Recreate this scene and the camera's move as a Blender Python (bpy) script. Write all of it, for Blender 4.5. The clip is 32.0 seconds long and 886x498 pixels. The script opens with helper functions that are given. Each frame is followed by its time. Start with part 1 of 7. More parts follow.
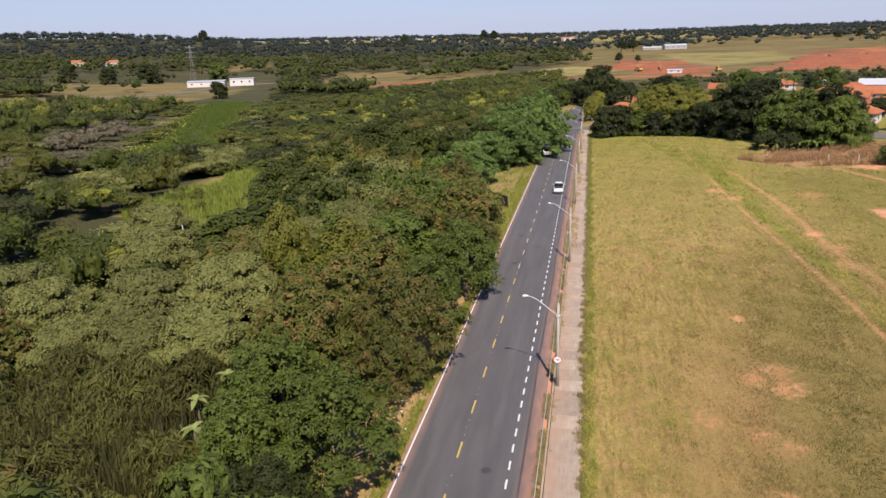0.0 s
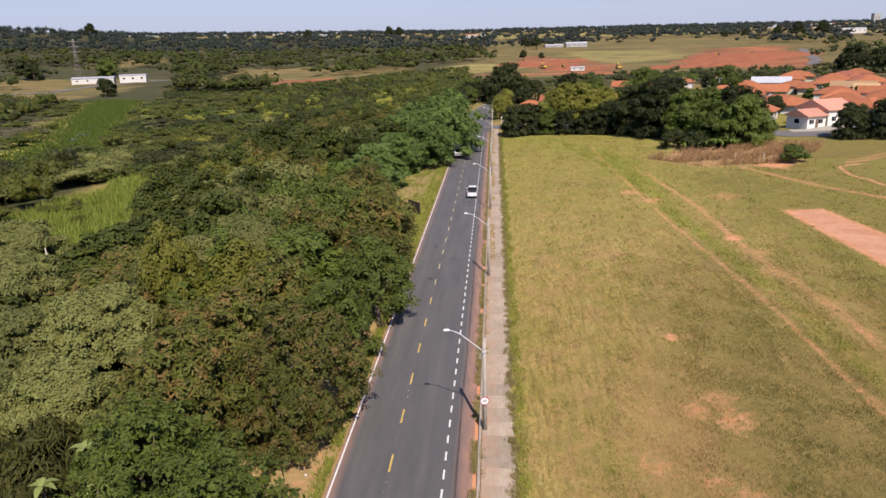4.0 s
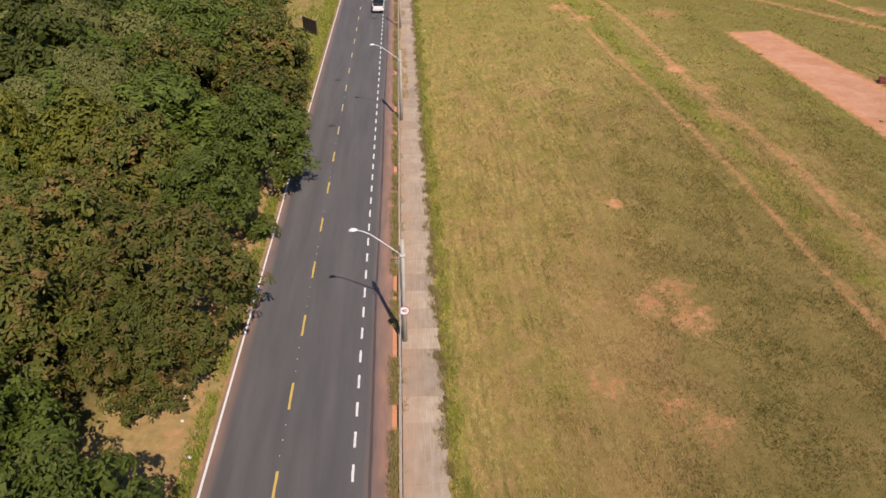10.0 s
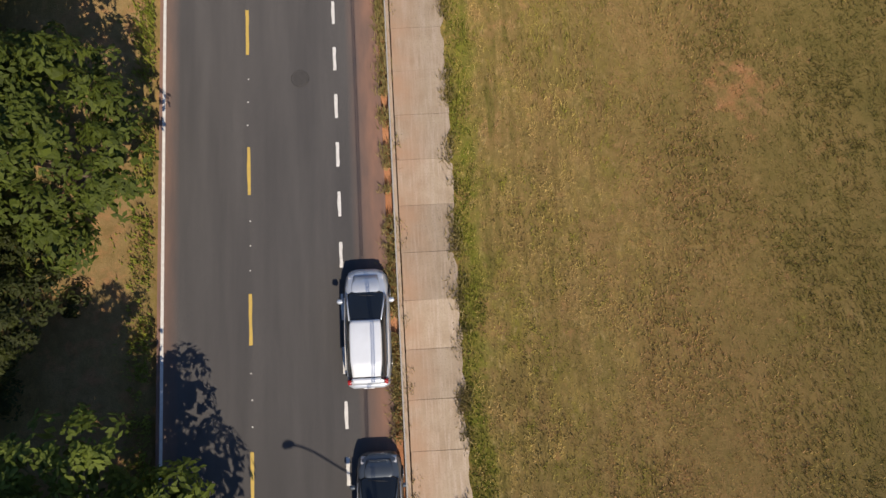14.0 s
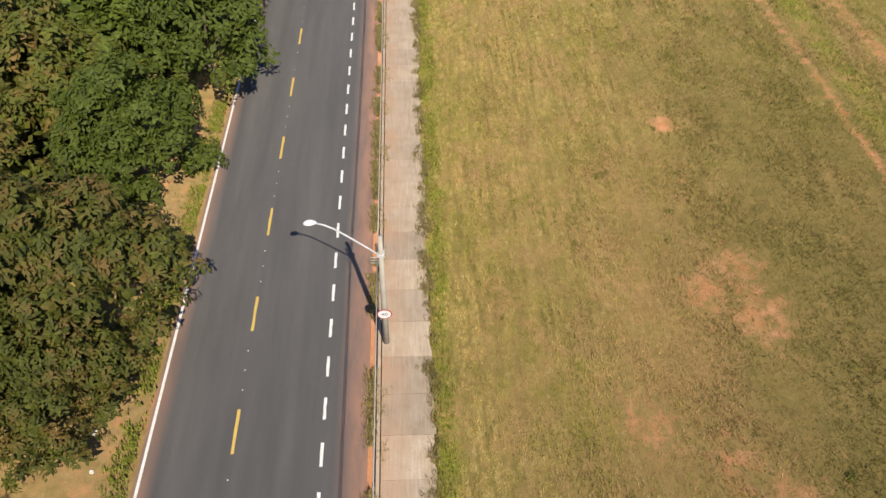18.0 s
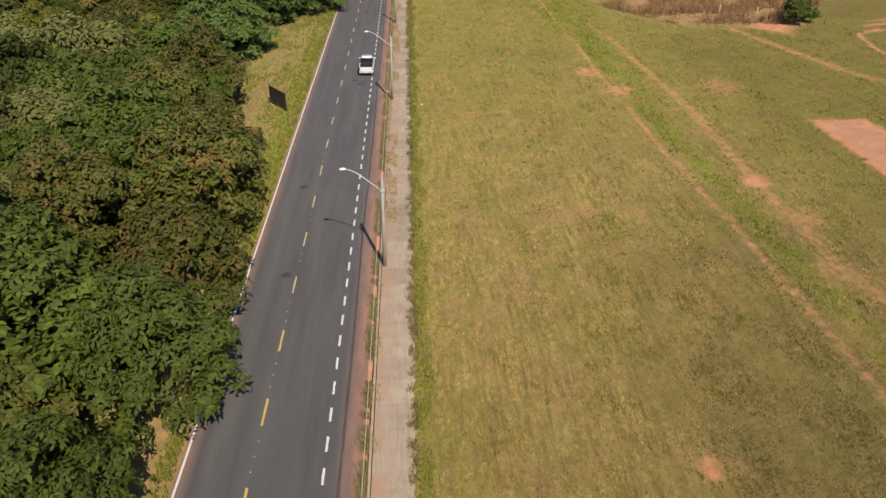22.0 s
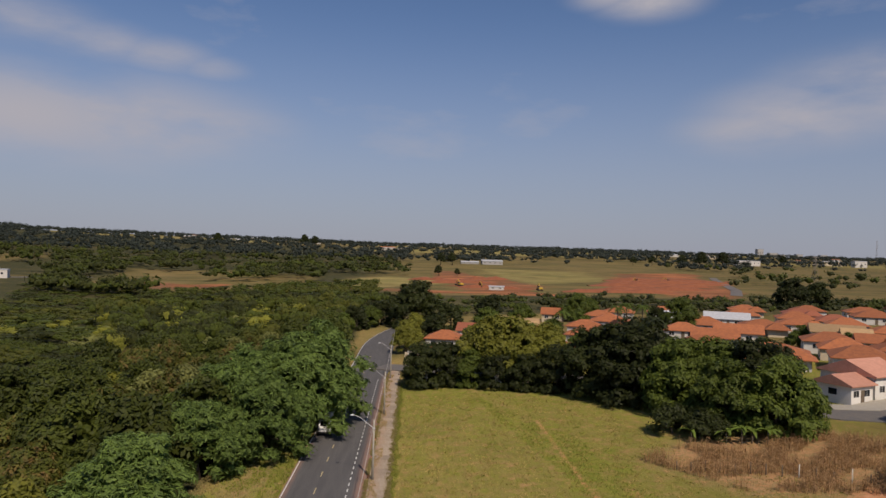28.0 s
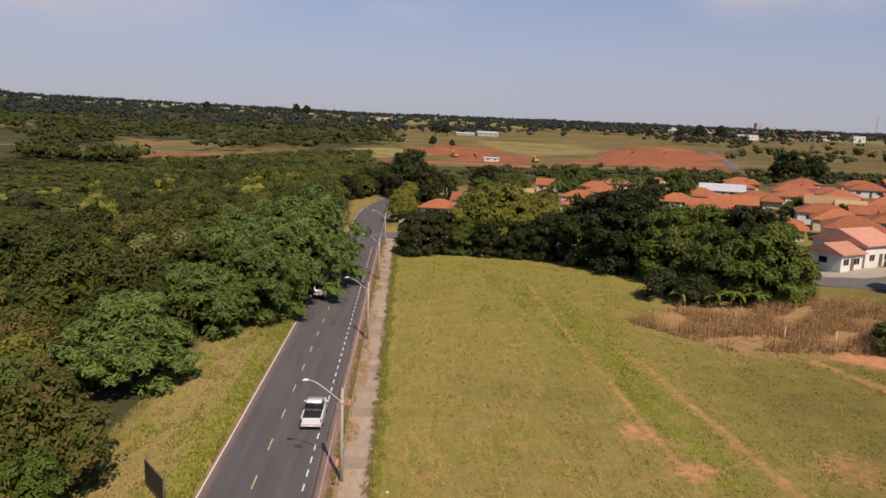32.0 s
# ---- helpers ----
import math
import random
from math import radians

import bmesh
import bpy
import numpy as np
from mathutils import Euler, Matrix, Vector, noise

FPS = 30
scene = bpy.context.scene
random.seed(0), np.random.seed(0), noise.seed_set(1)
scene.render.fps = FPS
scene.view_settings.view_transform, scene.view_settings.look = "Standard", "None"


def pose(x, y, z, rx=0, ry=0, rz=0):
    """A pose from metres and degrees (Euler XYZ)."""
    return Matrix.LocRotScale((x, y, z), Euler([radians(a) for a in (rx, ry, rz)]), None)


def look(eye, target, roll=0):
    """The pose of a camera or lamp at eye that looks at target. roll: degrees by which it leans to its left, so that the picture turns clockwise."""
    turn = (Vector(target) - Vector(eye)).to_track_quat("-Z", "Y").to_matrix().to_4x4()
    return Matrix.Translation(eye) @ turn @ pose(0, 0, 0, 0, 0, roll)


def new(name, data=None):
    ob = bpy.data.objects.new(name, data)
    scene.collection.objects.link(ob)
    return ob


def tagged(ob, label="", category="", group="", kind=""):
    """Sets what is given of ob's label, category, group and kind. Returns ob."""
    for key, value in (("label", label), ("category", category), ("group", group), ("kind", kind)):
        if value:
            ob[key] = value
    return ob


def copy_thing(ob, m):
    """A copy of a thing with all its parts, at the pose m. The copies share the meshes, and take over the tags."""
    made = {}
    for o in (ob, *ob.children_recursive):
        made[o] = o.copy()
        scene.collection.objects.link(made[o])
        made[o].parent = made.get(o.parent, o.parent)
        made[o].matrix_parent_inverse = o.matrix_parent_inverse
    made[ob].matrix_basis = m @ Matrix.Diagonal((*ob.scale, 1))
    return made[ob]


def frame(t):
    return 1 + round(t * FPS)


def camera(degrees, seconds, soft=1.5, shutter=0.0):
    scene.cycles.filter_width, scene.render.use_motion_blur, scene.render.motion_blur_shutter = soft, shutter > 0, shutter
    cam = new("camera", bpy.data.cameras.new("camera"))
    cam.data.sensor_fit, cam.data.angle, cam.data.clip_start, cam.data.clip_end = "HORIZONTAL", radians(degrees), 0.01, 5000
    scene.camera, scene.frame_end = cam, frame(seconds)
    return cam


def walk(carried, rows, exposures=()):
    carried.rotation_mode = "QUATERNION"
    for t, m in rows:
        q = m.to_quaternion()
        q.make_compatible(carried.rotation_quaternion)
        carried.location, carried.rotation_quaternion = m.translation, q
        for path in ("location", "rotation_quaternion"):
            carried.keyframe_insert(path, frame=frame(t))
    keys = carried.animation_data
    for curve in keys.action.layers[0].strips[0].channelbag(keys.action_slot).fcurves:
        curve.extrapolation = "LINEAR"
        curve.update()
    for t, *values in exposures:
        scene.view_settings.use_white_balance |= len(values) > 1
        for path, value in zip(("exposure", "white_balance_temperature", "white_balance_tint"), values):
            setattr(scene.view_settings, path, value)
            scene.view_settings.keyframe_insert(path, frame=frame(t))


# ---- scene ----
cam = camera(65.4, 32.0)
PATH = [
    (0, (1.99, -21.212, 26.549), (1.585, -19.334, 25.993), -1.9),
    (0.5, (1.813, -20.352, 26.56), (1.41, -18.474, 26.0), -1.9),
    (1, (1.665, -19.583, 26.578), (1.295, -17.699, 26.017), -1.9),
    (1.5, (1.452, -18.713, 26.62), (1.139, -16.82, 26.055), -1.7),
    (2, (1.185, -17.868, 26.597), (0.949, -15.965, 26.031), -1.5),
    (2.5, (1.105, -16.74, 26.616), (0.905, -14.834, 26.047), -1.6),
    (4.5, (0.617, -12.523, 26.611), (0.509, -10.61, 26.037), -1.3),
    (5, (0.467, -11.447, 26.68), (0.403, -9.533, 26.103), -1.2),
    (5.5, (0.424, -10.338, 26.706), (0.359, -8.425, 26.127), -1.2),
    (6, (0.37, -9.346, 26.755), (0.306, -7.433, 26.175), -1.2),
    (6.5, (0.399, -8.273, 26.732), (0.401, -6.36, 26.15), -1.1),
    (7, (0.366, -7.26, 26.731), (0.456, -5.35, 26.145), -1.0),
    (7.5, (0.223, -6.231, 26.709), (0.328, -4.322, 26.122), -0.9),
    (8, (0.218, -5.278, 26.807), (0.322, -3.37, 26.217), -0.8),
    (8.5, (0.192, -4.239, 26.816), (0.296, -2.331, 26.224), -0.6),
    (9, (0.204, -3.309, 26.728), (0.308, -1.415, 26.094), -0.3),
    (9.5, (0.237, -2.368, 26.888), (0.34, -0.567, 26.025), 0.3),
    (10, (0.308, -1.468, 26.829), (0.41, 0.21, 25.745), 0.5),
    (10.5, (0.333, -0.663, 26.703), (0.431, 0.869, 25.42), 0.5),
    (11, (0.353, 0.414, 26.947), (0.442, 1.763, 25.473), 0.6),
    (11.5, (0.481, 1.415, 27.121), (0.562, 2.592, 25.506), 0.8),
    (12, (0.432, 2.222, 27.029), (0.518, 3.354, 25.382), 1.2),
    (12.5, (0.381, 2.812, 26.758), (0.468, 3.759, 24.998), 2.2),
    (13, (0.468, 3.74, 26.736), (0.546, 4.449, 24.867), 3.1),
    (13.5, (0.63, 4.772, 26.917), (0.693, 5.224, 24.97), 4.7),
    (15.5, (1.327, 8.826, 27.215), (1.352, 9.065, 25.23), 3.1),
    (16, (1.402, 9.88, 27.063), (1.436, 10.278, 25.103), 2.3),
    (16.5, (1.079, 10.0, 26.999), (1.156, 10.676, 25.118), 3.9),
    (17, (1.06, 10.605, 26.647), (1.151, 11.528, 24.876), 3.1),
    (17.5, (1.033, 11.459, 26.496), (1.132, 12.6, 24.856), 2.6),
    (18, (1.068, 12.212, 26.446), (1.17, 13.538, 24.952), 2.2),
    (18.5, (1.075, 12.868, 26.283), (1.178, 14.217, 24.809), 2.2),
    (19, (1.142, 13.65, 26.338), (1.243, 14.995, 24.862), 2.2),
    (19.5, (1.244, 14.546, 26.432), (1.342, 15.89, 24.954), 2.1),
    (20, (1.307, 15.705, 26.649), (1.404, 17.046, 25.168), 2.1),
    (20.5, (1.395, 17.059, 26.818), (1.491, 18.4, 25.338), 2.1),
    (21, (1.528, 18.746, 27.054), (1.624, 20.113, 25.598), 2.0),
    (21.5, (1.715, 20.52, 27.296), (1.809, 22.058, 26.02), 1.4),
    (22, (1.778, 22.465, 27.727), (1.876, 24.153, 26.658), 1.2),
    (22.5, (1.983, 24.526, 27.871), (2.082, 26.34, 27.035), 0.9),
    (23, (2.09, 26.616, 28.026), (2.191, 28.524, 27.435), 0.9),
    (23.5, (2.098, 28.862, 28.111), (2.195, 30.831, 27.773), 0.9),
    (24, (2.279, 31.15, 28.237), (2.368, 33.147, 28.159), 0.9),
    (24.5, (2.514, 34.076, 27.996), (2.599, 36.074, 28.022), 1.0),
    (25, (2.787, 36.768, 27.912), (2.87, 38.766, 27.937), 1.0),
    (25.5, (2.924, 39.609, 27.882), (3.004, 41.607, 27.905), 1.3),
    (27.5, (3.829, 48.907, 26.975), (3.911, 50.905, 26.996), 1.7),
    (28, (3.963, 49.892, 26.709), (4.051, 51.89, 26.729), 1.7),
    (28.5, (4.067, 50.28, 26.368), (4.159, 52.278, 26.388), 1.7),
    (29, (4.132, 50.421, 25.842), (4.231, 52.419, 25.849), 1.7),
    (29.5, (4.16, 50.52, 25.329), (4.279, 52.505, 25.116), 1.8),
    (30, (4.11, 50.657, 25.167), (4.24, 52.623, 24.825), 1.8),
    (30.5, (4.056, 50.64, 25.068), (4.184, 52.606, 24.725), 1.9),
    (31, (4.008, 50.747, 25.15), (4.131, 52.714, 24.806), 2.0),
    (31.5, (3.98, 51.062, 25.315), (4.1, 53.029, 24.971), 2.1),
    (32, (4.031, 51.483, 25.462), (4.146, 53.45, 25.117), 2.2),
]
EXPOSURES = [(0, 0.34, 6200, 19), (8, 0.24, 6200, 17), (9.1, 0.21, 6200, 15), (9.9, 0.16, 6550, 18), (12.5, 0.0, 6700, 14), (13.5, -0.06, 6700, 14), (15.8, 0.38, 6600, 11), (18.2, 0.38, 6550, 10), (19.2, 0.14, 6600, 11), (20.2, -0.08, 6650, 11), (21, 0.0, 6600, 11), (22.5, 0.04, 6400, 12), (23.5, 0.08, 5950, 9), (24.1, -0.05, 6000, 8), (24.8, -0.49, 6250, 13), (28.8, -0.46, 6950, 16), (29.6, -0.38, 7300, 17), (30.2, -0.28, 7400, 19), (31, -0.15, 7050, 20), (32, -0.1, 6900, 20)]
walk(cam, [(t, look(eye, target, roll)) for t, eye, target, roll in PATH], EXPOSURES)

# ---- world and light ----
SUN = Vector((0.30, -0.90, 1.04)).normalized()
sun = new("sun", bpy.data.lights.new("sun", "SUN"))
sun.data.energy, sun.data.angle, sun.data.color = 5.0, radians(0.53), (1.0, 0.88, 0.70)
sun.matrix_world = look((0, 0, 60), Vector((0, 0, 60)) - SUN)
world = bpy.data.worlds.new("sky")
scene.world = world
world.use_nodes = True


def sky_nodes():
    nt = world.node_tree
    nt.nodes.clear()
    out, bg = nt.nodes.new("ShaderNodeOutputWorld"), nt.nodes.new("ShaderNodeBackground")
    sky, mix = nt.nodes.new("ShaderNodeTexSky"), nt.nodes.new("ShaderNodeMixRGB")
    sky.sky_type, sky.sun_disc = "NISHITA", False
    sky.sun_elevation, sky.sun_rotation = math.asin(SUN.z), math.atan2(SUN.x, SUN.y)
    sky.air_density, sky.dust_density, sky.ozone_density = 1.0, 0.5, 2.0
    co, mp = nt.nodes.new("ShaderNodeTexCoord"), nt.nodes.new("ShaderNodeMapping")
    mp.inputs["Scale"].default_value = (3.0, 3.0, 9.0)
    mp.inputs["Rotation"].default_value = (0, radians(9), 0)
    mp.inputs["Location"].default_value = CLOUD_AT
    no, ramp = nt.nodes.new("ShaderNodeTexNoise"), nt.nodes.new("ShaderNodeValToRGB")
    no.inputs["Scale"].default_value, no.inputs["Detail"].default_value, no.inputs["Roughness"].default_value = 1.5, 8, 0.55
    ramp.color_ramp.elements[0].position, ramp.color_ramp.elements[1].position = 0.62, 1.0
    ramp.color_ramp.elements[1].color = (0.75, 0.75, 0.75, 1)
    nt.links.new(co.outputs["Generated"], mp.inputs["Vector"])
    nt.links.new(mp.outputs[0], no.inputs["Vector"])
    nt.links.new(no.outputs["Fac"], ramp.inputs[0])
    total = None
    for way, wide, weight in (((-0.372, 0.914, 0.163), 0.034, 0.95), ((-0.480, 0.860, 0.160), 0.036, 1.0), ((-0.285, 0.945, 0.165), 0.014, 0.8),
                              ((-0.47, 0.845, 0.268), 0.008, 0.8), ((-0.405, 0.878, 0.256), 0.006, 0.8), ((-0.335, 0.91, 0.250), 0.0045, 0.75), ((-0.275, 0.93, 0.241), 0.0022, 0.6),
                              ((0.500, 0.843, 0.196), 0.018, 1.0), ((0.565, 0.795, 0.222), 0.020, 1.0), ((0.445, 0.878, 0.176), 0.010, 0.9), ((0.301, 0.891, 0.341), 0.005, 1.0), ((0.25, 0.90, 0.35), 0.003, 0.8)):
        dot, near = nt.nodes.new("ShaderNodeVectorMath"), nt.nodes.new("ShaderNodeMapRange")
        flat = nt.nodes.new("ShaderNodeMapping")
        flat.inputs["Scale"].default_value = (1, 1, 3.0)
        dot.operation = "DISTANCE"
        dot.inputs[1].default_value = (way[0], way[1], way[2] * 3.0)
        nt.links.new(co.outputs["Generated"], flat.inputs["Vector"])
        nt.links.new(flat.outputs[0], dot.inputs[0])
        near.interpolation_type = "SMOOTHSTEP"
        near.inputs["From Min"].default_value, near.inputs["From Max"].default_value, near.inputs["To Max"].default_value = math.sqrt(wide * 2) * 1.0, 0.0, weight
        nt.links.new(dot.outputs["Value"], near.inputs["Value"])
        if total is None:
            total = near.outputs[0]
        else:
            most = nt.nodes.new("ShaderNodeMath")
            most.operation = "MAXIMUM"
            nt.links.new(total, most.inputs[0])
            nt.links.new(near.outputs[0], most.inputs[1])
            total = most.outputs[0]
    lump, cover = nt.nodes.new("ShaderNodeMath"), nt.nodes.new("ShaderNodeMath")
    lump.operation, cover.operation = "MULTIPLY", "MAXIMUM"
    wisp = nt.nodes.new("ShaderNodeMapRange")
    wisp.inputs["From Min"].default_value, wisp.inputs["From Max"].default_value = 0.26, 0.56
    nt.links.new(no.outputs["Fac"], wisp.inputs["Value"])
    nt.links.new(total, lump.inputs[0])
    nt.links.new(wisp.outputs[0], lump.inputs[1])
    nt.links.new(lump.outputs[0], cover.inputs[0])
    nt.links.new(ramp.outputs[0], cover.inputs[1])
    nt.links.new(cover.outputs[0], mix.inputs[0])
    haze, sep, low = nt.nodes.new("ShaderNodeMixRGB"), nt.nodes.new("ShaderNodeSeparateXYZ"), nt.nodes.new("ShaderNodeMapRange")
    nt.links.new(co.outputs["Generated"], sep.inputs[0])       # haze thickens towards the horizon
    low.interpolation_type = "SMOOTHSTEP"
    low.inputs["From Min"].default_value, low.inputs["From Max"].default_value = 0.36, -0.02
    low.inputs["To Max"].default_value = 0.85
    nt.links.new(sep.outputs["Z"], low.inputs["Value"])
    nt.links.new(low.outputs[0], haze.inputs[0])
    blue = nt.nodes.new("ShaderNodeMixRGB")
    blue.blend_type = "MULTIPLY"
    blue.inputs[0].default_value, blue.inputs[2].default_value = 1.0, (0.95, 1.10, 1.30, 1)
    nt.links.new(sky.outputs[0], blue.inputs[1])
    nt.links.new(blue.outputs[0], haze.inputs[1])
    haze.inputs[2].default_value = (4.7, 5.1, 6.3, 1)
    nt.links.new(haze.outputs[0], mix.inputs[1])
    mix.inputs[2].default_value = (6.4, 6.5, 7.2, 1)
    nt.links.new(mix.outputs[0], bg.inputs[0])
    bg.inputs[1].default_value = 0.085
    nt.links.new(bg.outputs[0], out.inputs[0])


CLOUD_AT = (0.0, 0.0, 0.0)
sky_nodes()


# ---- materials ----
def mat(name, build):
    m = bpy.data.materials.new(name)
    m.use_nodes = True
    nt = m.node_tree
    build(nt, nt.nodes["Principled BSDF"])
    return m


def node(nt, kind, **values):
    n = nt.nodes.new(kind)
    for key, v in values.items():
        n.inputs[key.replace("_", " ")].default_value = v
    return n


def noise_fac(nt, scale, detail=4.0, lo=0.35, hi=0.65, stretch=None, rough=0.6):
    """A noise of the object's place in the world, spread from 0 to 1."""
    geo = nt.nodes.new("ShaderNodeNewGeometry")
    src = geo.outputs["Position"]
    if stretch:
        mp = nt.nodes.new("ShaderNodeMapping")
        mp.inputs["Scale"].default_value = stretch
        nt.links.new(src, mp.inputs["Vector"])
        src = mp.outputs[0]
    n = node(nt, "ShaderNodeTexNoise", Scale=scale, Detail=detail, Roughness=rough)
    nt.links.new(src, n.inputs["Vector"])
    r = nt.nodes.new("ShaderNodeMapRange")
    r.inputs["From Min"].default_value, r.inputs["From Max"].default_value = lo, hi
    nt.links.new(n.outputs["Fac"], r.inputs["Value"])
    return r.outputs[0]


def blend(nt, fac, a, b, kind="MIX"):
    m = nt.nodes.new("ShaderNodeMixRGB")
    m.blend_type = kind
    for socket, v in zip(m.inputs, (fac, a, b)):
        if hasattr(v, "is_linked"):
            nt.links.new(v, socket)
        elif isinstance(v, (int, float)):
            socket.default_value = v
        else:
            socket.default_value = (*v, 1)
    return m.outputs[0]


def bump(nt, bsdf, height, strength=0.4, distance=0.05):
    b = node(nt, "ShaderNodeBump", Strength=strength, Distance=distance)
    nt.links.new(height, b.inputs["Height"])
    nt.links.new(b.outputs[0], bsdf.inputs["Normal"])


def rough_paint(name, colour, stain, rough=0.7, scale=3.0, strength=0.2, metal=0.0, vary=0.0):
    """A plain surface with grain, stains and, with vary, a shade of its own for each piece."""
    def build(nt, p):
        c = blend(nt, noise_fac(nt, scale, 5), colour, stain)
        c = blend(nt, noise_fac(nt, scale * 9, 3), c, tuple(v * 0.86 for v in colour), "MIX") if scale < 50 else c
        if vary:
            info = nt.nodes.new("ShaderNodeObjectInfo")
            hsv = node(nt, "ShaderNodeHueSaturation")
            r = nt.nodes.new("ShaderNodeMapRange")
            r.inputs["To Min"].default_value, r.inputs["To Max"].default_value = 1 - vary, 1 + vary
            nt.links.new(info.outputs["Random"], r.inputs["Value"])
            nt.links.new(r.outputs[0], hsv.inputs["Value"])
            nt.links.new(c, hsv.inputs["Color"])
            c = hsv.outputs[0]
        nt.links.new(c, p.inputs["Base Color"])
        p.inputs["Roughness"].default_value, p.inputs["Metallic"].default_value = rough, metal
        bump(nt, p, noise_fac(nt, scale * 12, 3, 0, 1), strength, 0.02)
    return mat(name, build)


def leaf_mat(name, dark, light, tint=None, amount=0.0):
    """Leaves: each leaf its own shade between dark and light, each tree a little different, some leaves tinted."""
    def build(nt, p):
        geo, info = nt.nodes.new("ShaderNodeNewGeometry"), nt.nodes.new("ShaderNodeObjectInfo")
        both = nt.nodes.new("ShaderNodeMixRGB")
        both.inputs[0].default_value = 0.55
        nt.links.new(geo.outputs["Random Per Island"], both.inputs[1])
        nt.links.new(noise_fac(nt, 1.7, 6, 0.36, 0.64, rough=0.75), both.inputs[2])
        c = blend(nt, both.outputs[0], dark, light)
        bump(nt, p, noise_fac(nt, 1.9, 6, 0, 1, rough=0.75), 0.4, 0.4)
        if tint:
            f = noise_fac(nt, 0.9, 3, 0.62 - amount * 0.3, 0.72)
            c = blend(nt, f, c, tint)
        hsv = node(nt, "ShaderNodeHueSaturation")
        r = nt.nodes.new("ShaderNodeMapRange")
        r.inputs["To Min"].default_value, r.inputs["To Max"].default_value = 0.8, 1.22
        nt.links.new(info.outputs["Random"], r.inputs["Value"])
        nt.links.new(r.outputs[0], hsv.inputs["Value"])
        nt.links.new(c, hsv.inputs["Color"])
        nt.links.new(hsv.outputs[0], p.inputs["Base Color"])
        p.inputs["Roughness"].default_value = 0.55
        p.inputs["Specular IOR Level"].default_value = 0.25
        p.inputs["Diffuse Roughness"].default_value = 0.4
        tr = nt.nodes.new("ShaderNodeBsdfTranslucent")
        nt.links.new(hsv.outputs[0], tr.inputs["Color"])
        mx = nt.nodes.new("ShaderNodeMixShader")
        mx.inputs[0].default_value = 0.27
        nt.links.new(p.outputs[0], mx.inputs[1])
        nt.links.new(tr.outputs[0], mx.inputs[2])
        nt.links.new(mx.outputs[0], nt.nodes["Material Output"].inputs["Surface"])
    return mat(name, build)


LEAF = dict(
    olive=leaf_mat("olive_leaves", (0.039, 0.050, 0.009), (0.152, 0.166, 0.028), (0.24, 0.145, 0.050), 0.42),
    green=leaf_mat("green_leaves", (0.034, 0.053, 0.008), (0.148, 0.190, 0.029)),
    fresh=leaf_mat("fresh_leaves", (0.040, 0.064, 0.010), (0.130, 0.178, 0.025)),
    yellow=leaf_mat("yellow_green_leaves", (0.090, 0.100, 0.014), (0.26, 0.255, 0.036)),
    grey=leaf_mat("grey_green_leaves", (0.105, 0.118, 0.030), (0.235, 0.240, 0.072)),
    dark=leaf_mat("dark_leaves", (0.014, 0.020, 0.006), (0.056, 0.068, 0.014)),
    brown=leaf_mat("brownish_leaves", (0.085, 0.075, 0.045), (0.20, 0.175, 0.10)),
    spray=leaf_mat("pale_backed_leaves", (0.014, 0.032, 0.006), (0.225, 0.325, 0.072)),
    wood=leaf_mat("woodland_leaves", (0.027, 0.037, 0.006), (0.098, 0.118, 0.018)),
    wood_dark=leaf_mat("dark_woodland_leaves", (0.020, 0.026, 0.007), (0.078, 0.086, 0.020)),
    cane=leaf_mat("drooping_leaves", (0.026, 0.032, 0.007), (0.150, 0.148, 0.030)),
    # distance haze is put into this blue-green leaf colour
    wood_far=leaf_mat("hazy_distant_leaves", (0.025, 0.033, 0.026), (0.068, 0.082, 0.060)),
    wood_fresh=leaf_mat("light_woodland_leaves", (0.048, 0.056, 0.009), (0.150, 0.155, 0.025)),
)
BARK = rough_paint("bark", (0.17, 0.13, 0.09), (0.08, 0.06, 0.045), 0.9, 4.0, 0.6)
WHITEWASH = rough_paint("whitewashed_bark", (0.6, 0.58, 0.52), (0.4, 0.37, 0.32), 0.9, 4.0, 0.4)
CONCRETE = rough_paint("pale_concrete", (0.42, 0.39, 0.33), (0.30, 0.27, 0.22), 0.85, 2.2, 0.3)
LAMP_GREY = rough_paint("painted_steel", (0.55, 0.56, 0.56), (0.42, 0.42, 0.42), 0.45, 3.0, 0.1)
LAMP_WHITE = rough_paint("lamp_shell", (0.8, 0.8, 0.78), (0.62, 0.62, 0.6), 0.4, 3.0, 0.05)
WHITE_LINE = rough_paint("worn_white_paint", (0.74, 0.74, 0.71), (0.5, 0.48, 0.45), 0.6, 5.0, 0.2)
YELLOW_LINE = rough_paint("worn_yellow_paint", (0.60, 0.42, 0.09), (0.45, 0.33, 0.11), 0.6, 5.0, 0.2)
BLACK = rough_paint("black_plastic", (0.02, 0.02, 0.02), (0.035, 0.035, 0.03), 0.5, 6.0, 0.1)


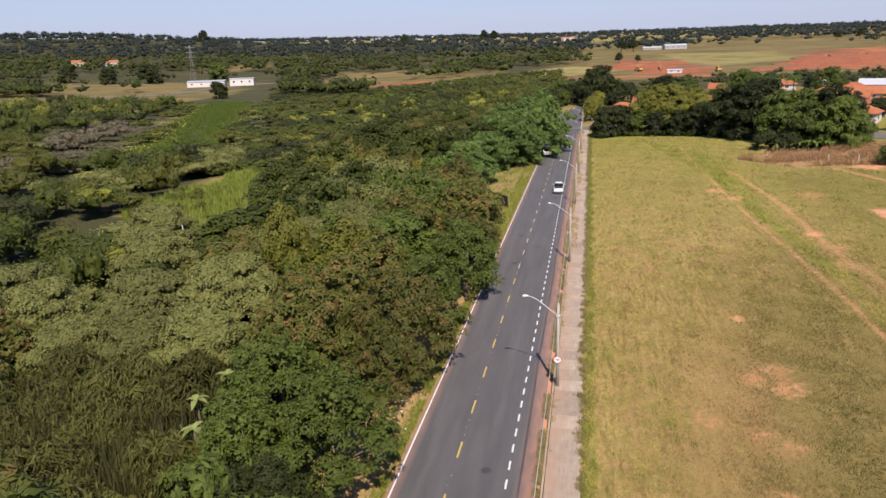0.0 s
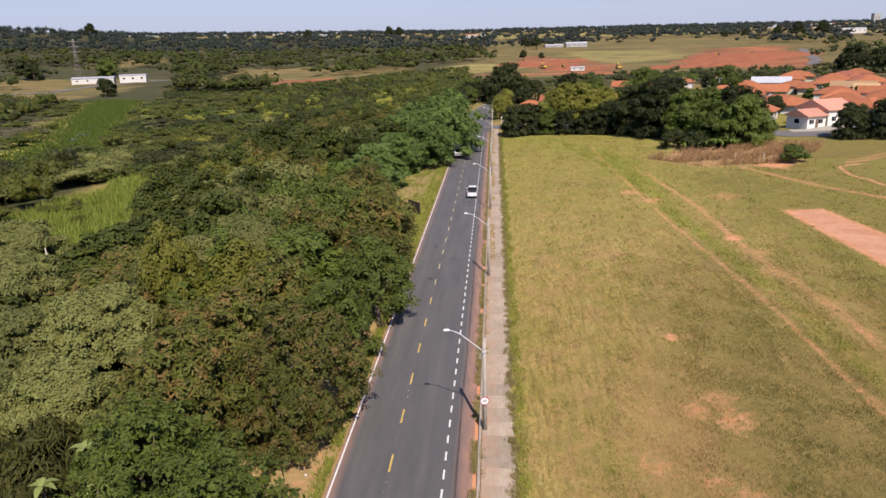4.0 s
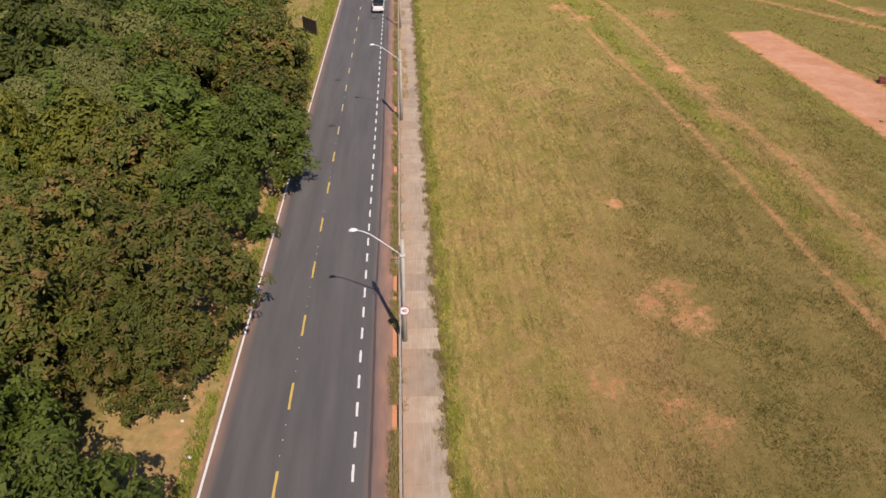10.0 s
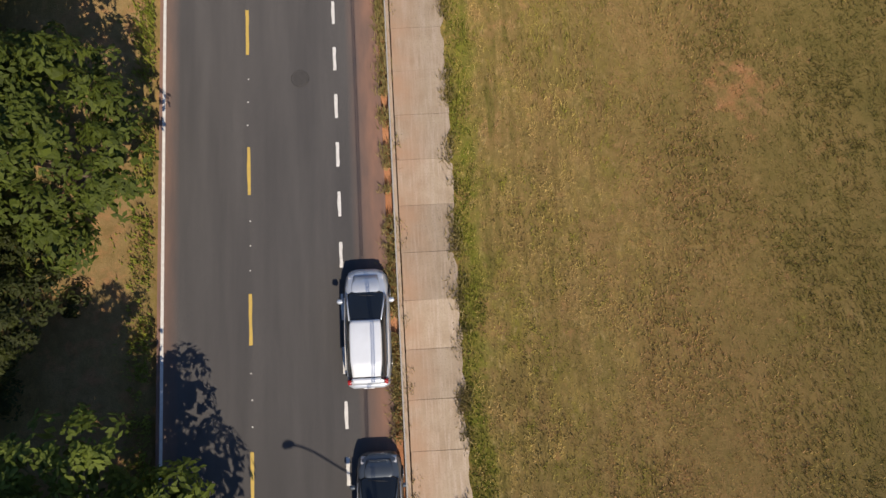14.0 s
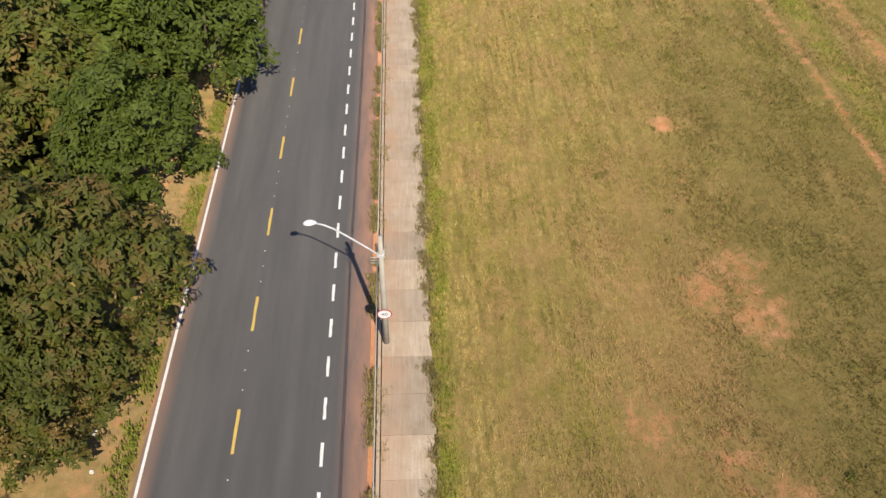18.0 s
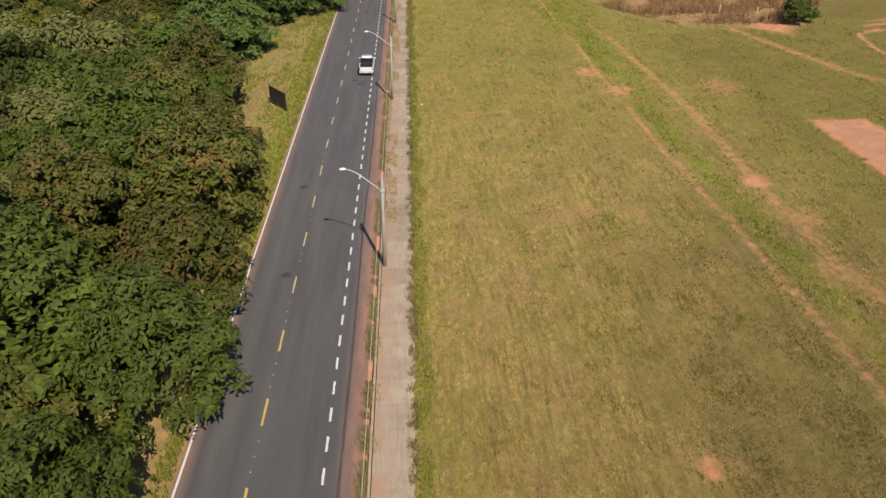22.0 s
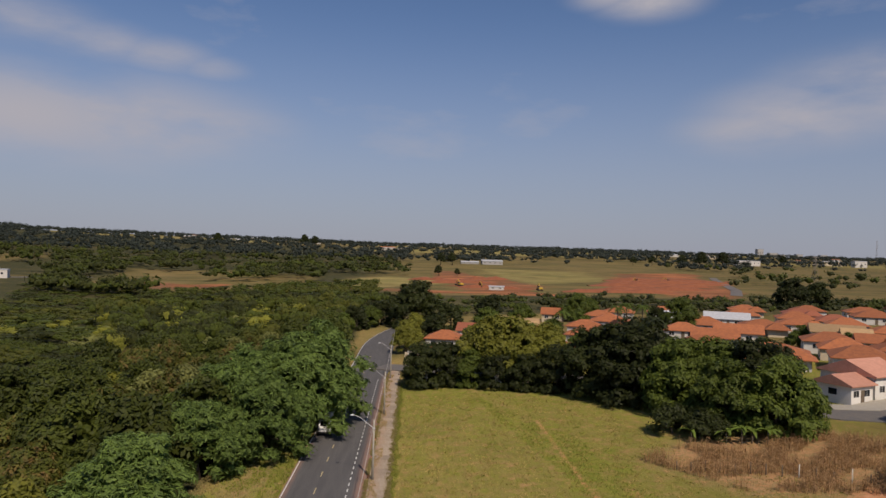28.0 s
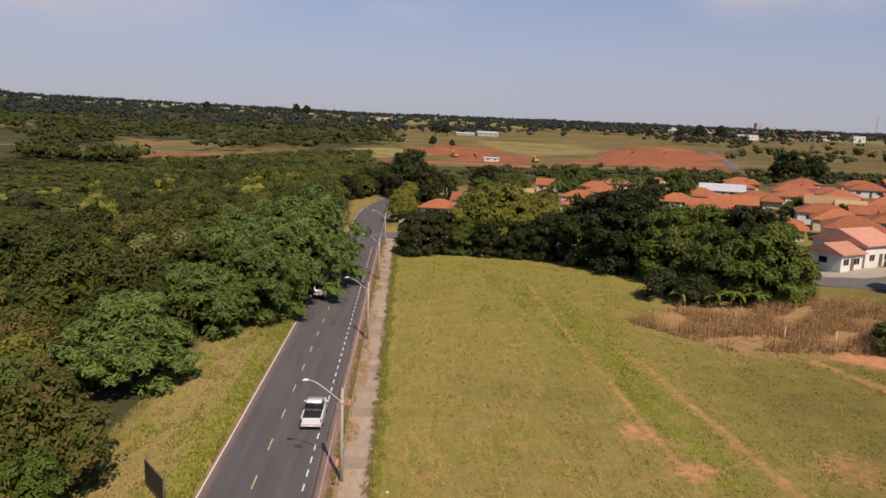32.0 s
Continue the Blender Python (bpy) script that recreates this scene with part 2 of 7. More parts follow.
def slab_nodes(nt, p):
    """Broom-finished concrete, each slab its own shade, red dust drifted over the side by the kerb."""
    info, co, sep = nt.nodes.new("ShaderNodeObjectInfo"), nt.nodes.new("ShaderNodeTexCoord"), nt.nodes.new("ShaderNodeSeparateXYZ")
    nt.links.new(co.outputs["Object"], sep.inputs[0])
    c = blend(nt, noise_fac(nt, 1.3, 6), (0.385, 0.312, 0.225), (0.305, 0.232, 0.158))
    c = blend(nt, noise_fac(nt, 5, 4, 0.45, 0.7, stretch=(2.5, 0.15, 1)), c, (0.43, 0.35, 0.275))
    c = blend(nt, noise_fac(nt, 16, 4, 0.5, 0.8), c, (0.24, 0.19, 0.14))
    hsv, r = node(nt, "ShaderNodeHueSaturation"), nt.nodes.new("ShaderNodeMapRange")
    r.inputs["To Min"].default_value, r.inputs["To Max"].default_value = 0.80, 1.16
    nt.links.new(info.outputs["Random"], r.inputs["Value"])
    nt.links.new(r.outputs[0], hsv.inputs["Value"])
    nt.links.new(c, hsv.inputs["Color"])
    drift = nt.nodes.new("ShaderNodeMapRange")
    drift.inputs["From Min"].default_value, drift.inputs["From Max"].default_value, drift.inputs["To Max"].default_value = 1.25, -0.1, 1.0
    nt.links.new(sep.outputs["X"], drift.inputs["Value"])
    dust = nt.nodes.new("ShaderNodeMath")
    dust.operation = "MULTIPLY"
    nt.links.new(drift.outputs[0], dust.inputs[0])
    nt.links.new(noise_fac(nt, 0.55, 6, 0.32, 0.66), dust.inputs[1])
    nt.links.new(blend(nt, dust.outputs[0], hsv.outputs[0], (0.385, 0.235, 0.145)), p.inputs["Base Color"])
    p.inputs["Roughness"].default_value = 0.9
    bump(nt, p, noise_fac(nt, 16, 3, 0, 1), 0.4, 0.02)


SLAB = mat("dusty_concrete", slab_nodes)
KERB = rough_paint("kerb_concrete", (0.44, 0.35, 0.26), (0.36, 0.23, 0.15), 0.9, 1.5, 0.3)


def asphalt_nodes(nt, p):
    geo = nt.nodes.new("ShaderNodeNewGeometry")
    sep = nt.nodes.new("ShaderNodeSeparateXYZ")
    nt.links.new(geo.outputs["Position"], sep.inputs[0])
    c = blend(nt, noise_fac(nt, 0.35, 5, stretch=(3.0, 0.25, 1)), (0.076, 0.073, 0.072), (0.122, 0.116, 0.112))
    c = blend(nt, noise_fac(nt, 60, 2), c, (0.045, 0.045, 0.048))
    dust = nt.nodes.new("ShaderNodeMapRange")     # red dust washed in along the gutter
    dust.inputs["From Min"].default_value, dust.inputs["From Max"].default_value = -2.1, -1.15
    nt.links.new(sep.outputs["X"], dust.inputs["Value"])
    edge = nt.nodes.new("ShaderNodeMapRange")
    edge.inputs["From Min"].default_value, edge.inputs["From Max"].default_value = -8.9, -9.8
    nt.links.new(sep.outputs["X"], edge.inputs["Value"])
    mx = nt.nodes.new("ShaderNodeMath")
    mx.operation = "MAXIMUM"
    nt.links.new(dust.outputs[0], mx.inputs[0])
    nt.links.new(edge.outputs[0], mx.inputs[1])
    m2 = nt.nodes.new("ShaderNodeMath")
    m2.operation = "MULTIPLY"
    nt.links.new(mx.outputs[0], m2.inputs[0])
    nt.links.new(noise_fac(nt, 1.4, 5, 0.05, 0.70, stretch=(1.5, 0.3, 1)), m2.inputs[1])
    far = nt.nodes.new("ShaderNodeMapRange")
    far.inputs["From Min"].default_value, far.inputs["From Max"].default_value = 206, 196
    nt.links.new(sep.outputs["Y"], far.inputs["Value"])
    m3 = nt.nodes.new("ShaderNodeMath")
    m3.operation = "MULTIPLY"
    nt.links.new(m2.outputs[0], m3.inputs[0])
    nt.links.new(far.outputs[0], m3.inputs[1])
    c = blend(nt, m3.outputs[0], c, (0.27, 0.15, 0.105))
    nt.links.new(c, p.inputs["Base Color"])
    p.inputs["Roughness"].default_value = 0.85
    p.inputs["Diffuse Roughness"].default_value = 0.8
    bump(nt, p, noise_fac(nt, 45, 3, 0, 1), 0.25, 0.01)


ASPHALT = mat("asphalt", asphalt_nodes)


def ground_nodes(nt, p):
    """Grass, dry grass and red earth, mixed by the sheet's own zones, with ragged edges."""
    def zone(name):
        a = nt.nodes.new("ShaderNodeAttribute")
        a.attribute_name = name
        return a.outputs["Fac"]

    def ragged(z, scale, width=0.5):
        add = nt.nodes.new("ShaderNodeMath")
        add.operation = "ADD"
        nt.links.new(z, add.inputs[0])
        n = noise_fac(nt, scale, 6, 0.2, 0.8)
        sub = nt.nodes.new("ShaderNodeMath")
        sub.operation = "SUBTRACT"
        sub.inputs[1].default_value = 0.5
        nt.links.new(n, sub.inputs[0])
        nt.links.new(sub.outputs[0], add.inputs[1])
        r = nt.nodes.new("ShaderNodeMapRange")
        r.inputs["From Min"].default_value, r.inputs["From Max"].default_value = 0.5 - width / 2, 0.5 + width / 2
        nt.links.new(add.outputs[0], r.inputs["Value"])
        return r.outputs[0]

    straw = blend(nt, noise_fac(nt, 1.3, 6, 0.3, 0.7), (0.43, 0.310, 0.090), (0.51, 0.360, 0.140))
    green = blend(nt, noise_fac(nt, 0.8, 6), (0.170, 0.172, 0.022), (0.275, 0.255, 0.036))
    c = blend(nt, noise_fac(nt, 0.16, 8, 0.43, 0.57, stretch=(1.3, 0.75, 1), rough=0.68), straw, green)
    c = blend(nt, noise_fac(nt, 0.6, 3, 0.5, 0.72, stretch=(1.0, 0.02, 1)), c, (0.225, 0.225, 0.03))
    c = blend(nt, noise_fac(nt, 0.9, 3, 0.44, 0.66, stretch=(1.3, 0.035, 1)), c, (0.42, 0.305, 0.115))
    for scale, lo, hi, weight, shade in ((0.5, 0.46, 0.62, 0.55, (0.135, 0.125, 0.028)), (1.5, 0.48, 0.58, 0.75, (0.15, 0.14, 0.03)), (3.4, 0.50, 0.60, 0.8, (0.13, 0.115, 0.032))):
        patch = nt.nodes.new("ShaderNodeMath")
        patch.operation, patch.inputs[1].default_value = "MULTIPLY", weight
        nt.links.new(noise_fac(nt, scale, 7, lo, hi, stretch=(1.3, 0.65, 1), rough=0.7), patch.inputs[0])
        c = blend(nt, patch.outputs[0], c, shade)
    c = blend(nt, noise_fac(nt, 0.30, 7, 0.50, 0.62, stretch=(1.2, 0.7, 1), rough=0.65), c, blend(nt, noise_fac(nt, 2.2, 5), (0.36, 0.235, 0.105), (0.25, 0.165, 0.065)))
    c = blend(nt, noise_fac(nt, 2.6, 6, 0.54, 0.66, stretch=(1.2, 0.8, 1)), c, (0.45, 0.345, 0.15))
    c = blend(nt, noise_fac(nt, 1.5, 6, 0.49, 0.62, stretch=(1.7, 0.22, 1), rough=0.68), c, blend(nt, noise_fac(nt, 0.2, 3, 0.42, 0.58), (0.125, 0.115, 0.028), (0.20, 0.14, 0.055)))
    c = blend(nt, ragged(zone("rusty"), 0.7, 0.9), c, blend(nt, noise_fac(nt, 2.4, 5, stretch=(1.3, 0.4, 1)), (0.40, 0.235, 0.105), (0.24, 0.145, 0.058)))
    c = blend(nt, zone("meadow"), c, (0.138, 0.156, 0.019))
    c = blend(nt, noise_fac(nt, 7.0, 4, 0.40, 0.72, stretch=(1.6, 0.7, 1)), c, (0.18, 0.15, 0.05))
    c = blend(nt, ragged(zone("lush"), 0.8), c, blend(nt, noise_fac(nt, 1.1, 5), (0.112, 0.150, 0.015), (0.195, 0.215, 0.026)))
    c = blend(nt, ragged(zone("dry"), 0.5, 0.9), c, blend(nt, noise_fac(nt, 2.0, 5), (0.31, 0.22, 0.11), (0.20, 0.14, 0.06)))
    c = blend(nt, noise_fac(nt, 0.45, 7, 0.53, 0.74, rough=0.7), c, blend(nt, noise_fac(nt, 5, 4), (0.42, 0.23, 0.115), (0.31, 0.19, 0.09)))
    c = blend(nt, ragged(zone("pasture"), 0.02, 0.8), c, blend(nt, noise_fac(nt, 0.022, 8, 0.42, 0.58, stretch=(0.5, 2.2, 1)), (0.055, 0.058, 0.022), (0.140, 0.106, 0.046)))
    c = blend(nt, ragged(zone("hay"), 0.035, 0.5), c, blend(nt, noise_fac(nt, 0.02, 6, 0.4, 0.6, stretch=(0.5, 1.6, 1)), (0.155, 0.150, 0.050), (0.26, 0.215, 0.085)))
    c = blend(nt, ragged(zone("under_blades"), 0.9, 1.3), c, blend(nt, noise_fac(nt, 3, 5), (0.185, 0.125, 0.045), (0.285, 0.19, 0.080)))
    c = blend(nt, ragged(zone("dark_turf"), 0.3, 1.0), c, blend(nt, noise_fac(nt, 1.5, 5), (0.125, 0.105, 0.032), (0.185, 0.14, 0.048)))
    # near-black wood floor, the shade under the trees put into its colour
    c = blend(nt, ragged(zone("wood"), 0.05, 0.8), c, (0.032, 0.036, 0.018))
    soil = blend(nt, noise_fac(nt, 0.9, 6), (0.42, 0.18, 0.085), (0.53, 0.27, 0.15))
    worn = nt.nodes.new("ShaderNodeMapRange")
    worn.inputs["From Min"].default_value, worn.inputs["From Max"].default_value = 0.9, 1.3
    nt.links.new(zone("soil"), worn.inputs["Value"])
    soil = blend(nt, worn.outputs[0], soil, blend(nt, noise_fac(nt, 0.5, 6), (0.40, 0.195, 0.115), (0.50, 0.275, 0.18)))
    c = blend(nt, ragged(zone("soil"), 1.6, 0.62), c, soil)
    red = blend(nt, noise_fac(nt, 0.03, 7, 0.43, 0.57, stretch=(0.6, 1.6, 1)), (0.18, 0.062, 0.030), (0.35, 0.130, 0.06))
    red = blend(nt, noise_fac(nt, 0.075, 6, 0.47, 0.56, stretch=(0.12, 1.0, 1)), red, (0.135, 0.072, 0.042))
    c = blend(nt, ragged(zone("red"), 0.03, 0.3), c, red)
    c = blend(nt, noise_fac(nt, 22, 3, 0.45, 0.95), c, (0.12, 0.10, 0.035))
    nt.links.new(c, p.inputs["Base Color"])
    p.inputs["Roughness"].default_value = 0.95
    p.inputs["Diffuse Roughness"].default_value = 1.0
    p.inputs["Specular IOR Level"].default_value = 0.1
    bump(nt, p, noise_fac(nt, 13, 5, 0, 1), 0.5, 0.10)


GROUND = mat("grass_and_earth", ground_nodes)


# ---- helpers for meshes ----
def mesh(name, verts, faces, material=None, smooth=False):
    me = bpy.data.meshes.new(name)
    me.from_pydata([tuple(v) for v in verts], [], [tuple(f) for f in faces])
    if material:
        me.materials.append(material)
    if smooth:
        me.polygons.foreach_set("use_smooth", [True] * len(me.polygons))
    return me


def part(name, bm, material, parent, label=""):
    """One mesh object under a thing or a part; bm is a bmesh or a mesh."""
    if isinstance(bm, bmesh.types.BMesh):
        me = bpy.data.meshes.new(name)
        bm.to_mesh(me)
        bm.free()
        me.materials.append(material)
    else:
        me = bm
    ob = new(name, me)
    ob.parent = parent
    return tagged(ob, label)


def box(bm, x0, x1, y0, y1, z0, z1, bevel=0.0):
    """A box, with its edges bevelled, joined into bm."""
    got = bmesh.ops.create_cube(bm, size=1.0)["verts"]
    bmesh.ops.scale(bm, vec=(x1 - x0, y1 - y0, z1 - z0), verts=got)
    bmesh.ops.translate(bm, vec=((x0 + x1) / 2, (y0 + y1) / 2, (z0 + z1) / 2), verts=got)
    if bevel:
        edges = list({e for v in got for e in v.link_edges})
        bmesh.ops.bevel(bm, geom=edges, offset=bevel, segments=2, profile=0.6, affect="EDGES")
    return bm


def tube(points, radii, sides=8):
    """Vertices and faces of a round bar along points, with its own radius at each."""
    verts, faces = [], []
    pts = [Vector(p) for p in points]
    for i, p in enumerate(pts):
        way = (pts[min(i + 1, len(pts) - 1)] - pts[max(i - 1, 0)]).normalized()
        side = way.cross(Vector((0.31, 0.95, 0.05))).normalized()
        up = way.cross(side)
        for k in range(sides):
            a = 2 * math.pi * k / sides
            verts.append(p + radii[i] * (math.cos(a) * side + math.sin(a) * up))
    for i in range(len(pts) - 1):
        for k in range(sides):
            a, b = i * sides + k, i * sides + (k + 1) % sides
            faces.append((a, b, b + sides, a + sides))
    faces += [tuple(range(sides))[::-1], tuple(range(len(verts) - sides, len(verts)))]
    return verts, faces


def tubes(name, bars, material, sides=8):
    """One mesh of several bars: rows of (points, radii)."""
    verts, faces = [], []
    for points, radii in bars:
        v, f = tube(points, radii, sides)
        faces += [tuple(i + len(verts) for i in face) for face in f]
        verts += v
    return mesh(name, verts, faces, material, True)


# ---- the lie of the land ----
def smooth(a, b, v):
    t = np.clip((np.asarray(v, float) - a) / (b - a), 0, 1)
    return t * t * (3 - 2 * t)


def land(x, y):
    """Height of the ground: the road is level, the field climbs to the east, the wood falls to a stream in the west."""
    x, y = np.asarray(x, float), np.asarray(y, float)
    east = np.interp(x, [2.6, 80, 400, 1500], [0, 5.1, 12.0, 20.0])
    west = np.interp(-x, [12.5, 75, 150, 320, 1200], [0, -4.6, -5.0, 2.0, 22.0])
    near = np.where(x > 0, east, west)
    far = np.interp(y, [200, 300, 470, 700, 800, 915, 1150, 1500, 2000, 3000, 4800], [0, 1.2, 3, 7.5, 11, 17, 26, 40, 52, 70, 96])
    far = far + np.interp(-x / np.maximum(y, 1), [-0.6, -0.1, 0.05, 0.35, 0.7, 1.2], [-14, -7, -4, 3, 16, 20]) * smooth(350, 1500, y)
    far = far - 8 * smooth(0.05, 0.35, -x / np.maximum(y, 1)) * (1 - smooth(700, 1300, y))
    far = far + 26 * np.exp(-((x + 1180) / 330) ** 2 - ((y - 1230) / 300) ** 2)
    s = smooth(220, 520, y)
    return near * (1 - s) + (far + near * 0.25) * s


def lz(x, y):
    return float(land(x, y))


# ---- ground: one sheet out to the horizon ----
def near_line(X, Y, pts, width):
    """1 on a line of points, falling to 0 at twice the width from it."""
    best = np.full(X.shape, 1e9)
    for (ax, ay), (bx, by) in zip(pts, pts[1:]):
        dx, dy = bx - ax, by - ay
        t = np.clip(((X - ax) * dx + (Y - ay) * dy) / (dx * dx + dy * dy), 0, 1)
        best = np.minimum(best, np.hypot(X - ax - t * dx, Y - ay - t * dy))
    return np.clip(1.5 - best / width, 0, 1)


def inside(X, Y, poly, soft):
    """1 inside a convex outline given counter-clockwise, falling to 0 across its edge."""
    d = np.full(X.shape, 1e9)
    for (ax, ay), (bx, by) in zip(poly, poly[1:] + poly[:1]):
        n = math.hypot(bx - ax, by - ay)
        d = np.minimum(d, ((bx - ax) * (Y - ay) - (by - ay) * (X - ax)) / n)
    return np.clip(0.5 + d / soft, 0, 1)


def spread(*runs):
    """Grid lines from runs of (start, end, step)."""
    out = [np.arange(a, b, s) for a, b, s in runs]
    return np.unique(np.concatenate(out + [np.array([runs[-1][1]], float)]))


STREET = [(-3, 214), (14, 207), (38, 190), (56, 168), (70, 152), (92, 141), (150, 118)]
REED_BED = [(-72, 80), (-56, 80), (-60, 98), (-66, 124), (-73, 151), (-88, 156), (-94, 130), (-92, 108), (-85, 92)]


def zone_values(X, Y):
    """How far each place is bare soil, lush or dry grass, shade-darkened wood floor or red earth."""
    zones = {}
    soil = 0.45 * near_line(X, Y, [(24, 158), (24.3, 128), (24.6, 116), (25.2, 89), (26.0, 72), (26.6, 65), (27.1, 52), (27.3, 38), (27.6, 5)], 0.40)
    soil = np.maximum(soil, 0.42 * near_line(X, Y, [(28.6, 124), (29.8, 117), (30.4, 106), (31.3, 92), (31.1, 71), (31.4, 62), (32.4, 50), (32.0, 30)], 0.7))
    soil = np.maximum(soil, 0.5 * near_line(X, Y, [(47, 118), (52, 100), (60, 82)], 0.8))
    for dx in (0.0, 2.4):
        ring = [(63.2 + dx, 70), (62.7 + dx, 86), (61.2 + dx, 95), (60.2 + dx, 106), (61.4 + dx, 112), (66 + 0.4 * dx, 117 - 0.4 * dx), (74, 121.6 - dx), (92, 123 - dx)]
        soil = np.maximum(soil, 0.8 * near_line(X, Y, ring, 0.36))
    soil = np.maximum(soil, 1.4 * inside(X, Y, [(41.8, 85.2), (42.8, 46), (50.2, 50), (46.6, 84.6)], 1.6))
    soil = np.maximum(soil, 0.9 * inside(X, Y, [(49, 119), (53, 114), (57, 119), (55, 123)], 3))
    for px, py, r, k in ((16.4, 44.5, 0.62, 0.8), (17.4, 30.2, 1.4, 0.50), (15.2, 32.0, 1.2, 0.46), (17.0, 33.2, 1.3, 0.44), (14.0, 23.5, 1.0, 0.42), (15.4, 22.0, 1.0, 0.44), (13.8, 16.0, 1.2, 0.40), (11.0, 25.5, 1.4, 0.34),
                         (31.1, 73.5, 1.0, 0.9), (30.5, 60, 1.4, 0.4), (31.6, 67, 1.6, 0.4), (23.7, 104, 1.6, 0.6), (26.0, 97, 1.5, 0.6), (37, 96, 2.5, 0.4)):
        soil = np.maximum(soil, k * np.clip(1.5 - np.hypot(X - px, (Y - py) * 0.8) / r, 0, 1))
    soil = np.maximum(soil, 0.22 * inside(X, Y, [(-14, 0), (-9.4, 0), (-9.4, 60), (-14, 60)], 4))
    soil = np.maximum(soil, inside(X, Y, [(-1.3, -60), (0.4, -60), (0.4, 205), (-1.3, 205)], 0.6))
    soil = np.maximum(soil, 0.36 * inside(X, Y, [(33, 134), (40.6, 121), (56, 117), (68, 134), (60, 147), (41, 142)], 4))
    zones["soil"] = soil
    lush = 0.72 * near_line(X, Y, [(17, 175), (20.5, 150), (25.9, 116), (27.0, 89), (27.9, 72), (28.8, 60), (29.4, 40), (29.8, 5)], 1.2)
    lush = np.maximum(lush, 0.6 * near_line(X, Y, [(39.6, 84), (40.6, 66), (41.2, 46)], 1.0))
    lush = np.maximum(lush, 0.72 * inside(X, Y, [(26, 92), (39, 100), (40, 122), (33, 140), (34, 165), (14, 182)], 10))
    lush = np.maximum(lush, 0.52 * np.clip((X - 33) / 6, 0, 1) * (Y < 118))
    lush = np.maximum(lush, 0.62 * np.clip(1.3 - np.abs(X - 2.5) / 0.8, 0, 1) * (Y < 192))
    lush = np.maximum(lush, 0.56 * np.clip(1.15 - (200 - Y) / 125, 0, 1) * (X > 3) * (Y < 230))
    lush = np.maximum(lush, 0.6 * inside(X, Y, [(52, 60), (66, 40), (70, 75), (56, 98)], 6))
    lush = np.maximum(lush, 0.75 * inside(X, Y, [(60, 120), (100, 100), (110, 132), (66, 148)], 8))
    lush = np.maximum(lush, 0.7 * inside(X, Y, [(-19, 66), (-9.5, 66), (-9.5, 142), (-19, 142)], 3))
    lush = np.maximum(lush, inside(X, Y, REED_BED, 8))
    lush = np.maximum(lush, near_line(X, Y, [(-152, 165), (-143, 190), (-152, 225), (-168, 260), (-236, 405)], 18))
    zones["lush"] = lush
    dry = 0.95 * inside(X, Y, [(33, 134), (40.6, 121), (56, 117), (68, 134), (60, 147), (41, 142)], 4)
    dry = np.maximum(dry, 0.8 * inside(X, Y, [(-18, 68), (-12.4, 66), (-12.4, 140), (-17, 136)], 4))
    dry = np.maximum(dry, inside(X, Y, [(-236, 628), (-172, 622), (-180, 690), (-228, 740), (-262, 740)], 12))
    dry = np.maximum(dry, 0.8 * inside(X, Y, [(-500, 790), (-420, 780), (-400, 900), (-480, 920)], 20))
    dry = np.maximum(dry, 0.62 * inside(X, Y, [(-560, 430), (-285, 395), (-280, 520), (-330, 640), (-620, 660)], 30))
    dry = np.maximum(dry, 0.85 * inside(X, Y, [(-16, 0), (-9.4, 0), (-9.4, 62), (-16, 62)], 4))
    zones["dry"] = dry
    zones["pasture"] = 0.9 * smooth(300, 470, Y) + 0.6 * smooth(215, 235, Y) * (Y < 340)
    hay = smooth(0.0, 0.12, np.sin(X * 0.0042 + 2.1 + 0.0011 * Y) * np.sin(Y * 0.0071 - X * 0.0021)) * smooth(1300, 1500, Y)
    hay = np.maximum(hay, 0.8 * inside(X, Y, [(-62, 556), (-26, 514), (32, 590), (26, 645), (-14, 692), (-52, 640)], 14))
    hay = np.maximum(hay, 0.6 * inside(X, Y, [(100, 590), (150, 640), (205, 690), (210, 860), (80, 870), (88, 700)], 24))
    zones["meadow"] = (0.52 * smooth(55, 110, Y) + 0.3 * smooth(31, 36, X) * (Y < 130)) * (X > 2) * (Y < 215)
    rusty = np.exp(-((X - 11.5 - 0.10 * Y) / 4.6) ** 2) * np.clip((52 - Y) / 20, 0, 1)
    zones["rusty"] = 0.62 * np.maximum(rusty, 0.8 * np.exp(-((X - 24) / 4) ** 2 - ((Y - 26) / 9) ** 2))
    zones["hay"] = hay
    # parts of the field with a darker olive ground colour
    dark_turf = np.clip(1.3 - np.hypot((X - 21) / 11, (Y - 13) / 17), 0, 1) + 0.6 * np.clip(1.2 - np.hypot((X - 22) / 5, (Y - 33) / 6), 0, 1)
    # browner, darker ground colour under the near grass blades
    zones["under_blades"] = 0.42 * np.clip((X - 3.2) / 2, 0, 1) * np.clip((41 - X) / 5, 0, 1) * np.clip((68 - Y) / 30, 0, 1)
    dark_turf = np.maximum(dark_turf, 0.85 * np.clip(1.5 - np.abs(X - 21.5 - 0.03 * Y) / 7.5, 0, 1) * np.clip((100 - Y) / 70, 0, 1))
    zones["dark_turf"] = np.clip(0.85 * dark_turf, 0, 0.85) * (lush < 0.5)
    zones["dark_turf"] = np.maximum(np.maximum(zones["dark_turf"], 0.62 * np.clip((X - 33) / 6, 0, 1) * (Y < 118)), 0.95 * inside(X, Y, [(58, 122), (100, 100), (112, 132), (68, 148)], 6))
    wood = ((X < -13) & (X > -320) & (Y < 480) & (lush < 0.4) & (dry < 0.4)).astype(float)
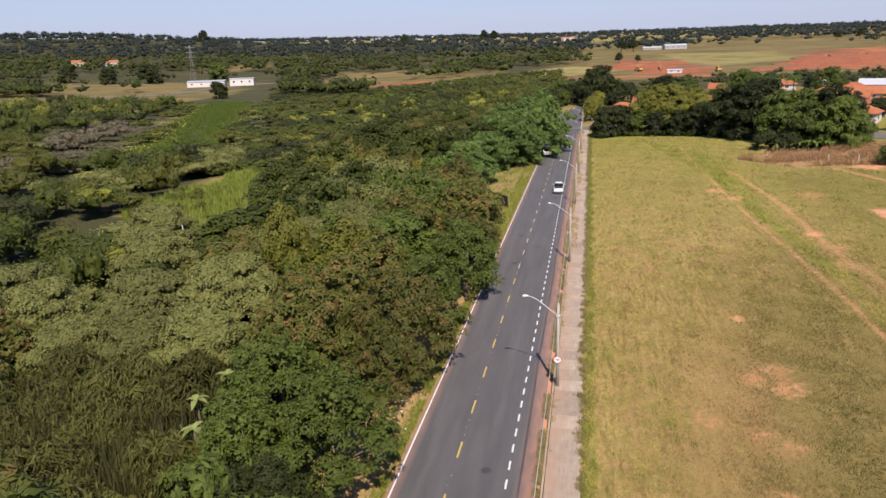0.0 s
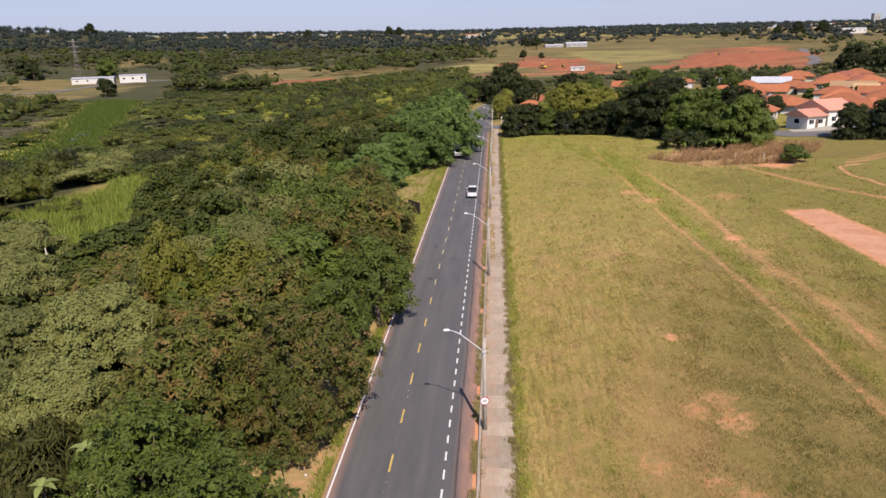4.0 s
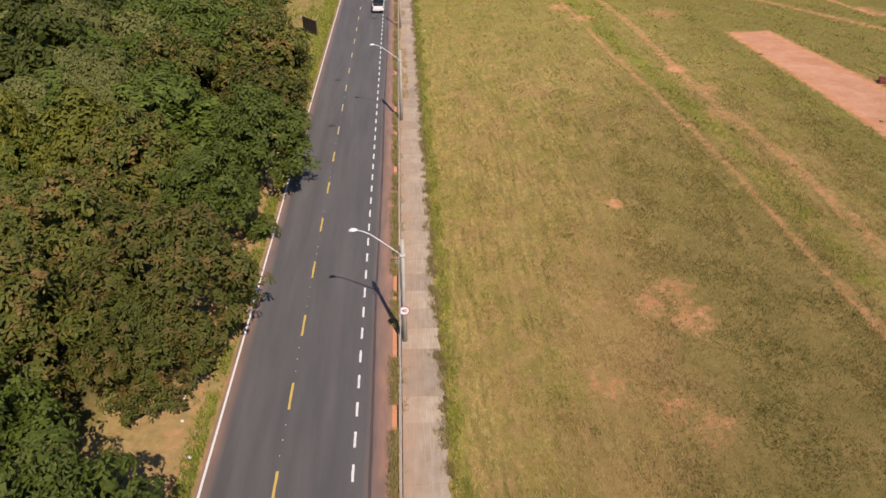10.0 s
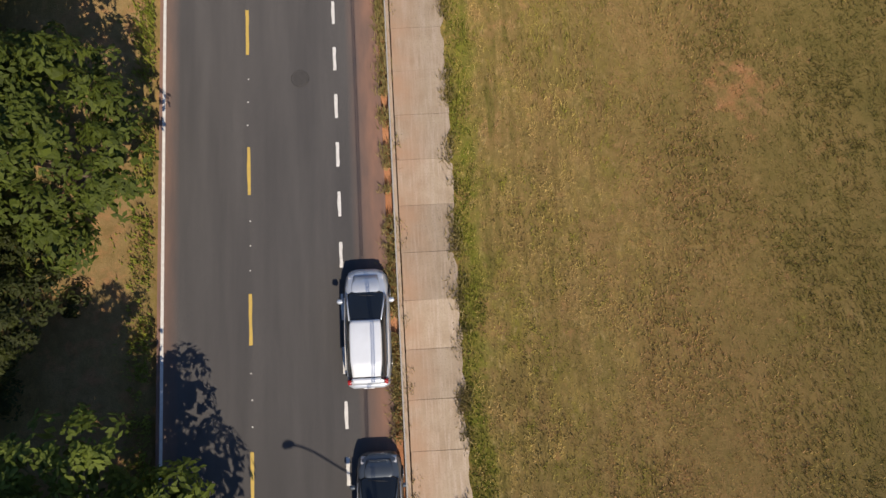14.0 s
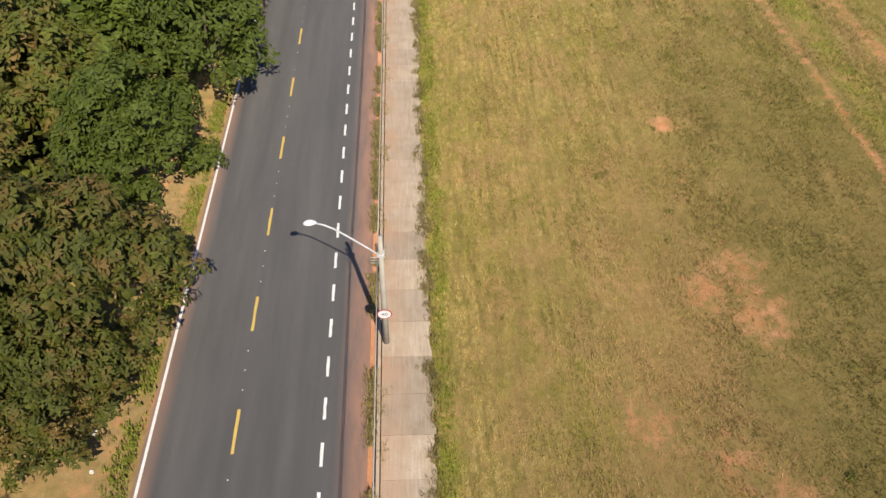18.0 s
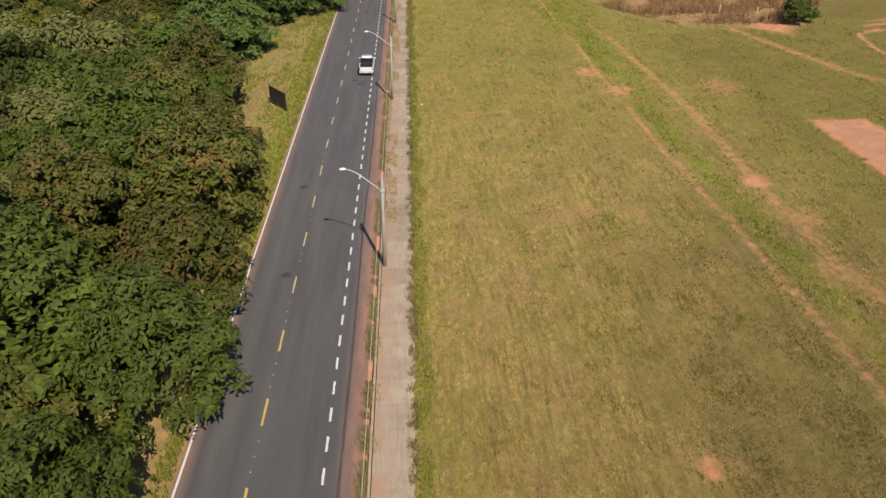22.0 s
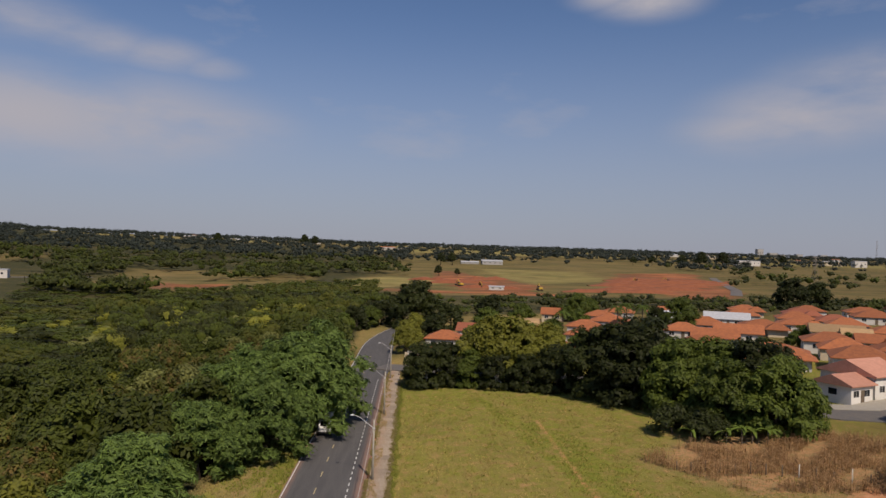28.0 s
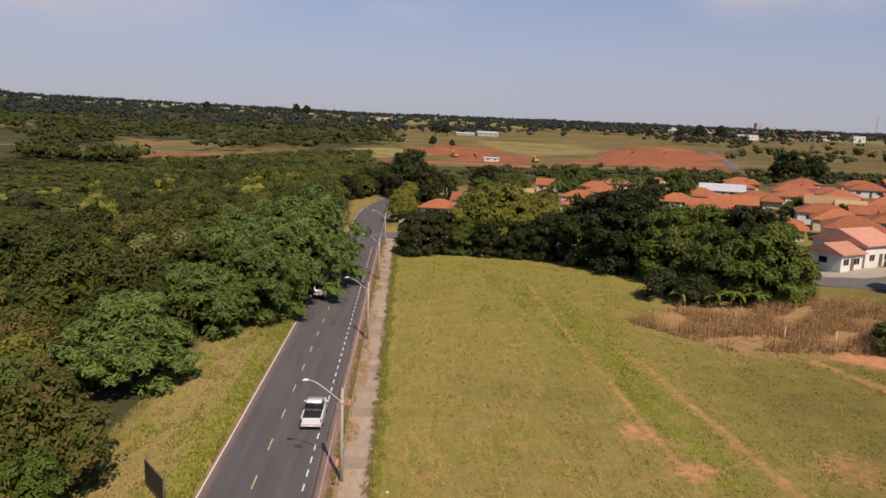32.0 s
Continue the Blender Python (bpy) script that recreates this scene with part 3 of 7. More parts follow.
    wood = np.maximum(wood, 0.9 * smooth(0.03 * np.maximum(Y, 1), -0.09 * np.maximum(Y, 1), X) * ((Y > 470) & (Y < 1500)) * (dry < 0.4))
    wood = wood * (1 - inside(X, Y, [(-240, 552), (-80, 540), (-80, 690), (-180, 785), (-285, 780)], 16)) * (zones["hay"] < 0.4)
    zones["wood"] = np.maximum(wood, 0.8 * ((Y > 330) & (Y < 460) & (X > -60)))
    red = 0.95 * inside(X, Y, [(22, 478), (62, 470), (106, 565), (88, 650), (50, 822), (4, 795), (26, 620)], 26)
    red = np.maximum(red, 0.95 * inside(X, Y, [(112, 466), (182, 450), (232, 508), (268, 620), (372, 905), (150, 815), (165, 640), (128, 540)], 30))
    red = np.maximum(red, 0.8 * inside(X, Y, [(-60, 500), (110, 462), (112, 486), (-60, 526)], 12))
    red = np.maximum(red, inside(X, Y, [(-192, 568), (-148, 558), (-136, 612), (-230, 624)], 8))
    zones["red"] = red
    return zones


def build_ground():
    xs = spread((-4000, -1000, 250), (-1000, -300, 50), (-300, -60, 10), (-60, -12, 3), (-12, 2, 1.0), (2, 62, 0.6), (62, 120, 3), (120, 400, 14), (400, 1000, 50), (1000, 4000, 250))
    ys = spread((-400, -60, 40), (-60, 0, 6), (0, 130, 0.7), (130, 215, 1.2), (215, 330, 5), (330, 1000, 16), (1000, 2600, 40), (2600, 4800, 120))
    X, Y = np.meshgrid(xs, ys)
    Z = land(X, Y)
    wob = np.sin(X * 0.9 + Y * 0.31) * np.sin(Y * 0.53 - X * 0.17)
    Z = Z + np.where((X > 4) & (X < 130) & (Y < 200), 0.05 * wob, 0)
    shift = 0.0035 * np.maximum(0.0, Y - 245) ** 1.9
    Z = Z - np.where((X > -10.2 + shift) & (X < np.where(Y < 206, 2.0, 0.6) + shift) & (Y < 310), 0.25, 0)      # under the road and the pavement
    nx, ny = len(xs), len(ys)
    idx = np.arange(nx * ny).reshape(ny, nx)
    faces = np.stack([idx[:-1, :-1], idx[:-1, 1:], idx[1:, 1:], idx[1:, :-1]], -1).reshape(-1, 4)
    me = mesh("ground", np.stack([X, Y, Z], -1).reshape(-1, 3).tolist(), faces.tolist(), GROUND, True)
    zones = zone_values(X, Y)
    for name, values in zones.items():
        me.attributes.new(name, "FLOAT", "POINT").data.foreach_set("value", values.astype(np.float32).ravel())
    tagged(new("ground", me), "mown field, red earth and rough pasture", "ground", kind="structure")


build_ground()


# ---- the road, its lines, kerb and pavement ----
def road_x(y):
    """Sideways shift of the road: straight at first, then bending to the east."""
    return 0.0035 * max(0.0, y - 245) ** 1.9


def strip(name, x0, x1, y0, y1, step, top, thick, material):
    """A slab along the road, following its bend."""
    bm = bmesh.new()
    rows = []
    for y in np.arange(y0, y1 + step * 0.5, step):
        s, g = road_x(y), (lz(-6, y) if y > 200 else 0)
        rows.append([bm.verts.new((x + s, y, z + g)) for x, z in ((x0, top - thick), (x0, top), (x1, top), (x1, top - thick))])
    for a, b in zip(rows, rows[1:]):
        for i in range(3):
            bm.faces.new((a[i], a[i + 1], b[i + 1], b[i]))
    bmesh.ops.recalc_face_normals(bm, faces=bm.faces)
    me = bpy.data.meshes.new(name)
    bm.to_mesh(me)
    bm.free()
    me.materials.append(material)
    return me


road = tagged(new("road", strip("road", -9.78, -0.72, -60, 300, 5, 0.0, 0.3, ASPHALT)), "dark grey asphalt road with dusty edges", "road", kind="structure")


def street_mesh(name, line, half):
    bm = bmesh.new()
    rows = []
    pts = [Vector((*p, 0)) for p in line]
    for i, p in enumerate(pts):
        way = (pts[min(i + 1, len(pts) - 1)] - pts[max(i - 1, 0)]).normalized()
        side = Vector((-way.y, way.x, 0)) * half
        rows.append([bm.verts.new((q.x, q.y, lz(q.x, q.y) + dz)) for q, dz in ((p + side, -0.3), (p + side, 0.14), (p - side, 0.14), (p - side, -0.3))])
    for a, b in zip(rows, rows[1:]):
        for i in range(3):
            bm.faces.new((a[i], b[i], b[i + 1], a[i + 1]))
    bmesh.ops.recalc_face_normals(bm, faces=bm.faces)
    bmesh.ops.subdivide_edges(bm, edges=[e for e in bm.edges if e.calc_length() > 9], cuts=4)
    me = bpy.data.meshes.new(name)
    bm.to_mesh(me)
    bm.free()
    for v in me.vertices:
        v.co.z = max(v.co.z, lz(v.co.x, v.co.y) + 0.14) if v.co.z > lz(v.co.x, v.co.y) - 0.1 else v.co.z
    me.materials.append(STREET_GREY)
    return me


STREET_GREY = rough_paint("worn_street_asphalt", (0.13, 0.125, 0.12), (0.2, 0.17, 0.14), 0.9, 0.8, 0.3)
tagged(new("far_road", street_mesh("far_road", [(-640, 430), (-470, 452), (-378, 484), (-343, 512), (-337, 566), (-318, 614), (-270, 655)], 4.5)), "pale grey road on the far bank", "road", kind="structure")
tagged(new("haul_road", street_mesh("haul_road", [(345, 820), (318, 745), (286, 655), (258, 580), (226, 512)], 4.0)), "dark new road across the earthworks", "road", kind="structure")
tagged(new("side_street", street_mesh("side_street", STREET, 4.0)), "worn grey side street behind the trees", "road", kind="structure")


def worn_dash(name, width, length, material, seed):
    rnd = random.Random(seed)
    n = 5
    left = [(-width / 2 + rnd.uniform(-0.012, 0.012), length * i / n, 0) for i in range(n + 1)]
    right = [(width / 2 + rnd.uniform(-0.012, 0.012), length * i / n, 0) for i in range(n + 1)]
    return mesh(name, left + right, [(i, n + 1 + i, n + 2 + i, i + 1) for i in range(n)], material)


# dashes past y = 60: paling with distance is put into this yellow
PALE_LINE = rough_paint("far_yellow_paint", (0.56, 0.46, 0.24), (0.40, 0.33, 0.19), 0.6, 5.0, 0.2)
PALES = [worn_dash("yellow_dash", 0.11, 2.0, PALE_LINE, i) for i in range(4)]
YELLOWS = [worn_dash("yellow_dash", 0.13, 2.0, YELLOW_LINE, i) for i in range(4)]
WHITES = [worn_dash("white_dash", 0.13, 1.03, WHITE_LINE, i) for i in range(4)]
for k in range(-6, 35):
    y = 24.86 + 6.0 * k
    ob = new("yellow_dash", (YELLOWS if k < 6 else PALES)[k % 4])
    ob.parent, ob.location = road, (-6.155 + road_x(y), y, 0.005 + (lz(-6, y) if y > 200 else 0))
for k in range(-14, 84):
    y = 24.2 + 2.07 * k
    ob = new("white_dash", WHITES[k % 4])
    ob.parent, ob.location = road, (-2.56, y, 0.005)
SETTING_OUT = worn_dash("setting_out_mark", 0.05, 0.05, WHITE_LINE, 9)
for k in range(-5, 10):
    for q in (2.9, 3.9, 4.9):
        ob = new("setting_out_mark", SETTING_OUT)
        ob.parent, ob.location = road, (-6.15 + 0.03 * math.sin(k * 5.1 + q), 24.86 + 6.0 * k + q, 0.005)
edge = new("edge_line", strip("edge_line", -9.64, -9.52, -60, 300, 5, 0.006, 0.004, WHITE_LINE))
edge.parent = road

pavement = tagged(new("pavement"), "dusty concrete pavement slabs beside the road", "pavement", kind="structure")
kerb_obs = new("kerb", strip("kerb", -0.36, -0.22, -60, 204, 4, 0.13, 0.35, KERB))
kerb_obs.parent = pavement


def slab_mesh(seed):
    """A concrete slab with a ragged east side, where earth and grass creep over it."""
    rnd = random.Random(seed)
    bm = bmesh.new()
    n, length = 6, 1.894
    right = [(2.02 + rnd.uniform(-0.13, 0.08), length * i / n) for i in range(n + 1)]
    outline = [(-0.17, 0.0)] + [(x, y) for x, y in right] + [(-0.17, length)]
    top = [bm.verts.new((x, y, 0)) for x, y in outline]
    low = [bm.verts.new((x, y, -0.12)) for x, y in outline]
    bm.faces.new(top)
    for i in range(len(top)):
        j = (i + 1) % len(top)
        bm.faces.new((low[i], low[j], top[j], top[i]))
    me = bpy.data.meshes.new("slab")
    bm.to_mesh(me)
    bm.free()
    me.materials.append(SLAB)
    return me


SLABS = [slab_mesh(i) for i in range(7)]
rnd = random.Random(5)
for k in range(-10, 107):
    ob = new("slab", SLABS[rnd.randrange(7)])
    ob.parent, ob.location = pavement, (0.0, 10.15 + 1.905 * k, 0.125 + rnd.uniform(-0.008, 0.004))
    ob.rotation_euler = (rnd.uniform(-0.004, 0.004), rnd.uniform(-0.006, 0.006), rnd.uniform(-0.006, 0.006))


# ---- trees ----
def unit(n, rng):
    v = rng.normal(size=(n, 3))
    return v / np.linalg.norm(v, axis=1, keepdims=True)


def ico_core(times):
    bm = bmesh.new()
    bmesh.ops.create_icosphere(bm, subdivisions=times, radius=1.0)
    v = np.array([tuple(p.co) for p in bm.verts])
    f = [[q.index for q in face.verts] for face in bm.faces]
    bm.free()
    return v, np.array(f)


CORE_V, CORE_F = ico_core(1)
FINE_V, FINE_F = ico_core(2)


def crown_arrays(clumps, per_area, size, rng, core=0.72, droop=0.0, slim=0.5, lumpy=False, corners=0):
    """Leaves over the upper shells of a heap of clumps: rows of (x, y, z, rx, rz). Returns vertices, quads and core triangles."""
    V = []
    corners = corners or (4 if size < 0.3 else 3)
    quads = 0
    for x, y, z, r, rz in clumps:
        n = max(8, int(per_area * r * (r + rz) * 4))
        d = unit(n, rng)
        d[:, 2] = np.where(d[:, 2] < -0.25, -d[:, 2], d[:, 2])
        k = rng.uniform(0.74, 1.18, (n, 1))
        c = d * k * (r, r, rz) + (x, y, z)
        out = d / (r, r, rz)
        out = out / np.linalg.norm(out, axis=1, keepdims=True) + 0.65 * unit(n, rng) + (0, 0, 0.25)
        out /= np.linalg.norm(out, axis=1, keepdims=True)
        a = np.cross(out, unit(n, rng))
        a /= np.linalg.norm(a, axis=1, keepdims=True) + 1e-9
        if droop:
            a = a + np.stack([d[:, 0], d[:, 1], 0 * d[:, 2] - droop], 1)
            a /= np.linalg.norm(a, axis=1, keepdims=True)
        b = np.cross(out, a)
        L = size * rng.uniform(0.6, 1.3, (n, 1))
        V.append(leaf_corners(c, a, b, L, L * slim * rng.uniform(0.7, 1.2, (n, 1)), corners))
        quads += n
    V = np.concatenate(V)
    Q = np.arange(quads * corners).reshape(-1, corners)
    V, T = with_cores(V, clumps, core, rng, lumpy)
    return V, Q, T


def leaf_corners(c, a, b, L, W, corners):
    if corners == 4:
        return np.stack([c - a * L / 2, c + b * W / 2 + a * L * 0.1, c + a * L / 2, c - b * W / 2 + a * L * 0.1], 1).reshape(-1, 3)
    return np.stack([c - a * L / 2 - b * W / 2, c - a * L / 2 + b * W / 2, c + a * L / 2], 1).reshape(-1, 3)


def with_cores(V, clumps, core, rng, lumpy):
    """Adds the dense inside of each clump."""
    base, extra, tris = len(V), [], []
    widest = 1.5 * float(np.median([c[3] for c in clumps]))
    for x, y, z, r, rz in clumps:
        if r > widest or not core:
            continue
        cv, cf = (FINE_V, FINE_F) if lumpy else (CORE_V, CORE_F)
        jig = 1 + (0.3 if lumpy else 0.2) * rng.uniform(-1, 1, (len(cv), 1))
        extra.append(cv * jig * core * (r, r, rz) + (x, y, z))
        tris.append(cf + base)
        base += len(cv)
    return (np.concatenate([V, *extra]), np.concatenate(tris)) if tris else (V, np.zeros((0, 3), int))


def spray_arrays(clumps, tuft, leaves, size, rng, core=0.6, slim=0.5, rise=0.35, gap=1.0):
    """A crown of twig ends: small domed rosettes of leaves spread over the clumps, with gaps between them that let one see into the shade."""
    shell = np.array(clumps)
    P, O = [], []
    for x, y, z, r, rz in clumps:
        n = max(4, int(2.6 * r * (r + rz) / (tuft * tuft * gap)))
        d = unit(n, rng)
        d[:, 2] = np.where(d[:, 2] < -0.3, -d[:, 2], d[:, 2])
        P.append(d * rng.uniform(0.84, 1.14, (n, 1)) * (r, r, rz) + (x, y, z))
        o = d / (r, r, rz)
        O.append(o / np.linalg.norm(o, axis=1, keepdims=True))
    P, O = np.concatenate(P), np.concatenate(O)
    deep = np.zeros(len(P))
    for x, y, z, r, rz in shell:
        q = np.linalg.norm((P - (x, y, z)) / (r, r, rz), axis=1)
        deep += q < 0.72
    P, O = P[deep < 1], O[deep < 1]
    O = O + (0, 0, 0.45) + 0.35 * unit(len(O), rng)
    O /= np.linalg.norm(O, axis=1, keepdims=True)
    side = np.cross(O, (0.3, 0.9, 0.1))
    side /= np.linalg.norm(side, axis=1, keepdims=True)
    other = np.cross(O, side)
    out = []
    big = rng.uniform(0.65, 1.3, (len(P), 1))
    for k in range(leaves):
        a = (2.4 * k + rng.uniform(-0.6, 0.6, (len(P), 1)))
        q = np.sqrt((k + 0.6) / leaves) * tuft * big
        way = np.cos(a) * side + np.sin(a) * other
        c = P + way * q * 0.9 + O * (0.42 * tuft * big - 0.75 * q * q / (tuft * big)) + rng.normal(0, 0.06 * tuft, (len(P), 3))
        up = O + 0.75 * way * q / tuft + 0.38 * unit(len(P), rng)
        up /= np.linalg.norm(up, axis=1, keepdims=True)
        along = way + rise * O - 0.5 * unit(len(P), rng)
        along -= up * np.sum(along * up, axis=1, keepdims=True)
        along /= np.linalg.norm(along, axis=1, keepdims=True) + 1e-9
        L = size * rng.uniform(0.7, 1.3, (len(P), 1))
        out.append(leaf_corners(c, along, np.cross(up, along), L, L * slim * rng.uniform(0.75, 1.2, (len(P), 1)), 4))
    for x, y, z, r, rz in clumps:                         # leaves further in, in the shade
        n = max(5, int(7 * r * (r + rz)))
        d = unit(n, rng)
        c = d * rng.uniform(0.35, 0.8, (n, 1)) * (r, r, rz) + (x, y, z)
        up = d + 0.6 * unit(n, rng) + (0, 0, 0.4)
        up /= np.linalg.norm(up, axis=1, keepdims=True)
        along = np.cross(up, unit(n, rng))
        along /= np.linalg.norm(along, axis=1, keepdims=True) + 1e-9
        L = 1.5 * size * rng.uniform(0.7, 1.3, (n, 1))
        out.append(leaf_corners(c, along, np.cross(up, along), L, 0.6 * L, 4))
    V = np.concatenate(out)
    Q = np.arange(len(V)).reshape(-1, 4)
    V, T = with_cores(V, clumps, core, rng, False)
    return V, Q, T


def crown_mesh(name, V, Q, T, material):
    return mesh(name, V.tolist(), Q.tolist() + T.tolist(), material)


def heap(rng, radius, height, n, base=0.35, flat=0.75, size=0.42, skirt=0):
    """Clumps that together make an uneven crown of that radius and height over the ground."""
    out = []
    for i in range(n):
        a, q = rng.uniform(0, 2 * math.pi), math.sqrt(rng.uniform(0, 1))
        rr = radius * 0.84 * q
        r = radius * size * rng.uniform(0.7, 1.15)
        roof = height * (1 - 0.5 * q ** 2.4) * rng.uniform(0.78, 1.07)
        z = max(height * base, roof - r * flat)
        if rng.uniform() < 0.55 and q > 0.55:
            z = height * rng.uniform(base, 0.6)
        z = max(z, 0.45 * r)
        out.append((rr * math.cos(a), rr * math.sin(a), z, r, r * flat * rng.uniform(0.75, 1.2)))
    out.append((0.0, 0.0, 0.52 * height, 0.62 * radius, 0.34 * height))
    for i in range(skirt):                                # low foliage that reaches the ground
        a = 2 * math.pi * (i + rng.uniform(-0.4, 0.4)) / skirt
        r = radius * size * rng.uniform(0.8, 1.1)
        rr = radius * rng.uniform(0.62, 0.8)
        out.append((rr * math.cos(a), rr * math.sin(a), r * rng.uniform(0.45, 1.3), r, r * 0.9))
    return out


def trunk_mesh(name, rng, height, radius, clumps, thick, material, lean=0.5):
    """A tapered trunk that forks into limbs, each reaching for a clump of leaves."""
    fork = height * rng.uniform(0.2, 0.32)
    sway = Vector((rng.uniform(-lean, lean), rng.uniform(-lean, lean), 0))
    bars = [([(0, 0, -0.4), sway * 0.3 + Vector((0, 0, fork * 0.5)), sway + Vector((0, 0, fork))], [thick * 1.3, thick, thick * 0.85])]
    for i in rng.permutation(len(clumps))[:6]:
        x, y, z, r, rz = clumps[i]
        tip = Vector((x * 0.85, y * 0.85, z - 0.5 * rz))
        root = sway + Vector((0, 0, fork))
        mid = root.lerp(tip, 0.5) + Vector((0, 0, 0.03 * height))
        bars.append(([root, mid, tip], [thick * 0.6, thick * 0.38, thick * 0.12]))
    return tubes(name, bars, material, 7)


def tree_kind(seed, radius, height, leaf, n, per_area=0, size=0.4, bark=None, core=0.7, flat=0.75, droop=0.0, slim=0.5, base=0.35, thick=0.2, clump=0.42, skirt=0, tuft=0, leaves=12, rise=0.35, gap=1.0):
    """A tree at the origin: an Empty with its trunk and crown."""
    rng = np.random.default_rng(seed)
    clumps = heap(rng, radius, height, n, base, flat, clump, skirt)
    ob = new("tree")
    part("trunk", trunk_mesh("trunk", rng, height, radius, clumps, thick, bark or BARK), None, ob)
    if tuft:
        V, Q, T = spray_arrays(clumps, tuft, leaves, size, rng, core, slim, rise, gap)
    else:
        V, Q, T = crown_arrays(clumps, per_area, size, rng, core, droop, slim)
    part("crown", crown_mesh("crown", V, Q, T, LEAF[leaf]), None, ob)
    return ob


KINDS = {}


def plant(kind, x, y, scale=1.0, turn=0.0, label=None, sink=0.0, tall=None):
    """Puts a tree of a kind at a place; the first of a kind is the pattern for the rest."""
    pattern, text = KINDS[kind]
    m = Matrix.LocRotScale((x, y, lz(x, y) - sink), Euler((0, 0, turn)), None)
    if pattern.get("used"):
        ob = copy_thing(pattern, m)
    else:
        ob = pattern
        ob.matrix_basis = m
        ob["used"] = 1
    s = (scale, scale, tall or scale)
    ob.scale = s
    return tagged(ob, label or text, "tree", "trees")


def make_kinds():
    big = dict(tuft=0.54, leaves=12, size=0.46, slim=0.45, base=0.12, core=0.36, gap=1.6)
    KINDS["olive_a"] = (tree_kind(1, 5.2, 8.6, "olive", 52, **big, clump=0.24, thick=0.24), "broad olive-green roadside tree with rusty seed pods")
    KINDS["olive_b"] = (tree_kind(2, 4.6, 8.0, "olive", 48, **big, clump=0.25), "olive-green roadside tree with brownish seed pods")
    KINDS["green_a"] = (tree_kind(3, 4.6, 8.4, "green", 48, **big, clump=0.25), "full dark green tree of the roadside wood")
    KINDS["green_b"] = (tree_kind(4, 4.0, 7.0, "green", 44, **big, clump=0.26), "green leafy tree of the wood")
    fine = dict(tuft=0.46, leaves=16, size=0.36, slim=0.42, base=0.10, core=0.32, clump=0.22, gap=1.7)
    KINDS["fine_olive"] = (tree_kind(21, 4.8, 8.2, "olive", 52, **fine, thick=0.22), "broad olive-green roadside tree with rusty seed pods")
    KINDS["fine_green"] = (tree_kind(22, 4.5, 8.0, "green", 52, **fine, thick=0.22), "full dark green roadside tree")
    soft = dict(tuft=0.48, leaves=13, size=0.38, slim=0.46, base=0.12, core=0.4, gap=1.5)
    KINDS["grey_a"] = (tree_kind(24, 5.4, 6.4, "grey", 60, tuft=0.34, leaves=11, size=0.27, slim=0.6, base=0.12, core=0.8, gap=0.8, flat=0.5, clump=0.24), "flat-crowned pale grey-green tree of the wood")
    KINDS["fresh_a"] = (tree_kind(25, 3.8, 6.6, "fresh", 44, **soft, clump=0.26), "bright green young tree of the wood")
    KINDS["yellow_a"] = (tree_kind(26, 3.8, 6.4, "yellow", 44, **soft, clump=0.26), "yellow-green flowering tree of the wood")
    near = dict(tuft=0.42, leaves=20, size=0.30, slim=0.42, base=0.08, core=0.30, clump=0.22, gap=1.9)
    KINDS["near_green"] = (tree_kind(28, 4.5, 8.0, "green", 50, **near, thick=0.22), "full green roadside tree with fine leaves")
    KINDS["near_olive"] = (tree_kind(29, 4.6, 7.8, "olive", 50, **near, thick=0.22), "olive-green roadside tree with rusty seed pods")
    # dark leaf colour stands in for the shade this tree is in
    KINDS["near_dark"] = (tree_kind(30, 4.4, 7.0, "dark", 44, **near, thick=0.2), "tree at the edge of the wood, shade put into dark leaves")
    mid = dict(tuft=0.68, leaves=9, size=0.62, slim=0.5, base=0.15, core=0.42, gap=1.35)
    KINDS["m_olive"] = (tree_kind(5, 4.6, 7.6, "olive", 30, **mid, clump=0.31), "olive-green tree of the wood")
    KINDS["m_green"] = (tree_kind(6, 4.4, 7.6, "wood", 30, **mid, clump=0.31), "green tree of the wood")
    KINDS["m_fresh"] = (tree_kind(7, 3.8, 6.6, "fresh", 26, **mid, clump=0.33), "bright green young tree of the wood")
    KINDS["m_yellow"] = (tree_kind(8, 3.8, 6.4, "yellow", 26, **mid, clump=0.33), "yellow-green flowering tree of the wood")
    KINDS["m_grey"] = (tree_kind(9, 5.4, 6.4, "grey", 34, **mid, flat=0.4, clump=0.32), "flat-crowned grey-green tree of the wood")
    KINDS["m_brown"] = (tree_kind(10, 4.2, 6.8, "olive", 28, **mid, clump=0.31), "brownish half-dry tree of the wood")
    plume = dict(tuft=0.46, leaves=10, size=0.62, slim=0.24, core=0.4, rise=1.0, gap=1.6)
    KINDS["spray"] = (tree_kind(11, 5.6, 10.5, "spray", 60, **plume, clump=0.24, thick=0.28, base=0.1), "large bright tree with long drooping leaves beside the road")
    KINDS["spray_b"] = (tree_kind(12, 4.8, 8.5, "spray", 54, **plume, clump=0.25, base=0.06), "bright bushy tree with long leaves on the verge")
    dense = dict(tuft=0.55, leaves=10, size=0.50, slim=0.5, core=0.5, gap=1.3)
    KINDS["dark_a"] = (tree_kind(13, 5.0, 9.5, "dark", 54, **dense, clump=0.24, skirt=14, base=0.04, thick=0.3), "dense dark green tree at the end of the field")
    KINDS["dark_b"] = (tree_kind(14, 4.4, 8.0, "dark", 50, **dense, clump=0.25, skirt=14, base=0.04, bark=WHITEWASH), "dense dark tree with a whitewashed trunk")
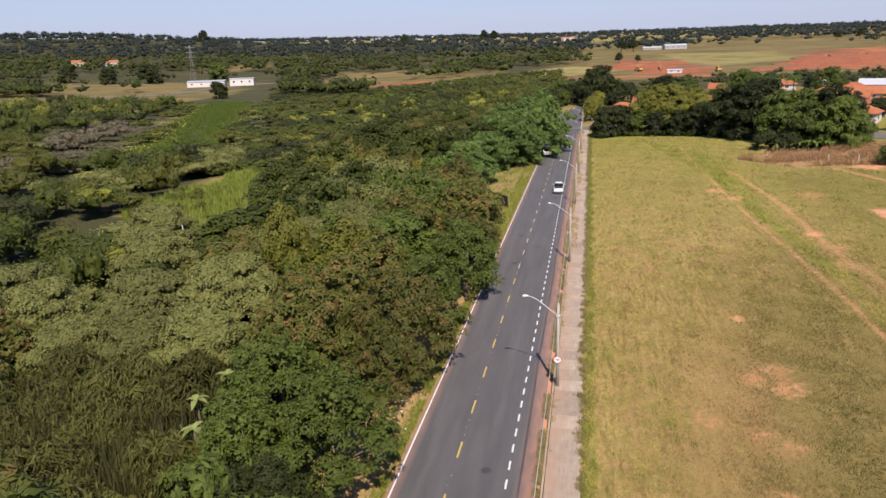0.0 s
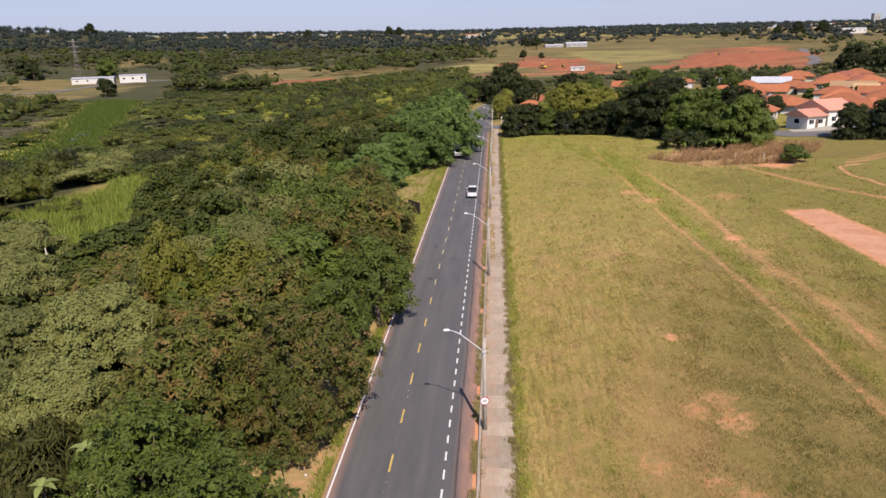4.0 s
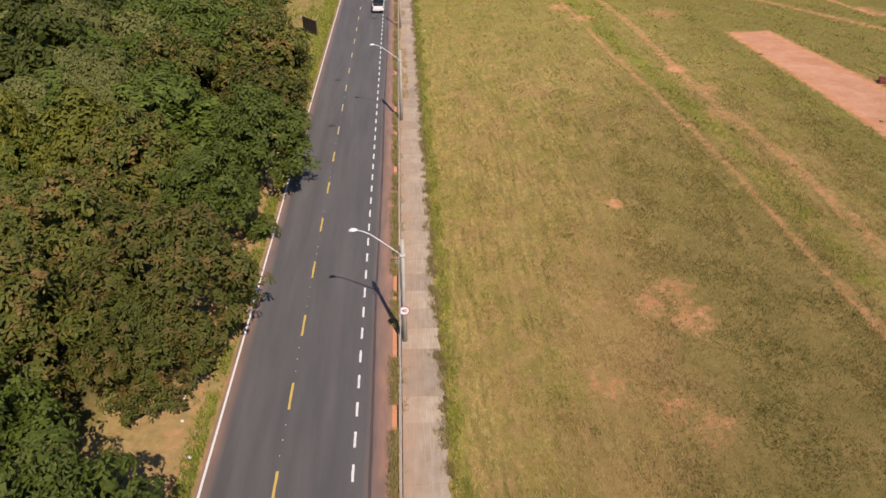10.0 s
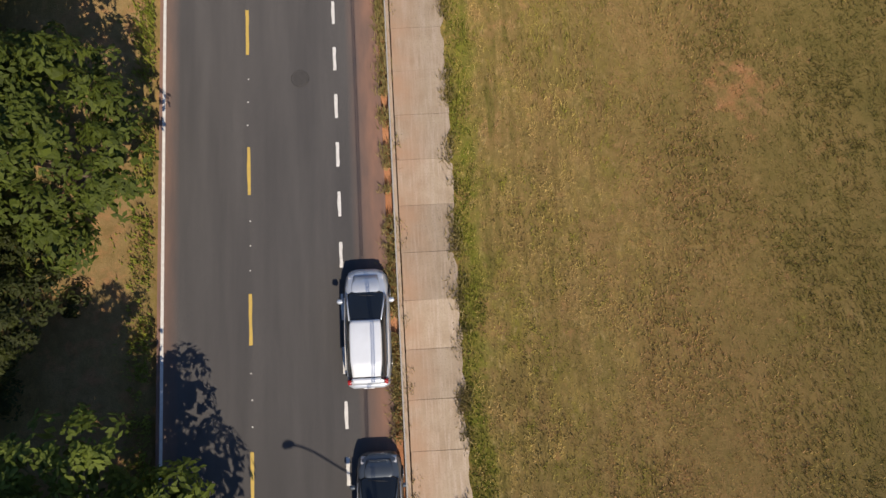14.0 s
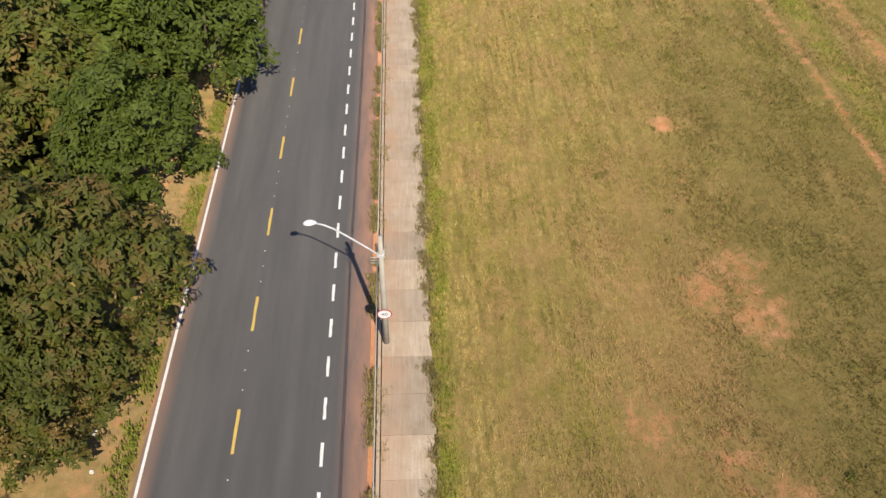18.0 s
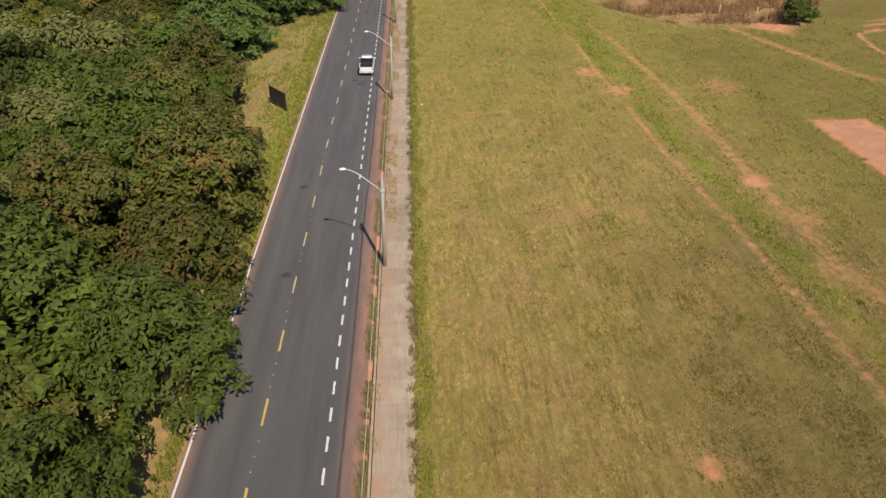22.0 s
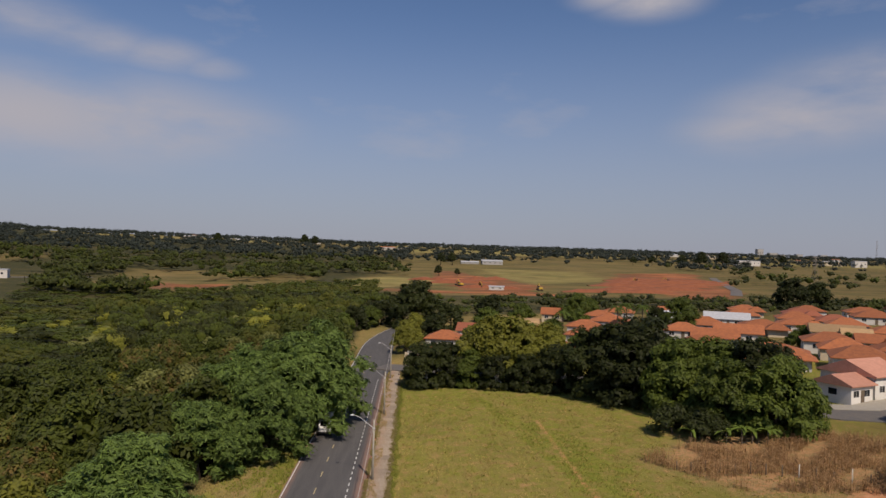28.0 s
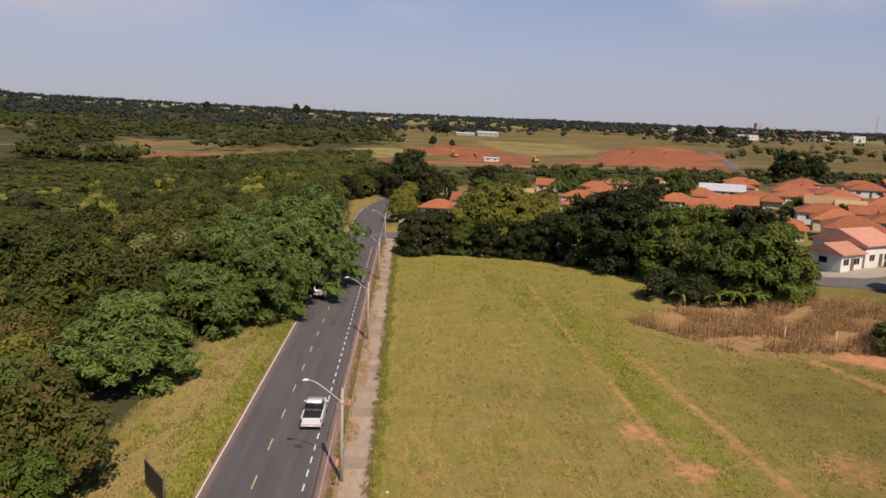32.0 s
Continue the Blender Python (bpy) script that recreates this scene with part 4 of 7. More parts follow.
    KINDS["mango"] = (tree_kind(15, 4.8, 8.5, "green", 54, **dense, clump=0.24, skirt=14, base=0.04, thick=0.3), "round-crowned green tree beside the garden plot")
    KINDS["pale"] = (tree_kind(16, 4.8, 9.0, "yellow", 50, **dense, clump=0.26, base=0.15), "tall tree with pale yellow-green crown")
    KINDS["small_mango"] = (tree_kind(19, 4.8, 8.5, "green", 30, 5, 0.75, core=0.82, clump=0.32, base=0.06, thick=0.3), "small green garden tree among the houses")
    KINDS["small_dark"] = (tree_kind(20, 4.8, 9.0, "dark", 30, 5, 0.75, core=0.82, clump=0.32, base=0.06, thick=0.3), "dark green garden tree among the houses")
    KINDS["droop"] = (tree_kind(27, 3.8, 5.0, "cane", 46, 15, 0.75, droop=0.9, slim=0.16, core=0.66, clump=0.27, base=0.1, thick=0.1), "dark shrub with long drooping leaves")
    KINDS["bush_dark"] = (tree_kind(23, 1.8, 2.4, "dark", 14, 20, 0.30, clump=0.4, base=0.15, thick=0.06), "low dark bush beside the garden plot")
    KINDS["bush"] = (tree_kind(17, 1.8, 2.6, "green", 12, 20, 0.34, clump=0.45, base=0.2, thick=0.06), "low green bush at the edge of the wood")


make_kinds()


def canopy_edge(y):
    """Where the wood's crowns end towards the road: the line for tree centres, west of it."""
    return float(np.interp(y, [-40, 0, 8, 14, 20, 24, 30, 40, 48, 56, 66, 80, 96, 105, 118, 126, 140, 175, 200, 225, 300],
                           [-17, -15, -13, -13, -15.5, -16, -13.0, -13.5, -12.5, -13, -16, -17, -20, -24, -24, -20, -14.5, -13.5, -15.5, -17, -17]))


def creek_x(y):
    """The stream's way through its meadow."""
    return np.interp(y, [165, 190, 225, 260, 405, 430], [-152, -143, -152, -168, -236, -246])


def clearing(x, y):
    if -48 < x < (-23.5 if y > 14 else -19.0) and 1 < y < 29 - 0.12 * (x + 24):
        return True
    if 168 < y < 440 and -12 - 0.02 * (y - 168) < x - creek_x(y) < 14 + 0.04 * (y - 168) + 4 * math.sin(y * 0.11):
        return True
    x, y = x + 2.5 * math.sin(y * 0.13) + 1.5 * math.sin(y * 0.31 + x * 0.2), y + 3 * math.sin(x * 0.2)
    return bool(inside(np.array(x), np.array(y), REED_BED, 1.0) > 0.5)


def plant_wood():
    rng = random.Random(11)
    heroes = [("near_olive", -13.2, 31.0, 1.18), ("fine_green", -10.9, 50.0, 1.08), ("fine_green", -13.3, 41.5, 0.95), ("near_olive", -13.4, 27.0, 0.82),
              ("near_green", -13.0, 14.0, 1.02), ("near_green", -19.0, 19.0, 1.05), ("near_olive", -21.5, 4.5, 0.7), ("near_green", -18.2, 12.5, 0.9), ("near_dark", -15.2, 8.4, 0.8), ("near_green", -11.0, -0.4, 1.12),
              ("fine_olive", -20.5, 27, 1.1), ("fine_olive", -20, 36, 1.05), ("olive_a", -19.5, 46, 1.0), ("olive_b", -12.6, 59.5, 0.95), ("olive_a", -13.8, 69.5, 1.08),
              ("olive_b", -15.2, 78, 1.0), ("olive_a", -20.8, 97.0, 1.05), ("green_a", -20.5, 57, 1.05), ("olive_a", -22, 67, 1.05), ("olive_b", -21.5, 86, 1.12),
              ("green_b", -27, 94, 1.15), ("near_green", -9.9, -4.2, 1.15), ("fine_green", -12.0, -8.5, 1.25), ("fine_olive", -17.5, -8.0, 1.25), ("olive_a", -22, 0, 1.05), ("green_b", -13.4, 53.5, 0.7)]
    pale = ((-33.5, 40, 1.15), (-41.5, 37, 1.1), (-30.5, 28.5, 0.95), (-52, 35, 1.1), (-37, 29, 0.9), (-43.5, 28, 0.85), (-59, 39, 1.2), (-30, 66, 1.1), (-50, 52, 1.2), (-62, 70, 1.2), (-38, 82, 1.2))
    for x, y, s in pale:
        plant("grey_a", x, y, s, x, tall=s * 1.15)
    # mostly unseen trees at negative y, added to shade the verge; the southernmost stretched
    for k, x, y, s in heroes:
        plant(k, x, y, s, rng.uniform(0, 6.28), tall=s * (1.45 if y < -3 else 1.0))
    for k, x, y, s in (("spray_b", -22.6, 118.0, 1.36), ("spray", -14.2, 139.5, 1.15), ("spray", -11.4, 150, 1.36), ("spray", -19.5, 147, 1.4), ("spray", -10.4, 158.5, 1.62), ("spray", -18.5, 160, 1.3),
                       ("spray_b", -20.5, 133, 1.2), ("spray_b", -11.8, 174, 1.25), ("spray_b", -14.0, 186, 1.05), ("spray_b", -15.5, 198, 1.0), ("spray_b", -19, 172, 1.2)):
        plant(k, x, y, s, rng.uniform(0, 6.28), tall=s * (0.78 if y < 130 else 0.9))
    taken = [(x, y) for _, x, y, _ in heroes] + [(x, y) for x, y, _ in pale] + [(x + 2.5, y + 2.5) for x, y, _ in pale] + [(-15, 150), (-23, 119), (-19, 116), (-27, 116.5), (-23, 113), (-26, 123), (-19.5, 124), (-10.5, 140), (-9.6, 151), (-10.4, 163), (-18, 146), (-18.5, 158), (-17.5, 134), (-11.8, 175), (-19, 172)]
    count = 0
    y = -22.0
    while y < 232:
        x = canopy_edge(y) - 1.0
        while x > -54 - 0.06 * y:
            px, py = x + rng.uniform(-1.6, 1.6), y + rng.uniform(-1.6, 1.6)
            free = all(math.hypot(px - a, py - b) > 4.6 for a, b in taken) and not (px > -31 and 103 < py < 128)
            cane = -48 < px < -19 and 1 < py < 33
            if free and cane and clearing(px, py) and rng.random() < 0.95:
                plant("droop", px, py, rng.uniform(0.8, 1.15), rng.uniform(0, 6.28))
            elif free and not clearing(px, py) and count < 290:
                v = noise.noise(Vector((px * 0.05, py * 0.05, 3.1)))
                w = noise.noise(Vector((px * 0.09, py * 0.09, 9.7)))
                k = "m_olive" if v < (-0.1 if py < 62 else -0.28) else "m_green"
                if w > 0.3:
                    k = "m_grey" if px < -22 else "m_fresh"
                elif w < -0.33:
                    k = "m_brown" if px < -30 else "m_fresh"
                elif rng.random() < (0.14 if py < 66 else 0.07):
                    k = "m_yellow"
                if px > -37 and py < 56 and k in ("m_olive", "m_green"):
                    k = {"m_olive": ("olive_a", "olive_b"), "m_green": ("green_a", "green_b")}[k][rng.randrange(2)]
                if px > -34 and 70 < py < 118 and k in ("m_olive", "m_green", "m_fresh"):
                    k = {"m_olive": "olive_b", "m_green": "green_b", "m_fresh": "fresh_a"}[k]
                if px > -50 and py < 66 and k in ("m_grey", "m_fresh", "m_yellow", "m_brown"):
                    k = {"m_grey": "grey_a", "m_fresh": "fresh_a", "m_yellow": "yellow_a", "m_brown": "olive_b"}[k]
                if px > -34 and py < 17:
                    k = ("near_olive" if px > -24 else "fine_olive", "fine_green")[rng.randrange(2)] if py > 4 else "olive_b"
                s = rng.uniform(0.8, 1.35)
                plant(k, px, py, s, rng.uniform(0, 6.28), tall=s * rng.uniform(0.72, 1.2) * (0.62 if px < -37 and 46 < py < 92 else 1.0))
                taken.append((px, py))
                count += 1
            x -= 5.6
        y += 5.6
    for k, x, y, s, *up in (("yellow_a", -32.5, 51, 0.95, 1.75), ("grey_a", -24.6, 54.5, 0.8, 1.6), ("yellow_a", -45, 62, 1.1, 0.7), ("yellow_a", -38, 66, 0.9, 0.7), ("yellow_a", -43, 54, 1.1, 0.75), ("grey_a", -33, 57, 1.25), ("grey_a", -27, 60, 0.95), ("yellow_a", -52, 112, 1.4), ("yellow_a", -47, 120, 1.2), ("fresh_a", -36, 77, 1.2), ("grey_a", -66, 150, 1.3), ("grey_a", -58, 142, 1.2)):
        plant(k, x, y, s, x, tall=up[0] if up else s)
    return count


plant_wood()


def woodland(name, spots, leaf, size, n_leaf, label, seed):
    """Far woods nobody could count: one mesh of many small uneven crowns. spots: rows of (x, y, radius, height)."""
    rng = np.random.default_rng(seed)
    VV, QQ, TT, base = [], [], [], 0
    for x, y, r, h in spots:
        z0 = lz(x, y)
        clumps = [(x + r * 0.5 * math.cos(a), y + r * 0.5 * math.sin(a), z0 + h * rng.uniform(0.5, 0.72), r * rng.uniform(0.5, 0.7), h * rng.uniform(0.26, 0.4))
                  for a in rng.uniform(0, 6.28, 5 if y < 260 else 4 if y < 480 else 2)]
        area = sum(c[3] * (c[3] + c[4]) * 4 for c in clumps)
        near = y < 260
        V, Q, T = crown_arrays(clumps, ((520 if y < 175 else 260) if near else n_leaf) / area, ((0.13 if y < 175 else 0.15) if near else size) * r, rng, 0.6, lumpy=near and y < 175, corners=3)
        VV.append(V), QQ.append(Q + base), TT.append(T + base)
        base += len(V)
    me = mesh(name, np.concatenate(VV).tolist(), np.concatenate(QQ).tolist() + np.concatenate(TT).tolist(), LEAF[leaf])
    return tagged(new(name, me), label, "woods", kind="stuff")


def far_woods():
    rng = random.Random(21)
    groups = {k: [] for k in ("wood", "wood_dark", "wood_fresh", "brown", "grey", "yellow")}
    for _ in range(4500):                                # the wood west of the road, past the single trees
        y = rng.uniform(-10, 560)
        x = rng.uniform(-330, -18)
        if x > -54 - 0.06 * y and y < 236:
            continue
        if y > 236 and x > canopy_edge(min(y, 300)) + (y - 300) * 0.25 * (y > 300):
            continue
        if clearing(x, y):
            if rng.random() < 0.12 and x < -50 and y < 168:
                groups["wood_fresh"].append((x, y, rng.uniform(1.4, 2.6), rng.uniform(2, 3.4)))
            continue
        if x < -1.1 * y - 75 or (y > 428 and -0.84 * y < x < -0.49 * y):
            continue
        if (x < -330 + 0.45 * (y - 400) and y > 400 and y < 470) or (x < -262 and 375 < y < 470) or (y > 545 and -240 < x < -90) or rng.random() < 0.25 and x < -180:
            continue
        v = noise.noise(Vector((x * 0.02, y * 0.02, 1.0))) + rng.uniform(-0.25, 0.25)
        k = "wood_dark" if v < -0.2 else "wood" if v < 0.16 else "wood_fresh"
        brush = abs(x - np.interp(y, [130, 170, 210, 250], [-160, -163, -181, -190])) < 13 and 125 < y < 260
        if brush:                                        # grey leafless scrub beside the stream
            k = "brown"
        elif y < 330 and rng.random() < 0.27:
            k = rng.choice(("grey", "grey", "grey", "yellow"))
        stream = 0.42 if y > 150 and creek_x(y) - 30 < x < creek_x(y) + 80 else 1.0
        low = (1.0 if y < 380 else 0.55) * stream * (0.4 if -84 < x and 52 < y < 92 else 1.0)
        groups[k].append((x, y, rng.uniform(3.2, 6.4), rng.uniform(4.5, 10.0) * low * (0.6 if k in ("brown", "grey") else 1)))
    for _ in range(34):                                  # flat grey crowns behind the reed bed
        y = rng.uniform(118, 172)
        groups["grey"].append((rng.uniform(-122, -97), y, rng.uniform(3.5, 5.5), rng.uniform(4.0, 6.0)))
    for _ in range(520):                                 # belt behind the houses
        x, y = rng.uniform(-40, 420), rng.uniform(335, 430)
        y += max(0, -x) * 0.2
        groups[rng.choice(("wood_dark", "wood_dark", "wood"))].append((x, y, rng.uniform(2.5, 4.5), rng.uniform(3, 6)))
    for k, spots in groups.items():
        woodland("woodland", spots, k, 0.2, 54, "unbroken mixed woodland of round crowns", len(spots))
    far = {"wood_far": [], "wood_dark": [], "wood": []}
    for _ in range(15000):
        y = 500 + 2700 * rng.random() ** 1.7
        x = rng.uniform(-1.1, 0.85) * y
        r = x / y
        patch = noise.noise(Vector((x * 0.0055, y * 0.0075, 5.0)))
        row = noise.noise(Vector((x * 0.0016, y * 0.014, 2.0)))
        if r < -0.33 and y < 1330:                       # the wooded hill
            dense = patch > -0.42
            if -0.90 < r < -0.47 and y < 790:            # farm and meadows on the far bank
                dense = rng.random() < 0.05 and not (-0.70 < r < -0.47 and y < 640)
        elif r < 0.0:
            dense = (patch > -0.2 or rng.random() < 0.08) if y < 1350 else row > 0.05
        else:
            dense = (r > 0.42 and y > 560 and rng.random() < 0.10) if y < 930 else (rng.random() < 0.07 or patch > 0.3) if y < 1250 else row > 0.02 or rng.random() < 0.04
        if not dense or (-270 < x < -168 and 540 < y < 750) or (-168 < x < -80 and 540 < y < 635) or (-70 < x < 40 and 505 < y < 700):
            continue
        if y < 570 and r > -0.33:
            continue
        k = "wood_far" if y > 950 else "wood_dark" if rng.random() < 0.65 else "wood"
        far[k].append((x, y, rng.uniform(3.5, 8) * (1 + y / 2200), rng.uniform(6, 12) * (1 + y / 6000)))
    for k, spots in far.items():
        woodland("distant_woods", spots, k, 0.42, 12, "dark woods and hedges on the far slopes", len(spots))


far_woods()

for k, x, y, s in (("dark_b", 7.5, 189, 1.18), ("dark_b", 12, 190, 1.18), ("mango", 16.5, 187, 0.86), ("dark_b", 21, 184, 0.92), ("pale", 19.5, 191, 1.5), ("pale", 25.5, 188.5, 1.5), ("pale", 31, 188, 1.3), ("dark_a", 26.5, 181, 0.78), ("dark_a", 32, 179, 0.95),
                   ("dark_a", 38, 173, 1.42), ("dark_a", 43, 167, 1.59), ("dark_a", 46, 172, 1.53), ("mango", 47, 158, 1.36), ("mango", 52, 157, 1.35), ("mango", 50, 147, 1.15), ("mango", 55, 143, 1.24),
                   ("dark_b", 57.5, 150, 1.25), ("mango", 58.5, 143.5, 0.85), ("dark_a", 56, 151, 1.36), ("bush_dark", 41.5, 146, 1.9), ("bush_dark", 44, 143.5, 1.8), ("bush_dark", 46, 142, 1.5), ("dark_a", 77, 141.5, 0.82), ("dark_b", 83.5, 138.5, 1.1), ("pale", 92, 150, 1.15), ("dark_a", 90.5, 135, 1.15), ("dark_a", 99, 131, 1.2), ("mango", 108, 128, 1.1),
                   ("pale", 3.0, 237, 0.85), ("pale", 4, 246, 0.85), ("pale", 3.2, 258, 0.8), ("pale", 6, 270, 0.9), ("small_dark", -15, 292, 1.0), ("small_mango", -11, 300, 1.0), ("small_dark", -7, 308, 1.1), ("small_mango", -19, 283, 0.9), ("dark_a", 6, 300, 1.9), ("mango", 88, 262, 1.25), ("dark_a", 190, 380, 1.7), ("dark_a", 205, 384, 1.5), ("mango", 66, 305, 1.2), ("bush", 56.5, 119.5, 1.5), ("small_dark", -560, 659, 2.2), ("small_dark", -489, 633, 2.0), ("small_dark", -447, 639, 2.3), ("small_dark", -436, 632, 1.8), ("small_dark", -274, 470, 1.5), ("small_mango", -395, 690, 2.2),
                   ("small_mango", 47, 224, 0.7), ("small_mango", 64, 246, 0.6), ("small_mango", 104, 226, 0.5), ("small_mango", 119, 226, 0.5), ("small_mango", 90, 215, 0.5), ("small_dark", 79, 190, 0.61), ("small_mango", 143, 232, 0.5), ("small_mango", 44, 298, 1.0), ("small_dark", 20, 226, 0.9), ("small_mango", 30, 222, 0.85), ("small_dark", 12, 262, 1.0), ("small_mango", 32, 256, 0.9), ("small_mango", 30, 285, 1.0), ("small_dark", 18, 290, 1.1), ("small_mango", 48, 262, 0.7), ("small_dark", 88, 282, 0.8), ("small_mango", 62, 286, 0.8), ("small_dark", 34, 312, 1.2), ("small_mango", 74, 322, 1.0), ("small_mango", 118, 246, 0.5), ("small_mango", 132, 206, 0.5), ("small_dark", 66, 200, 0.7), ("small_mango", 58, 192, 0.8), ("small_mango", 50, 198, 0.8), ("small_dark", 36, 200, 0.8)):
    plant(k, x, y, s, x * 1.7)


# ---- street lamps and cables ----
CABLE = rough_paint("weathered_cable", (0.50, 0.47, 0.42), (0.34, 0.31, 0.28), 0.6, 8.0, 0.05)
PORCELAIN = rough_paint("brown_insulator", (0.16, 0.09, 0.05), (0.11, 0.06, 0.04), 0.3, 6.0, 0.05)
POLES = [(0.02, 30.0), (0.02, 63.9), (0.03, 97.9), (0.05, 131.6), (0.05, 165.0), (0.05, 198.5)]
POLE_TOP = 7.1


def street_lamp():
    lamp = new("street_lamp")
    part("pole", tubes("pole", [([(0, 0, -0.3), (0, 0, 3.0), (0, 0, POLE_TOP)], [0.15, 0.125, 0.095])], CONCRETE, 12), None, lamp)
    arm = [(0, -0.12, 6.1), (-0.5, 0, 6.45), (-1.1, 0.1, 6.9), (-1.7, 0.22, 7.3), (-2.1, 0.3, 7.46), (-2.45, 0.36, 7.5)]
    part("arm", tubes("arm", [(arm, [0.035] * 6)], LAMP_GREY, 8), None, lamp, "pale steel lamp arm")
    bm = bmesh.new()
    bmesh.ops.create_uvsphere(bm, u_segments=14, v_segments=8, radius=1.0)
    bmesh.ops.scale(bm, vec=(0.25, 0.15, 0.10), verts=bm.verts)
    for v in bm.verts:
        if v.co.z < 0:
            v.co.z *= 0.5
        v.co.y *= 1.0 - 0.35 * max(0.0, v.co.x / 0.25)
    bmesh.ops.translate(bm, vec=(-2.6, 0.38, 7.5), verts=bm.verts)
    head = part("lamp_head", bm, LAMP_WHITE, lamp, "white lamp head")
    bm = bmesh.new()
    bmesh.ops.create_cone(bm, segments=12, radius1=0.10, radius2=0.13, depth=0.05, cap_ends=True)
    bmesh.ops.translate(bm, vec=(-2.74, 0.39, 7.44), verts=bm.verts)
    part("glass", bm, LAMP_GREY, head)
    part("arm_bracket", box(bmesh.new(), -0.16, 0.14, -0.15, 0.15, 6.02, 6.14, 0.01), LAMP_GREY, lamp)
    for z in (6.28, 6.46, 6.64):
        bm = bmesh.new()
        for dz, r in ((-0.05, 0.035), (0.0, 0.05), (0.05, 0.035)):
            got = bmesh.ops.create_cone(bm, segments=10, radius1=r, radius2=r * 0.8, depth=0.05, cap_ends=True)["verts"]
            bmesh.ops.translate(bm, vec=(-0.17, -0.03, z + dz), verts=got)
        part("insulator", bm, PORCELAIN, lamp)
    for k in range(3):
        part("rung", tubes("rung", [([(-0.05, 0, 5.55 + 0.16 * k), (-0.42, -0.02, 5.58 + 0.16 * k)], [0.015, 0.015])], LAMP_GREY, 6), None, lamp)
    return tagged(lamp, "tall concrete street lamp with curved steel arm", "street lamp", "street lamps")


first_lamp = street_lamp()
first_lamp.matrix_basis = pose(*POLES[0], 0.1)
for x, y in POLES[1:] + [(0.02, -3.9)]:
    copy_thing(first_lamp, pose(x, y, 0.1 + (lz(-6, y) if y > 200 else 0)))


def cable(x, z, sag, label):
    stops = [-38.0, -3.9] + [y for _, y in POLES] + [236.0]
    for a, b in zip(stops, stops[1:]):
        pts = [(x, a + (b - a) * i / 8, z - sag * (1 - (i / 4 - 1) ** 2)) for i in range(9)]
        tagged(new("power_cable", tubes("power_cable", [(pts, [0.019] * 9)], CABLE, 5)), label, "cable", "power cables")


cable(-0.12, 6.05, 0.3, "sagging pale power cable along the lamp poles")
cable(-0.15, 5.70, 0.35, "low pale bundled cable strung between the poles")

RED_PAINT = rough_paint("red_sign_paint", (0.50, 0.03, 0.03), (0.4, 0.03, 0.03), 0.4, 5.0, 0.03)
SIGN_WHITE = rough_paint("white_sign_sheet", (0.8, 0.8, 0.8), (0.7, 0.7, 0.7), 0.4, 5.0, 0.03)


def disc(name, radius, depth, material, parent, at):
    bm = bmesh.new()
    bmesh.ops.create_cone(bm, segments=32, radius1=radius, radius2=radius, depth=depth, cap_ends=True)
    bmesh.ops.rotate(bm, cent=(0, 0, 0), matrix=Matrix.Rotation(radians(90), 3, "X"), verts=bm.verts)
    bmesh.ops.translate(bm, vec=at, verts=bm.verts)
    return part(name, bm, material, parent)


def lettering(text, size, material, parent, m, name="lettering"):
    cu = bpy.data.curves.new(name, "FONT")
    cu.body, cu.size, cu.align_x, cu.align_y, cu.extrude = text, size, "CENTER", "CENTER", 0.002
    tmp = new(name, cu)
    me = bpy.data.meshes.new_from_object(tmp.evaluated_get(bpy.context.evaluated_depsgraph_get()))
    bpy.data.objects.remove(tmp)
    me.materials.clear()
    me.materials.append(material)
    ob = new(name, me)
    ob.parent, ob.matrix_basis = parent, m
    return ob


speed = tagged(new("speed_sign"), "round white speed limit sign with red rim", "road sign")
speed.location = (0.02, 29.80, 2.5)
disc("rim", 0.32, 0.012, RED_PAINT, speed, (0, 0, 0))
disc("face", 0.272, 0.012, SIGN_WHITE, speed, (0, -0.006, 0))
lettering("40", 0.30, BLACK, speed, pose(0, -0.017, 0, 90, 0, 0), "digits")
part("bracket", box(bmesh.new(), -0.03, 0.03, 0.005, 0.10, -0.06, 0.06), LAMP_GREY, speed)


# ---- the dark board on the verge ----
BOARD = rough_paint("dark_board_sheet", (0.035, 0.028, 0.025), (0.06, 0.045, 0.035), 0.6, 2.0, 0.15)


def billboard():
    ob = new("billboard")
    part("panel", box(bmesh.new(), -1.75, 1.75, -0.03, 0.03, 0.35, 2.0, 0.01), BOARD, ob)
    for x0, x1, z0, z1 in ((-1.8, 1.8, 2.0, 2.05), (-1.8, 1.8, 0.3, 0.35), (-1.81, -1.75, 0.3, 2.05), (1.75, 1.81, 0.3, 2.05)):
        part("frame", box(bmesh.new(), x0, x1, -0.04, 0.04, z0, z1), BARK, ob)
    for x in (-1.7, 1.7):
        part("post", tubes("post", [([(x, 0.09, -0.3), (x, 0.09, 2.3)], [0.05, 0.05])], BARK, 8), None, ob)
    tagged(ob, "dark blank roadside board on two posts", "billboard")
    ob.matrix_basis = pose(-12.4, 95.8, lz(-12.4, 95.8), 0, 0, -52)


billboard()


